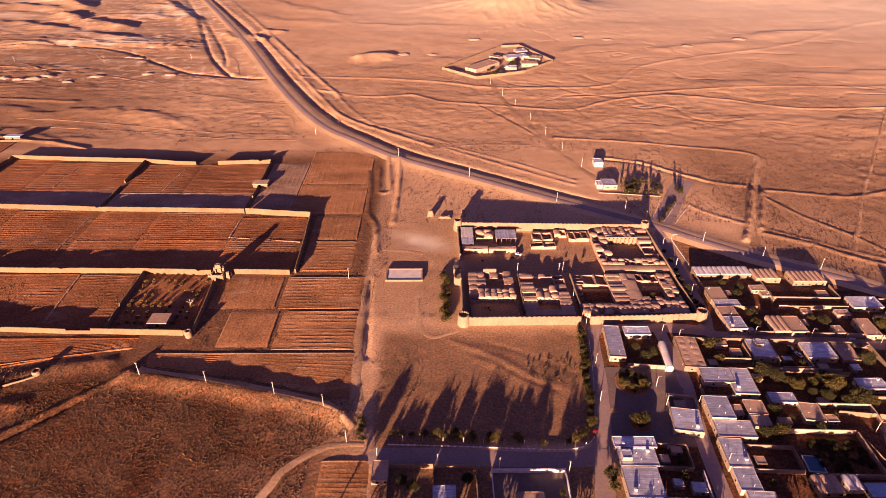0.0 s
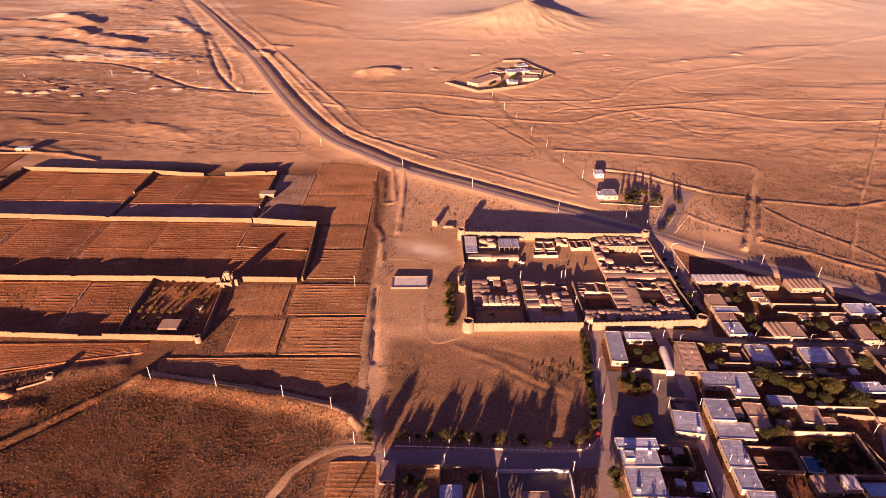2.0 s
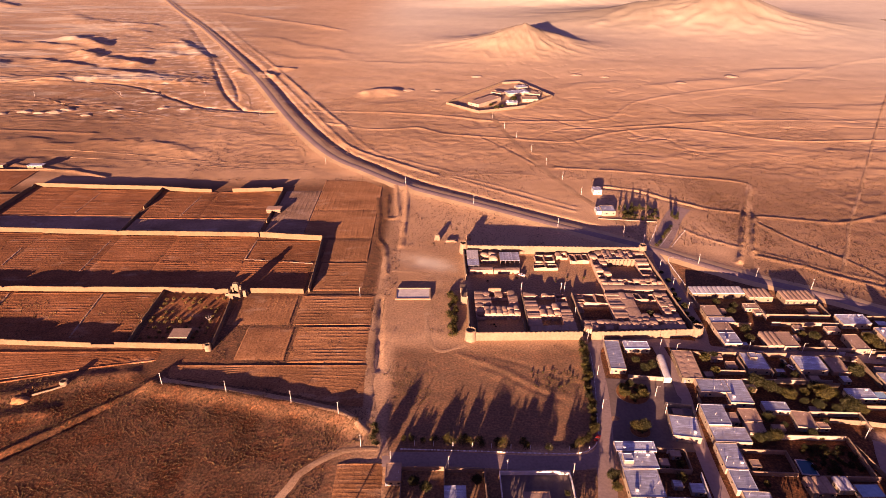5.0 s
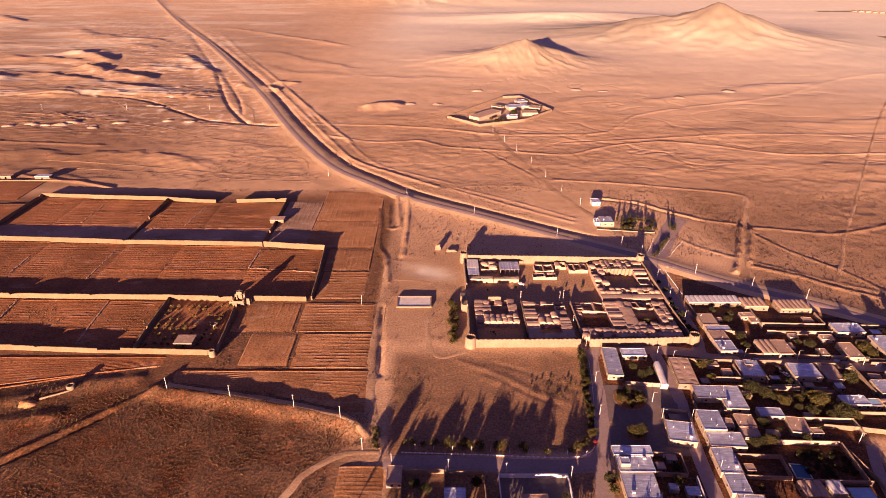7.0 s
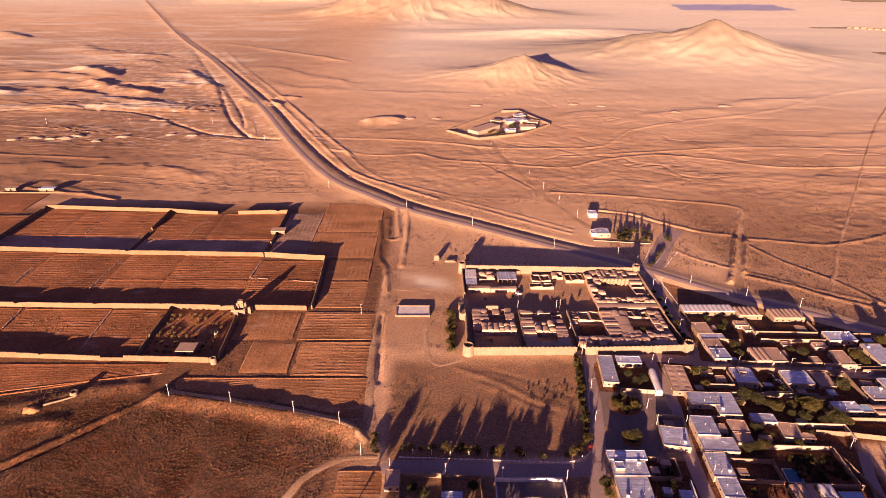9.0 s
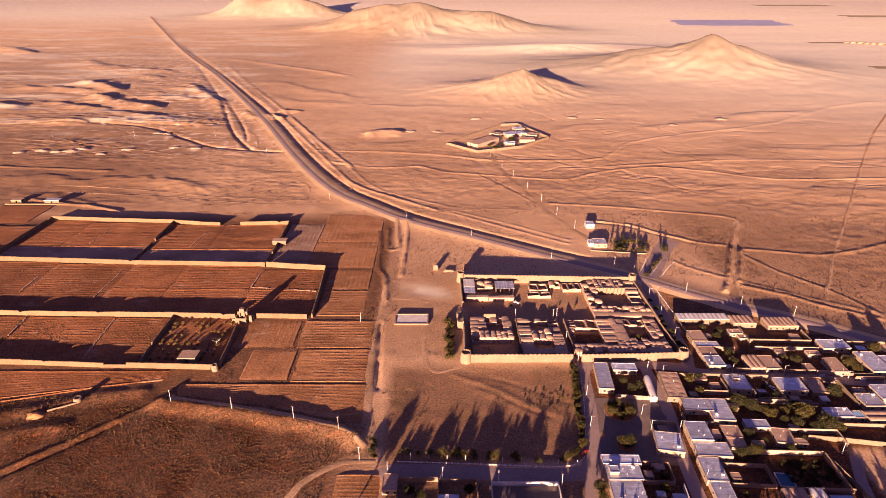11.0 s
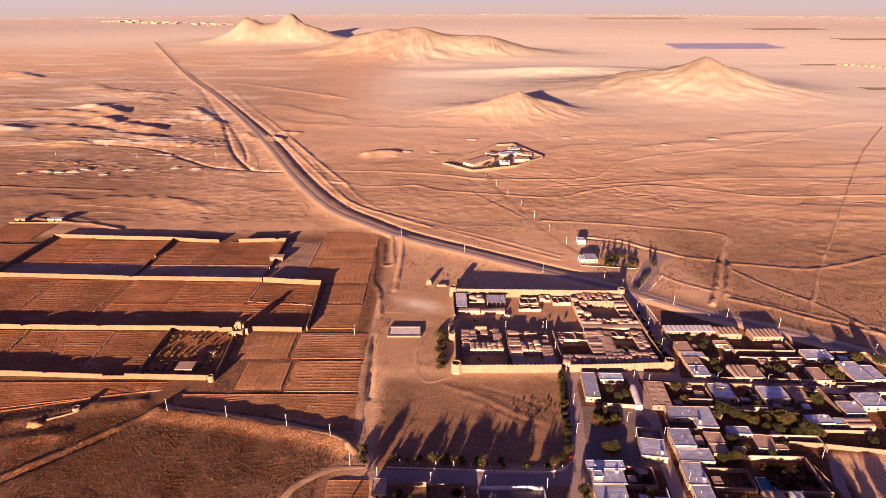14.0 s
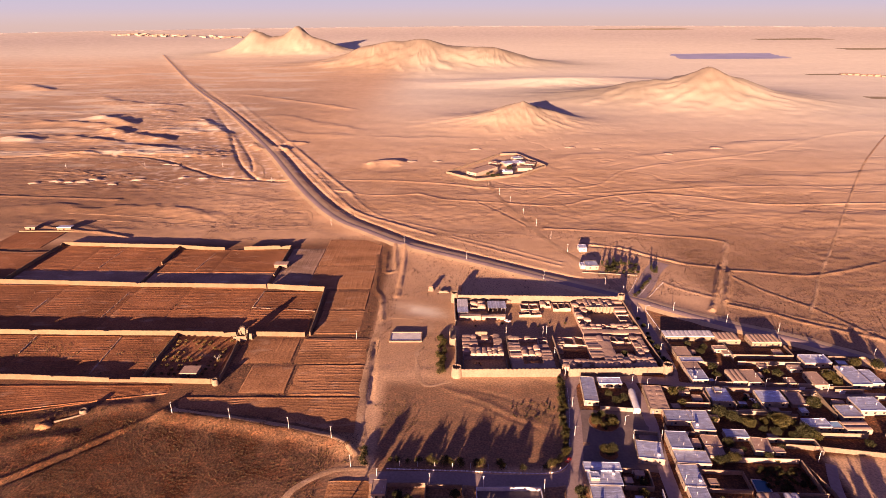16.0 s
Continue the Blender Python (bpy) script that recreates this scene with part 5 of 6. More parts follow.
yard(77.5, -93.5, 91, -81.5, 2.6, "NES", BRICK, -4)
yard(76, -108, 93.5, -94, 2.4, "ES", WHITE, -4)
house(86.5, -105, 92, -100.5, 2.8, rot=-4, windows=1, vents=0)
house(80, -102, 84, -98.5, 2.4, rot=-4, windows=0, vents=0)
house(105, -94, 114.5, -79.5, 3.7, rot=-3, windows=1, vents=3)
house(105, -105, 113.5, -94.3, 3.6, rot=-3, windows=0, vents=2)
house(106, -116, 117, -105.3, 3.6, rot=-3, vents=2)
yard(115, -95, 135.5, -82.5, 2.5, "NESW", BRICK, -3)
house(125, -66, 133.5, -57.5, 3.2, "mud", MUD, -4, windows=1)
house(124, -73, 132.5, -66.5, 3.0, "mud", CREAM, -4, windows=1)
house(138.5, -59, 150, -53, 3.2, rot=-3, windows=3)
house(149, -70, 157.5, -59.5, 3.2, "mud", CREAM, -9, windows=1)
house(143.5, -30, 155, -16.5, 3.8, rot=-4, crenel=True, vents=1)
house(147.2, -22, 151, -17.8, 5.4, rot=-4, windows=0, door=False, vents=0, label="small roof room with a pale top")
house(170, -30.5, 184.5, -19, 3.8, rot=-2, vents=3)
house(187, -31, 196, -19, 2.6, "mud", BRICK, -2, windows=0)
house(147, -104.5, 153.5, -98, 3.0, vaults=2, axis="y", windows=0, rise=0.9, label="small white outbuilding under two vaults")
house(154, -108, 164, -101.5, 3.0, "sheet", CREAM, windows=1, vents=0, label="low house with a blue sheet roof")
house(135, -106, 145, -98, 3.2, "mud", MUD, vaults=3, axis="y", label="mud outbuilding with low vaults")
# upper row
house(140, 41.5, 173, 49.5, 4.4, wall=MUD, vaults=11, axis="y", windows=6, rise=0.3, label="long barn under a row of white vaults")
house(173.3, 36.5, 188, 46.5, 4.4, "mud", MUD, vaults=5, axis="y", windows=2, label="mud barn under a row of earth vaults")
house(194, 33.5, 213.5, 44, 4.4, "mud", MUD, vaults=7, axis="y", windows=5, door=False, label="mud barn under a row of earth vaults with small windows")
house(140, 18, 149.5, 29.5, 3.6, "mud", MUD, windows=1)
house(140.5, 12, 154.5, 17.5, 3.4, windows=2)
house(140, 2.5, 149.5, 11.5, 3.6, "mud", CREAM, windows=1)
house(140, -8, 149.5, 2, 3.8, windows=2)
house(149.8, -8.5, 153, -5.5, 2.6, windows=0, vents=0)
house(163, -10, 171.5, 2.5, 3.6, "mud", CREAM, vaults=3, axis="y", windows=1, label="old house with low brick vaults")
house(171.8, -10.5, 180.2, 2.5, 3.6, "mud", CREAM, windows=2)
house(167, 27, 175, 32, 3.0, "mud", CREAM, windows=2)
house(171, 22, 177, 26.5, 2.6, "mud", CREAM, windows=1)
house(215.5, 9.5, 232, 19, 4.0, vents=5, windows=4)
house(208.5, -14, 216.5, -0.5, 4.0, "mud", CREAM, windows=1)
house(194.5, -11, 199.5, -5, 3.0, "mud", BRICK, windows=1)
house(203.5, 4, 211, 8.5, 3.0, "mud", CREAM, windows=2)
house(230.5, -13.5, 242, 6, 4.0, windows=2, vents=4)
house(243, -12, 250, 2.5, 3.4, windows=1)
house(219.5, -38, 234, -26, 4.2, vents=4, windows=3)
house(207.5, -43, 218.5, -32.5, 3.5, windows=2)
house(183.5, -51.5, 196.5, -44.5, 3.6, windows=3)
house(197, -51.5, 202.5, -46, 2.8, "sheet", CREAM, windows=1, vents=0)
house(203, -54, 216, -46, 3.2, "mud", CREAM, vaults=2, axis="x", windows=2, label="low cream house under two barrel vaults")
house(222, -64, 238, -55, 3.2, "mud", CREAM)
house(254, -30, 268, -18, 3.8)
house(256, -58, 270, -44, 3.6, "mud", CREAM)
for a in ((140, 29.5, 150, 41.4, "W"), (150, 18, 176, 41.3, "E"), (176, 20, 214, 33, "ES"), (150, -9.5, 163, 12, "NS"), (180.3, -11, 194, 12, "NS"), (176, 12, 214, 20, "S"), (200, -12, 208.4, 3, "S"), (216.6, -14.5, 230.4, 9, "S"), (232, 6.2, 258, 18, "NE"),
          (119, -37, 143, -14.5, "N"), (128, -30, 142, -18, "SE"), (155.5, -36, 169.5, -15.5, "NS"), (155.5, -32, 157, -16, "W"), (184.7, -41, 206, -18, "NE"), (169.5, -40, 185, -31, "WS"), (136, -52, 182, -37, "N"), (133, -75, 167, -52.5, "S"),
          (158, -70, 182, -60, "NE"), (136, -97, 167, -75.3, "E"), (137, -110, 168, -97.5, "N"), (182, -68, 212, -56, "N"), (197, -72, 240, -54.3, "E"), (234.3, -40, 254, -24, "NS"), (218, -24, 234, -17.5, "N")):
    yard(a[0], a[1], a[2], a[3], 2.8, a[4], rng.choice((BRICK, MUD, CREAM)), -2)
earth_wall([(166, -64), (182, -66), (212, -71), (250, -77)], 2.6, 0.6, "cream mud boundary wall of a bare plot", "plot_wall", seed=71)
earth_wall([(167.5, -75), (170, -88), (172, -101), (173, -112)], 2.4, 0.5, "stepped boundary wall along a lane", "plot_wall", seed=72, notch=0.2)
for x0, y0, x1, y1, h, r in ((119.5, -34, 124, -30, 2.6, "mud"), (128, -20, 134, -16.5, 2.8, "mud"), (134, -27, 139, -22, 2.6, "mud"), (157.5, -31, 162, -28, 2.6, "foil"), (136, -44, 141, -40.5, 2.8, "mud"), (160, -60, 165, -56, 2.6, "mud"), (136.5, -71, 142, -67.5, 2.6, "mud"), (118.5, -66, 123, -60, 3.0, "mud"),
                            (158, -70, 163, -66, 2.6, "mud"), (203, -20, 207, -16.5, 2.6, "mud"), (188, -38, 192, -34, 2.6, "foil"), (210, -30, 216, -27, 2.8, "mud"), (180, -4, 184, 1, 2.6, "mud"), (186, 6, 191, 10, 2.8, "mud"), (203, 22, 209, 27, 2.6, "mud"), (150.5, 23, 154, 27, 2.6, "mud"), (223, 0, 228, 4, 2.8, "mud"), (236, 9, 242, 14, 2.8, "foil"), (78, -91, 82, -87, 2.6, "mud"), (84, -86, 88.5, -83, 2.8, "mud"), (117, -92, 121, -88, 2.6, "mud"), (94, -61, 99, -57, 2.6, "mud"), (150, -62, 155, -58.5, 2.6, "mud"), (240, -36, 247, -30, 3.2, "foil"), (172, -37, 177, -33.5, 2.6, "mud")):
    house(x0, y0, x1, y1, h, r, rng.choice((MUD, BRICK, CREAM)), rng.uniform(-6, 0), windows=1, vents=0, label="small outbuilding in a village yard", group="outbuildings", name="outbuilding")
for x, y, rz in ((157, -13.5, -3), (201, -14.6, -5), (188, -18.0, -4), (99, -36.2, -6), (119, -54.6, -4), (136.5, -12.6, -2), (222, -18.2, -5), (85, -82.4, 0)):
    g_ = thing("yard_gate", pose(x, y, 0.1, rz=rz), "pale double steel gate into a yard", "gate", "yard gates")
    for s in (-0.82, 0.82):
        part("gate_leaf", box_mesh("gate_leaf", WHITE, (-0.78, -0.05, 0.0, 0.78, 0.05, 2.3)), g_, pose(s, 0, 0))
# houses south of the street
house(-39.5, -99, -33, -89.5, 3.4, "mud", CREAM, windows=2)
yard(-33, -112, -15, -91, 2.4, "NW", BRICK, label="brick yard wall with a cream coping by the street")
yard(-15, -112, 2.5, -92, 2.4, "NEW", BRICK, label="brick yard wall with a cream coping by the street")
house(-15, -110, -6, -101.5, 3.4, windows=1)
yard(8.5, -112, 38.5, -93.5, 2.4, "NEW", WHITE, label="white-topped yard wall round a paved court")
house(17, -111, 28, -104.5, 3.0, "mud", CREAM)
# court floor given the darkened paving, its shade put into the colour
solid("yard_floor", box_mesh("yard_floor", SHADED_PAVING, (8.9, -111.6, -0.3, 38.1, -93.9, 0.16)), "floor of a walled court with shade in its colour", "floor", kind="structure")
# unseen plain houses added beyond the view for the shade they cast
for x, w, h in ((-30, 14, 4), (-8, 12, 4), (14, 16, 4), (70, 18, 4), (100, 16, 4), (130, 16, 4), (160, 16, 4)):
    house(x, -136, x + w, -124, h, windows=0, door=False, vents=0)
# the walled farm on the plain
earth_wall([(-7, 489), (32, 450), (91, 474), (133, 522), (99, 600), (74, 596), (-7, 489)], 3.0, 0.8, "pale mud wall round an isolated farm", "farm_wall", MUD, seed=80)
for cx, cy, w_, d_, h, r, turn_ in ((42, 494, 17, 46, 5.2, "mud", -42), (88, 537, 30, 14, 4.6, "foil", 18), (76, 489, 15, 10, 3.8, "foil", -10), (101, 506, 20, 13, 4.4, "mud", 0), (97, 567, 15, 11, 4.2, "foil", 20), (112, 532, 15, 13, 4.2, "mud", -20), (62, 538, 16, 8, 3.6, "mud", -40)):
    house(cx - w_ / 2, cy - d_ / 2, cx + w_ / 2, cy + d_ / 2, h, r, CREAM, rot=turn_, group="farm buildings", label="pale farm building inside a walled plot", name="farm_building")
# two white houses by the main road
house(115.5, 203, 122.5, 211, 4.2, wall=WHITE, windows=1, label="small white cube house on the plain", group="roadside houses")
house(113, 161, 123.5, 172, 4.2, wall=CREAM, windows=2, label="cream house with a pale flat roof near the road", group="roadside houses")
house(109, 163, 112.8, 171, 3.4, wall=WHITE, windows=0, label="low white lean-to beside a cream house", group="roadside houses")
yard(110, 152, 155, 176, 0.6, "SE", CREAM, -8, "low white garden wall near the road")
def kerb_line(pts, label):
    """A low line of pale kerb stones."""
    line = smooth_line(pts, 1.6)
    t = thing("kerb", pose(line[0][0], line[0][1], ground_z(*line[0])), label, "kerb", "roadside kerbs")
    me = box_mesh("kerb_stone", KERB_WHITE, (-0.75, -0.14, -0.2, 0.75, 0.14, 0.25, 0.02))
    for (ax, ay), (bx, by) in zip(line, line[1:]):
        mx, my = (ax + bx) / 2, (ay + by) / 2
        part("kerb_stone", me, t, pose(mx - line[0][0], my - line[0][1], ground_z(mx, my) - t.location.z, rz=math.degrees(math.atan2(by - ay, bx - ax))))


kerb_line([(136, 114), (145, 131), (151, 144)], "low pale kerb beside a roadside garden")
kerb_line([(143, 110), (151, 122), (160, 136)], "low pale kerb of a planted roadside strip")
kerb_line([(151, 109), (160, 122), (170, 135)], "low pale kerb along a paved drive")
kerb_line([(142, 58), (141.5, 74), (141, 87), (144, 92), (151, 91), (160, 86)], "low pale kerb round a street corner")


# the stone water tank
tank = thing("water_tank", pose(-33, 47, 0), "rectangular mud-brick water tank, half empty", "tank")
for n, b in (("wall", (-11, 5.4, -0.2, 11, 6.2, 1.3)), ("wall", (-11, -6.2, -0.2, 11, -5.4, 1.1)), ("wall", (-11, -5.4, -0.2, -10.2, 5.4, 1.2)), ("wall", (10.2, -5.4, -0.2, 11, 5.4, 1.2)), ("floor_slab", (-10.2, -5.4, -0.1, 10.2, 5.4, 0.85))):
    part(n, box_mesh(n, CONCRETE if n == "floor_slab" else BRICK, b), tank)
pool = thing("swimming_pool", pose(141.5, -90.5, 0, rz=-6), "small blue garden pool with a pale rim", "pool")
part("rim", box_mesh("rim", CONCRETE, (-3.6, -4.2, -0.1, 3.6, -3.7, 0.35), (-3.6, 3.7, -0.1, 3.6, 4.2, 0.35), (-3.6, -3.7, -0.1, -3.1, 3.7, 0.35), (3.1, -3.7, -0.1, 3.6, 3.7, 0.35)), pool)
part("water", box_mesh("pool_water", POOL_WATER, (-3.1, -3.7, -0.1, 3.1, 3.7, 0.22)), pool)


# ---- poles ----
def pole_thing(x, y, h=7.4, arm=True, lamp=False):
    name = "street_lamp" if lamp else "utility_pole"
    t = thing(name, pose(x, y, ground_z(x, y), rz=rng.uniform(-25, 25)), "slim pale street lamp on a concrete pole" if lamp else "pale concrete utility pole with a crossarm", "lamp" if lamp else "pole", "street lamps" if lamp else "utility poles")
    v, f = [], []
    tube(v, f, 0, 0, -0.3, h, 0.15, 0.09, 8)
    part("pole", mesh_of("pole", v, f, CONCRETE), t)
    if lamp:
        part("arm", box_mesh("lamp_arm", STEEL, (0.0, -0.05, h - 0.15, 1.5, 0.05, h - 0.05)), t)
        part("lamp_head", box_mesh("lamp_head", STEEL, (1.2, -0.12, h - 0.2, 1.75, 0.12, h - 0.1, 0.02)), t)
    elif arm:
        part("crossarm", box_mesh("crossarm", STEEL, (-0.5, -0.05, h - 0.45, 0.5, 0.05, h - 0.36)), t)
        for k in (-0.42, 0, 0.42):
            part("insulator", box_mesh("insulator", WHITE, (k - 0.05, -0.05, h - 0.36, k + 0.05, 0.05, h - 0.16, 0.015)), t)


for x, y in ((-156, -38), (-122, -44), (-88.5, -51), (-64.5, -59), (-52, -77.5), (47, 429), (57, 388), (67, 355), (77, 312), (86, 274), (95, 237), (105, 203), (121, 128), (-125, 276), (-46, 223), (12, 183), (74, 140), (131, 112),
             (-548, 526), (-437, 530), (-326, 531), (-232, 444), (35, 49), (60, 49), (62.5, 50), (63.5, 22), (-66, 44), (160, 83), (191, 65), (220, 51), (-38, -87), (-13, -90), (12, -92), (40, -94), (66, -1.5), (263, 18)):
    pole_thing(x, y)
for x, y in ((132.5, 79), (133, 55), (133, 28), (104.5, -8), (90, -46), (91, -58), (105.5, -58), (112, -12), (152.5, -10), (181, -12), (214, -17.5), (65, -30), (61.5, -55), (177, -74), (106, -90)):
    pole_thing(x, y, 6.5, lamp=True)


# ---- plants ----
def leaf_cloud(v, f, r, count, cx, cy, cz, rx, rz, size):
    """Leaf clumps through a lumpy crown: small tilted leaves, with gaps between the boughs."""
    seed = Vector((r.uniform(0, 50), r.uniform(0, 50), r.uniform(0, 50)))
    made = 0
    while made < count:
        a, b = r.uniform(0, 2 * math.pi), math.acos(r.uniform(-0.8, 1))
        way = Vector((math.sin(b) * math.cos(a), math.sin(b) * math.sin(a), math.cos(b)))
        bough = noise.noise(way * 1.9 + seed)
        if bough < -0.12 and r.random() < 0.8:
            continue
        made += 1
        q = r.uniform(0.35, 1.0) ** 0.5 * (1 + 0.65 * bough)
        px, py, pz = cx + rx * q * way.x, cy + rx * q * way.y, cz + rz * q * way.z
        for _ in range(8):
            c = Vector((px + r.gauss(0, size), py + r.gauss(0, size), pz + r.gauss(0, size * 0.8)))
            e = Euler((r.uniform(0, 6.3), r.uniform(0, 6.3), r.uniform(0, 6.3))).to_matrix()
            s = size * r.uniform(0.3, 0.7)
            i = len(v)
            v += [tuple(c + e @ Vector(p) * s) for p in ((-0.5, -1, 0), (0.5, -1, 0), (0.62, 0.5, 0.15), (0, 1.1, 0.05), (-0.62, 0.5, 0.15))]
            f.append((i, i + 1, i + 2, i + 3, i + 4))


def tree_parts(seed, h, rx, rz, count, mat, leaf, trunk=0.4):
    """A tapered trunk with limbs, and a crown of leaf clumps."""
    r = random.Random(seed)
    tv, tf = [], []
    tube(tv, tf, 0, 0, -0.3, h * trunk * 1.6, 0.05 * h * 0.55, 0.02 * h, 7)
    for k in range(5):
        a = k * 1.26 + r.uniform(-0.3, 0.3)
        i = len(tv)
        tube(tv, tf, 0, 0, 0, 1, 0.018 * h, 0.006 * h, 5)
        z0, ln = h * trunk * r.uniform(0.5, 1.0), rx * r.uniform(0.6, 0.9)
        for q in range(i, len(tv)):
            x, y, z = tv[q]
            tv[q] = (x + math.cos(a) * ln * z, y + math.sin(a) * ln * z, z0 + (h * 0.28) * z + y * 0.1)
    v, f = [], []
    leaf_cloud(v, f, r, count, 0, 0, h - rz, rx, rz, leaf)
    for k in range(4):
        a = r.uniform(0, 6.3)
        leaf_cloud(v, f, r, count // 4, math.cos(a) * rx * 0.6, math.sin(a) * rx * 0.6, h - rz * r.uniform(0.7, 1.3), rx * 0.55, rz * 0.5, leaf)
    return mesh_of("trunk", tv, tf, BARK), mesh_of("crown", v, f, mat)


TREES = [tree_parts(s, h, rx, rz, c, m, lf) for s, h, rx, rz, c, m, lf in ((1, 4.6, 2.2, 1.7, 130, LEAF, 0.36), (2, 5.6, 2.5, 2.1, 150, LEAF, 0.4), (3, 3.6, 1.8, 1.3, 110, LEAF_DRY, 0.32), (4, 6.5, 3.0, 2.4, 180, LEAF_DRY, 0.42))]
POPLARS = [tree_parts(s, 8.5, 1.0, 3.9, 90, LEAF, 0.3, 0.25) for s in (11, 12)]
DRY_LEAF = leaf_material("dry_orchard_leaves", (0.03, 0.02, 0.006), (0.12, 0.085, 0.025))
FRUIT = [tree_parts(s, 1.9, 1.1, 0.85, 30, DRY_LEAF, 0.24, 0.35) for s in (41, 42, 43)]
BUSHES = [tree_parts(s, 1.7, 1.05, 0.75, 34, m, 0.24, 0.3) for s, m in ((21, LEAF), (22, LEAF_DRY), (23, LEAF_DRY))]


def plant(kind, x, y, scale=1.0, name="tree", label="small leafy tree with a dusty green crown", category="tree", group="village trees"):
    trunk, crown = kind
    t = thing(name, Matrix.LocRotScale((x, y, ground_z(x, y)), Euler((0, 0, rng.uniform(0, 6.28))), (scale, scale, scale * rng.uniform(0.9, 1.1))), label, category, group)
    part("trunk", trunk, t)
    part("crown", crown, t)


for x, y, s in ((158, 25, 1.0), (153, 34, 0.9), (161, 31, 0.8), (157, 5, 0.9), (156, -1, 0.9), (194, 0, 1.0), (188, 2, 0.8), (224, -9, 1.2), (221, -5, 0.9), (226, -4, 0.8), (130, -17, 0.7), (126, -29, 1.0), (124, -20, 0.7), (142, -39, 1.1), (138, -44, 0.9),
                (197, -32, 1.25), (199, -27, 0.8), (177, -47, 1.2), (171, -50, 1.05), (164, -46, 0.95), (158, -44, 0.85), (152, -44, 0.8), (147, -42, 1.0), (179, -57, 1.25), (173, -57, 1.0), (185, -58, 1.2), (166, -55, 0.95), (160, -52, 0.8), (154, -49, 0.9), (169, -44, 1.0), (132, -75, 0.9), (128, -76, 0.8), (136, -74, 0.8),
                (153, -73, 0.8), (156, -75, 0.7), (209, -63, 0.8), (90, -27, 0.9), (94, -25, 0.7), (88, -20, 0.8), (75, -41, 0.95), (74, -46, 0.8), (83, -47, 1.0), (85, -43, 0.95), (79, -39, 0.8), (80, -47.5, 0.7), (74.5, -68, 0.85), (77.5, -67, 0.8), (76, -70, 0.7), (258, 6, 1.3), (262, 0, 0.9), (246, 10, 0.8), (250, 13, 0.8),
                (84, -97, 0.9), (87, -89, 0.6), (-27, -98, 1.0), (-23, -101, 0.8), (-1, -98, 0.8), (36, -104, 0.5), (57, -96, 0.8), (57, -102, 0.9), (120, -100, 0.7), (138, -64, 0.8), (143, -67, 0.6), (163, -66, 0.7), (21, 88, 0.7),
                (132, 12, 0.75), (131, 18, 0.8), (130.5, 24, 0.75), (131, 30, 0.8), (130, 37, 0.7), (130.5, 44, 0.6), (131.5, 6, 0.8), (131, 51, 0.5), (131, 60, 0.5), (131, 70, 0.5), (163, -25, 0.5), (165, -33, 0.6), (160, -34, 0.5), (55, 462, 1.2), (62, 470, 1.3), (48, 476, 1.0), (80, 500, 1.2), (109, 22, 0.7)):
    plant(rng.choice(TREES), x + rng.uniform(-0.8, 0.8), y + rng.uniform(-0.8, 0.8), s * rng.uniform(0.9, 1.2))
for k in range(34):
    plant(TREES[rng.randrange(3)], 128 + 30 * rng.random(), 152 + 20 * rng.random(), rng.uniform(0.45, 0.75), label="small orchard tree in a roadside garden", group="garden trees")
for x, y in ((128, 168), (133, 170), (139, 172), (145, 171), (151, 168), (167, 158), (171, 156), (168, 152)):
    plant(rng.choice(POPLARS), x, y, rng.uniform(0.6, 0.85), "poplar", "slim upright poplar near the road", "tree", "roadside poplars")
for x, y, s in ((-33, -73.5, 1.1), (-29, -73.5, 1.5), (-24, -75, 1.2), (-19, -74.5, 1.6), (-13, -75.3, 1.9), (-11, -75, 1.3), (-6, -75.5, 2.1), (-3.5, -76, 1.7), (1.5, -76.2, 1.9), (9.5, -77, 1.8), (12.5, -77.2, 1.9), (21, -77.6, 2.0), (23, -78, 1.2), (32, -79, 1.6), (43, -79, 1.2), (46, -77.5, 1.9), (49, -75.5, 1.6), (51, -73, 1.4)):
    plant(BUSHES[1 + rng.randrange(2)], x, y, s, "bush", "dusty green bush along a street kerb", "bush", "kerb bushes")
for k in range(30):
    plant(BUSHES[rng.randrange(3)], rng.uniform(31, 58), rng.uniform(-40, -26), rng.uniform(0.2, 0.42), "bush", "low yellow-green weed bush on the open lot", "bush", "lot bushes")
for x, y in ((140, 109), (143, 113), (146, 117), (149, 122), (152, 127), (155, 131), (158, 136), (161, 141), (170, 154), (172, 157), (168, 157)):
    plant(BUSHES[rng.randrange(3)], x, y, rng.uniform(1.0, 1.5), "bush", "green bush in a roadside strip", "bush", "roadside bushes")
for k in range(16):
    plant(BUSHES[rng.randrange(3)], rng.uniform(8, 84), rng.choice((rng.uniform(60, 70), rng.uniform(78, 95), rng.uniform(11, 16))), rng.uniform(0.4, 0.8), "bush", "small weed bush in the fort's yards", "bush", "yard bushes")
for k in range(46):
    plant(BUSHES[rng.randrange(3)], 54.5 + 9.0 * k / 46 + rng.uniform(-1.1, 1.1), -70 + 68 * k / 46 + rng.uniform(-0.6, 0.6), rng.uniform(0.9, 1.9), "bush", "dense green bush in a street hedge", "bush", "hedge bushes")
for k in range(26):
    plant(BUSHES[rng.randrange(1, 3)], -8.5 + 2.0 * math.sin(k) + rng.uniform(-1.2, 1.2), 4 + 46 * k / 26, rng.uniform(0.9, 1.8), "bush", "rambling bush under the fort's wall", "bush", "fort bushes")
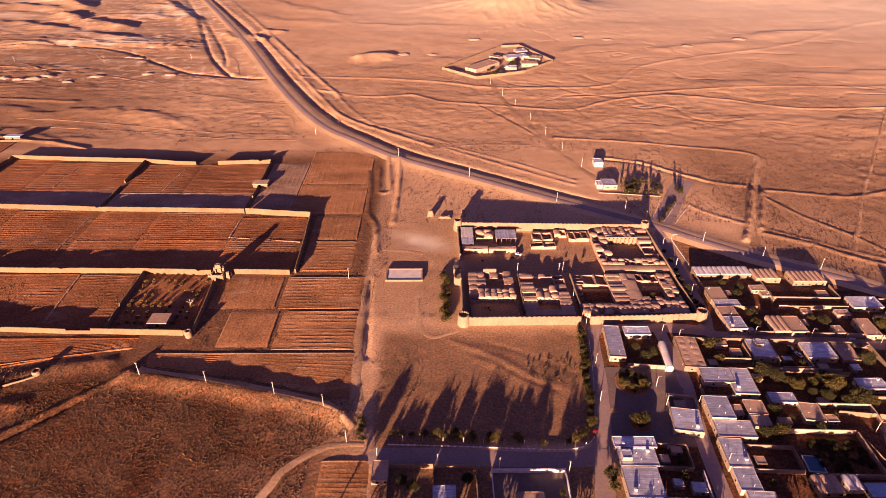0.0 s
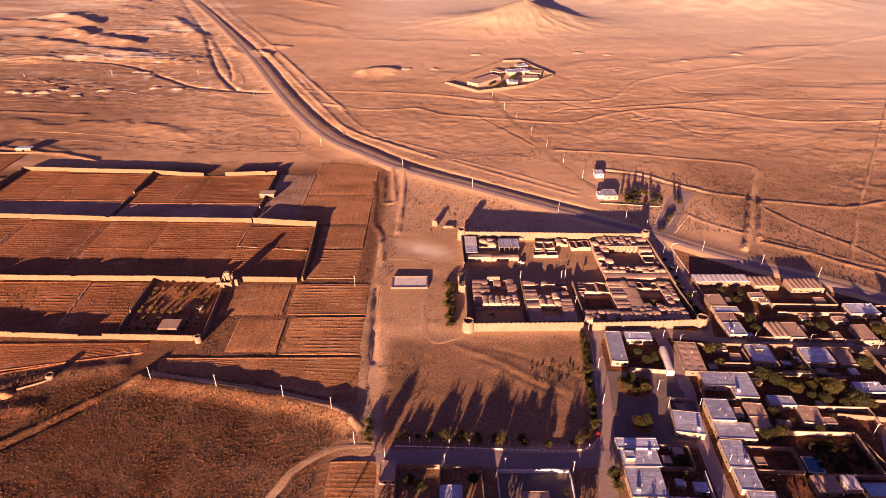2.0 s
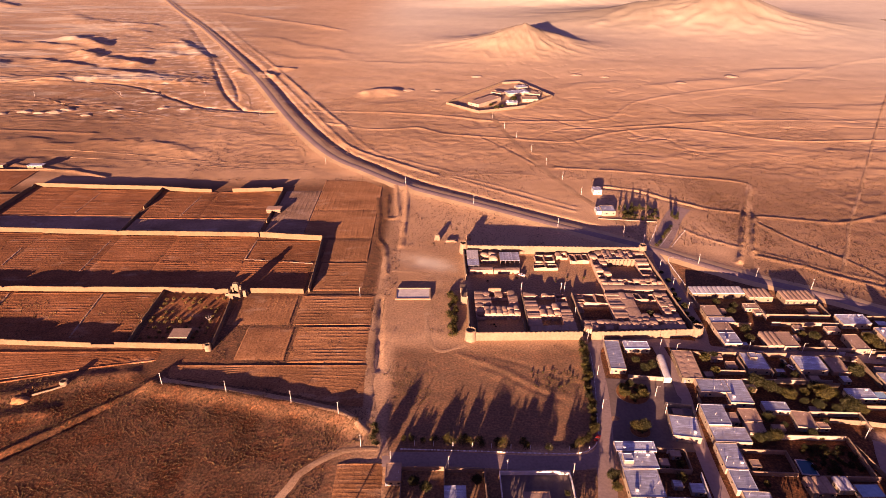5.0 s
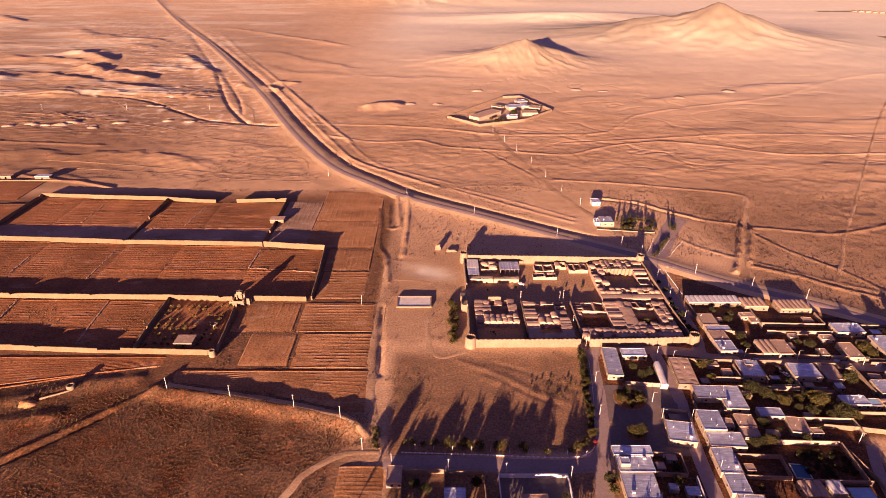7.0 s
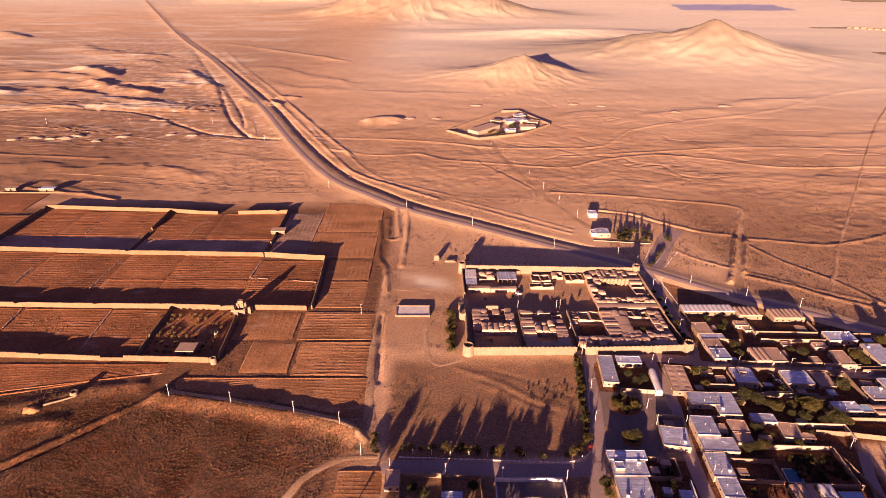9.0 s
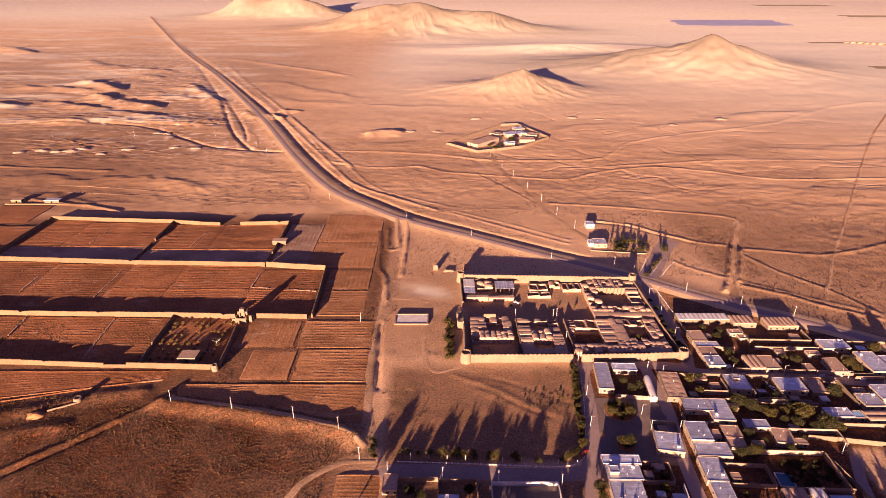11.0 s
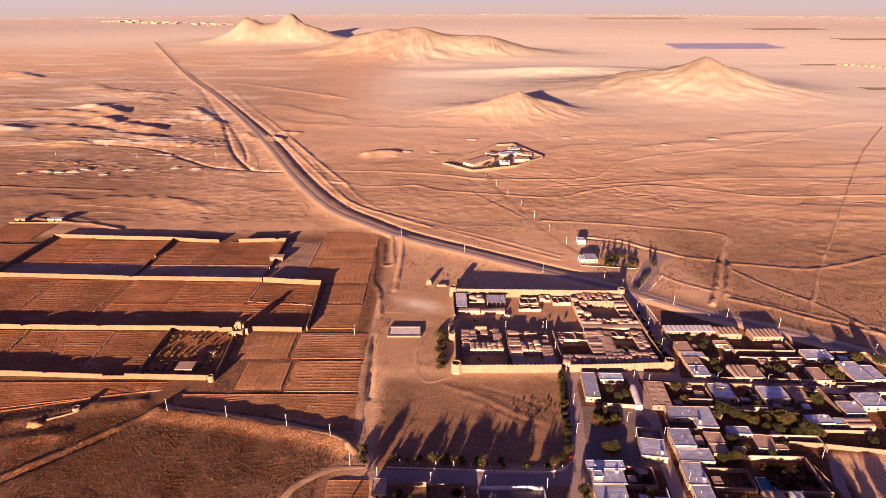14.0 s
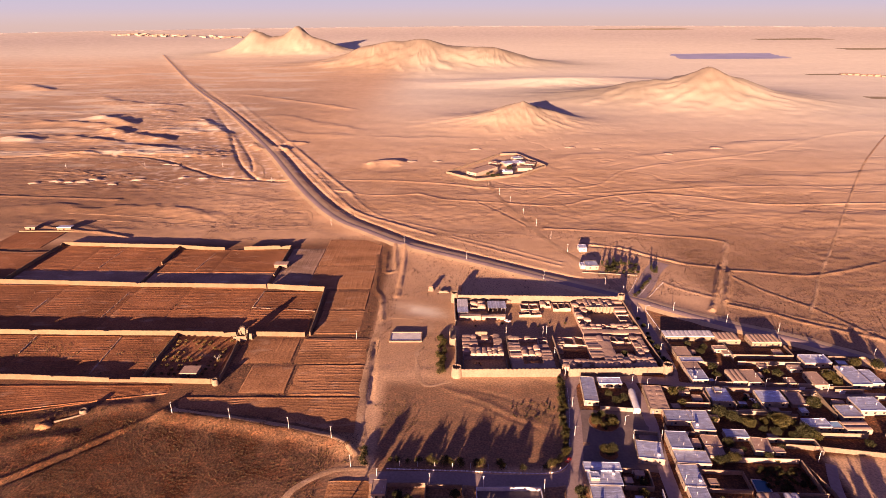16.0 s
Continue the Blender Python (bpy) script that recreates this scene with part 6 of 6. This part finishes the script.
for x, y in ((-47, -66), (-46, -70), (-47.5, -73), (-45.5, -76)):
    plant(BUSHES[0], x, y, 1.5, "bush", "bush at the end of a dirt lane", "bush", "lane bushes")
# unseen tall trees added beyond the view to shade the open lot and yards
belt = random.Random(12)
for x, y, s in ((-41, -121, 1.3), (-33, -120, 1.6), (-19, -121, 1.3), (-11, -122, 1.7), (4, -123, 1.5), (11, -121, 1.7), (22, -122, 1.3), (37, -122, 1.2), (66, -117, 1.2), (74, -119, 1.3), (83, -118, 1.2), (92, -117, 1.1), (118, -119, 1.3), (124, -117, 1.2), (131, -119, 1.4), (138, -117, 1.2), (145, -119, 1.4), (152, -118, 1.3), (158, -117, 1.3), (165, -119, 1.4), (171, -117, 1.2), (178, -118, 1.3), (186, -119, 1.2)):
    plant(TREES[belt.randrange(4)], x, y, s, "tree", "unseen tall leafy tree added to cast shade", "tree", "tree row")
TALL = [tree_parts(31, 9.0, 2.4, 2.6, 80, LEAF, 0.46, 0.45), tree_parts(32, 9.0, 2.2, 2.8, 70, LEAF, 0.46, 0.45)]
for k in range(8):
    x = -56 + 12 * k
    if not (-5.5 < x < 1.5 or 20.5 < x < 25):
        plant(TALL[k % 2], x + belt.uniform(-0.6, 0.6), -119.5 + belt.uniform(-1, 1), belt.uniform(0.9, 1.22), "tree", "unseen tall thin tree added to shade the lot", "tree", "windbreak")


def scatter(name, spots, low, high, mat, label, category, seed):
    """Low dry clumps, too many to count, as one sheet of small lumps."""
    r = np.random.RandomState(seed)
    spots = np.array(spots)
    n = len(spots)
    x, y, z = land(spots[:, 0], spots[:, 1])
    size = r.uniform(low, high, n) ** 1.0
    base = np.array([(1, 0, 0.1), (0.31, 0.95, 0.2), (-0.8, 0.59, 0.1), (-0.8, -0.59, 0.2), (0.31, -0.95, 0.1), (0.25, 0.1, 0.9), (-0.3, -0.1, 0.75)])
    co = base[None] * size[:, None, None] * r.uniform(0.6, 1.25, (n, 7, 3))
    co += np.stack([x, y, z], -1)[:, None]
    tri = np.array([(0, 1, 5), (1, 2, 5), (2, 6, 5), (2, 3, 6), (3, 4, 6), (4, 5, 6), (4, 0, 5)])
    faces = (tri[None] + 7 * np.arange(n)[:, None, None]).reshape(-1, 3)
    me = mesh_of(name, co.reshape(-1, 3).tolist(), faces.tolist(), mat)
    return solid(name, me, label, category, kind="stuff")


def sown(count, x0, y0, x1, y1, seed, keep=lambda x, y: x == x):
    r = np.random.RandomState(seed)
    x, y = r.uniform(x0, x1, count), r.uniform(y0, y1, count)
    ok = keep(x, y)
    return np.stack([x[ok], y[ok]], -1)


def clear(x, y, off=4.0):
    return along(ROAD, x, y)[0] > off + 4


patchy = lambda x, y: fbm(x / 14, y / 14, 3, 5) > -0.15
scatter("dry_scrub", np.concatenate([
    sown(36000, -300, -135, -48, -30, 3, lambda x, y: (y < -42 - 0.16 * (x + 60) - 9) & (fbm(x / 14, y / 14, 3, 5) > -0.75) & ~((x > -66) & (y < -80)) & (along(CURVE, x, y)[0] > 2.2)),
    sown(260, -40, -75, 58, -4, 4, patchy)]), 0.11, 0.34, SCRUB, "low dry scrub scattered over bare soil", "scrub", 5)
scatter("dry_scrub", sown(5200, -300, -135, -48, -30, 43, lambda x, y: (y < -42 - 0.16 * (x + 60) - 9) & (fbm(x / 20, y / 12, 3, 45) > -0.1) & ~((x > -66) & (y < -80)) & (along(CURVE, x, y)[0] > 2.4)), 0.22, 0.5, TUSSOCK, "taller olive-brown tussocks standing in dry scrub", "scrub", 44)
scatter("dry_scrub", np.concatenate([
    sown(34000, -250, 235, 420, 520, 6, lambda x, y: clear(x, y) & (fbm(x / 70, y / 25, 3, 15) > -0.3)), sown(9000, -620, 270, -170, 640, 16, clear), sown(11000, 200, 40, 440, 240, 7, clear), sown(3500, 120, 110, 230, 240, 27, clear), sown(2500, -40, 110, 60, 260, 8, clear)]), 0.2, 0.5, SCRUB, "low dry scrub dotted over the plain", "scrub", 9)
scatter("weeds", np.concatenate([sown(1600, -187, -2, -147, 45, 12), sown(6500, -320, -2, -192, 46, 13, patchy), sown(8000, -370, 55, -104, 124, 14, patchy), sown(4500, -370, 135, -152, 208, 17, patchy), sown(4000, -140, -50, -54, 44, 18, patchy), sown(3000, -118, 48, -66, 230, 20, patchy), sown(1500, -64, 45, -44, 215, 19)]), 0.14, 0.42, SCRUB, "dry weeds over old field plots", "weeds", 15)
scatter("weeds", sown(1500, -330, 2, -192, 44, 36, patchy), 0.15, 0.55, WEED, "yellow weeds over a fallow walled plot", "weeds", 37)
scatter("weeds", np.concatenate([sown(2200, -50, -62, -14, -10, 31, lambda x, y: ((x + 34) / 14) ** 2 + ((y + 36) / 20) ** 2 < 0.6 + 0.7 * fbm(x / 7, y / 7, 3, 5)), sown(2200, 20, -54, 60, -16, 32, lambda x, y: ((x - 46) / 16) ** 2 + ((y + 34) / 10) ** 2 < 0.6 + 0.7 * fbm(x / 7, y / 7, 3, 6)), sown(700, -66, -20, -50, 60, 33, patchy), sown(600, -24, 5, -6, 70, 34, patchy)]), 0.09, 0.28, WEED, "yellow weeds on trodden ground", "weeds", 35)


# ---- cars ----
def car(x, y, rot, paint, label):
    t = thing("car", pose(x, y, 0.14, rz=rot), label, "car", "parked cars")
    v, f = [], []
    prof = [(-2.1, 0.35), (-2.15, 0.8), (-1.4, 0.92), (1.1, 0.92), (2.05, 0.75), (2.1, 0.35)]
    for s in (-0.82, 0.82):
        v += [(a, s, b) for a, b in prof]
    n = len(prof)
    f += [tuple(range(n)), tuple(range(2 * n - 1, n - 1, -1))] + [(k, k + n, (k + 1) % n + n, (k + 1) % n) for k in range(n)]
    part("body", mesh_of("car_body", v, f, paint), t)
    cv, cf = [], []
    box(cv, cf, -1.5, -0.74, 0.9, 0.9, 0.74, 1.42, 0.0)
    cv[4:] = [(-1.1, -0.6, 1.42), (0.3, -0.6, 1.42), (0.3, 0.6, 1.42), (-1.1, 0.6, 1.42)]
    part("cabin_glass", mesh_of("cabin_glass", cv, cf, GLASS), t)
    part("roof", box_mesh("car_roof", paint, (-1.12, -0.6, 1.42, 0.32, 0.6, 1.48, 0.03)), t)
    wv, wf = [], []
    tube(wv, wf, 0, 0, -0.1, 0.1, 0.32, 0.32, 12)
    wm = mesh_of("wheel", wv, wf, TYRE)
    for a in (-1.3, 1.3):
        for s in (-0.78, 0.78):
            part("wheel", wm, t, pose(a, s, 0.32, rx=90 if s > 0 else -90))


car(38, 69.5, -28, CAR_WHITE, "small white car parked in the fort's yard")
car(166.5, -20, 100, CAR_DARK, "dark car parked in a paved court")
car(168, -25, 112, CAR_WHITE, "white car parked in a paved court")
car(55, -73.5, 55, CAR_RED, "small red car at the bend of a street")
car(111.5, -10.5, 5, CAR_DARK, "dark car parked behind a house")
# far settlements and plots
crop = rough_surface("far_crops", (0.2, 0.17, 0.09), (0.3, 0.25, 0.15), 0.05, 0.01)
slate = rough_surface("solar_panels", (0.26, 0.26, 0.36), (0.38, 0.37, 0.48), 0.02, 0.004, 0.4)
patch("solar_field", 1000, 2430, 1480, 2760, slate, "distant blue-grey field of panels", "solar field", skew=60)
patch("far_field", 1170, 1735, 1290, 1775, crop, "distant dark strip of crops", "field", 6)
patch("far_field", 1010, 1170, 1120, 1215, crop, "distant dark strip of crops", "field", 6)
patch("far_field", 2050, 2950, 2500, 3100, crop, "distant dark strip of crops", "field", 6)
patch("far_field", 1500, 6200, 2500, 6600, crop, "distant dark strip of crops", "field", 6)
patch("far_field", 2100, 4000, 2600, 4200, crop, "distant dark strip of crops", "field", 6)
far = thing("far_village", Matrix.Translation([float(c) for c in land(np.array(-2390.0), np.array(5200.0))]), "distant pale village on the plain", "village")
far_r = random.Random(4)
for k in range(90):
    u = far_r.random()
    fx, fy = -3080 + 1380 * u + far_r.uniform(-60, 60), 5760 - 920 * u + far_r.uniform(-160, 160)
    p = Vector([float(c) for c in land(np.array(fx), np.array(fy))]) - far.matrix_world.translation
    s, hh = far_r.uniform(7, 16), far_r.uniform(3, 7)
    part("house_block", box_mesh("far_block", BRICK if k % 3 else CREAM, (-s, -s * 0.6, -3, s, s * 0.6, hh)), far, Matrix.Translation(p))
far2 = thing("far_farm", Matrix.Translation([float(c) for c in land(np.array(1310.0), np.array(1700.0))]), "distant pale farm sheds on the plain", "farm")
for k in range(8):
    p = Vector([float(c) for c in land(np.array(1285.0 + 14 * k), np.array(1745.0 - 12 * k))]) - far2.matrix_world.translation
    part("farm_shed", box_mesh("farm_shed", BRICK, (-9, -5, -1, 9, 5, 3.5 + k % 3)), far2, Matrix.Translation(p))


# ---- kerb of painted stones round the lot ----
KERB = smooth_line([(-34, -79.2), (0, -80.6), (28, -82.0), (43, -82.2), (51, -79.5), (55.5, -73), (58, -60), (61, -44), (63.5, -28), (65.5, -12)], 1.25)
kerb = thing("kerb", pose(KERB[0][0], KERB[0][1], 0), "low street kerb of stones painted white and grey", "kerb")
stones = [box_mesh("kerb_stone", m_, (-0.58, -0.16, -0.1, 0.58, 0.16, 0.42, 0.03)) for m_ in (KERB_WHITE, CONCRETE)]
for k in range(len(KERB) - 1):
    (ax, ay), (bx, by) = KERB[k], KERB[k + 1]
    part("kerb_stone", stones[k % 2], kerb, pose((ax + bx) / 2 - KERB[0][0], (ay + by) / 2 - KERB[0][1], 0.05, rz=math.degrees(math.atan2(by - ay, bx - ax))))
# fence posts along the kerb
post_mesh = box_mesh("fence_post", WHITE, (-0.11, -0.11, -0.2, 0.11, 0.11, 3.0, 0.01))
for k in range(10):
    solid("fence_post", post_mesh, "short white post standing behind the kerb", "post", "kerb posts", m=pose(-28 + 8.6 * k, -77.0 - 0.45 * k, 0))


# ---- pale spoil heaps on the terraces ----
def heap(x, y, r, h, seed, mat=SPOIL):
    v, f, n, m = [], [], 14, 5
    for i in range(m):
        for k in range(n):
            a = 2 * math.pi * k / n
            q = 1 - i / m
            j = 1 + 0.35 * noise.noise((math.cos(a) * 1.4 + seed, math.sin(a) * 1.4, i * 0.3))
            v.append((r * q * j * math.cos(a) * 1.5, r * q * j * math.sin(a), h * (1 - q * q) * j - 0.3))
    v.append((0, 0, h * 0.8))
    for i in range(m - 1):
        for k in range(n):
            f.append((i * n + k, i * n + (k + 1) % n, (i + 1) * n + (k + 1) % n, (i + 1) * n + k))
    f += [((m - 1) * n + k, (m - 1) * n + (k + 1) % n, len(v) - 1) for k in range(n)]
    solid("dirt_mound", mesh_of("dirt_mound", v, f, mat, True), "pale mound of dug earth on the plain", "mound", "dug mounds", m=pose(x, y, ground_z(x, y)))


for k, (x, y, r, h) in enumerate(((-544, 449, 6, 1.6), (-521, 457, 7, 1.8), (-500, 452, 5, 1.4), (-482, 455, 8, 2.0), (-474, 464, 7, 2.0), (-440, 443, 5, 1.4), (-415, 463, 6, 1.5), (-360, 474, 6, 1.6), (-413, 549, 6, 1.5), (-400, 545, 5, 1.4), (-388, 540, 5, 1.2),
                                  (-60, 560, 7, 1.6), (-20, 560, 6, 1.4), (40, 640, 7, 1.5), (190, 650, 7, 1.6), (230, 640, 6, 1.4), (420, 640, 8, 2.0), (330, 600, 7, 1.5), (-330, 470, 5, 1.3))):
    heap(x, y, r, h, k * 1.7)
heap(-222, -47, 3.5, 1.6, 3.3, EAST_SOIL)
earth_wall([(-218, -44), (-210, -40), (-205, -37)], 1.2, 0.8, "broken stub of a mud wall", "wall_stub", seed=91)
ring_tower(-206.5, -35.5, 2.3, 1.9, 2.6, "small open ring of ruined mud wall", 0, "mud_ring")


low_stone = box_mesh("kerb_stone", BRICK, (-0.58, -0.12, -0.1, 0.58, 0.12, 0.12, 0.02))


def ring_bed(x, y, r, label):
    """A round planted bed with a kerb of stones and dark soil."""
    t = thing("flower_bed", pose(x, y, 0.1), label, "bed", "round beds")
    n = int(2 * math.pi * r / 1.2)
    for k in range(n):
        a = 2 * math.pi * k / n
        part("kerb_stone", low_stone, t, pose(r * math.cos(a), r * math.sin(a), 0, rz=math.degrees(a) + 90))
    v, f = [], []
    tube(v, f, 0, 0, -0.1, 0.06, r - 0.1, r - 0.1, 28)
    part("soil", mesh_of("bed_soil", v, f, SOIL), t)


ring_bed(79.5, -43.5, 8.0, "round planted bed in the village square")
ring_bed(76, -68.5, 4.6, "small round planted bed in the square")
for k in range(90):
    plant(BUSHES[rng.randrange(2)], 143 + 22 * rng.random(), -95 + 17 * rng.random(), rng.uniform(0.5, 1.0), "bush", "low dark garden shrub behind a yard wall", "bush", "garden shrubs")
for k in range(18):
    a = rng.uniform(0, 6.28)
    q = rng.uniform(2, 7)
    plant(BUSHES[rng.randrange(2)], 79.5 + q * math.cos(a), -43.5 + q * math.sin(a), rng.uniform(0.6, 1.2), "bush", "low shrub in a round bed", "bush", "bed shrubs")

# ---- the walled orchard ----
for i in range(9):
    for j in range(9):
        if rng.random() < 0.75:
            plant(FRUIT[rng.randrange(3)], -184.5 + 4.3 * i + rng.uniform(-0.7, 0.7), 2 + 5 * j + rng.uniform(-0.9, 0.9), rng.uniform(0.6, 1.05), "fruit_bush", "small dry fruit bush in a walled orchard", "bush", "orchard bushes")
dead = thing("dead_tree", pose(-151, 18, 0.1), "leafless pale tree with bare branches", "tree")
dv, df = [], []
tube(dv, df, 0, 0, -0.3, 2.2, 0.22, 0.14, 7)
part("trunk", mesh_of("dead_trunk", dv, df, CONCRETE), dead)
for k in range(7):
    bv, bf = [], []
    tube(bv, bf, 0, 0, 0, rng.uniform(1.6, 3.0), 0.1, 0.03, 5)
    part("branch", mesh_of("branch", bv, bf, CONCRETE), dead, pose(0, 0, rng.uniform(1.3, 2.1), rng.uniform(30, 70), 0, k * 51))
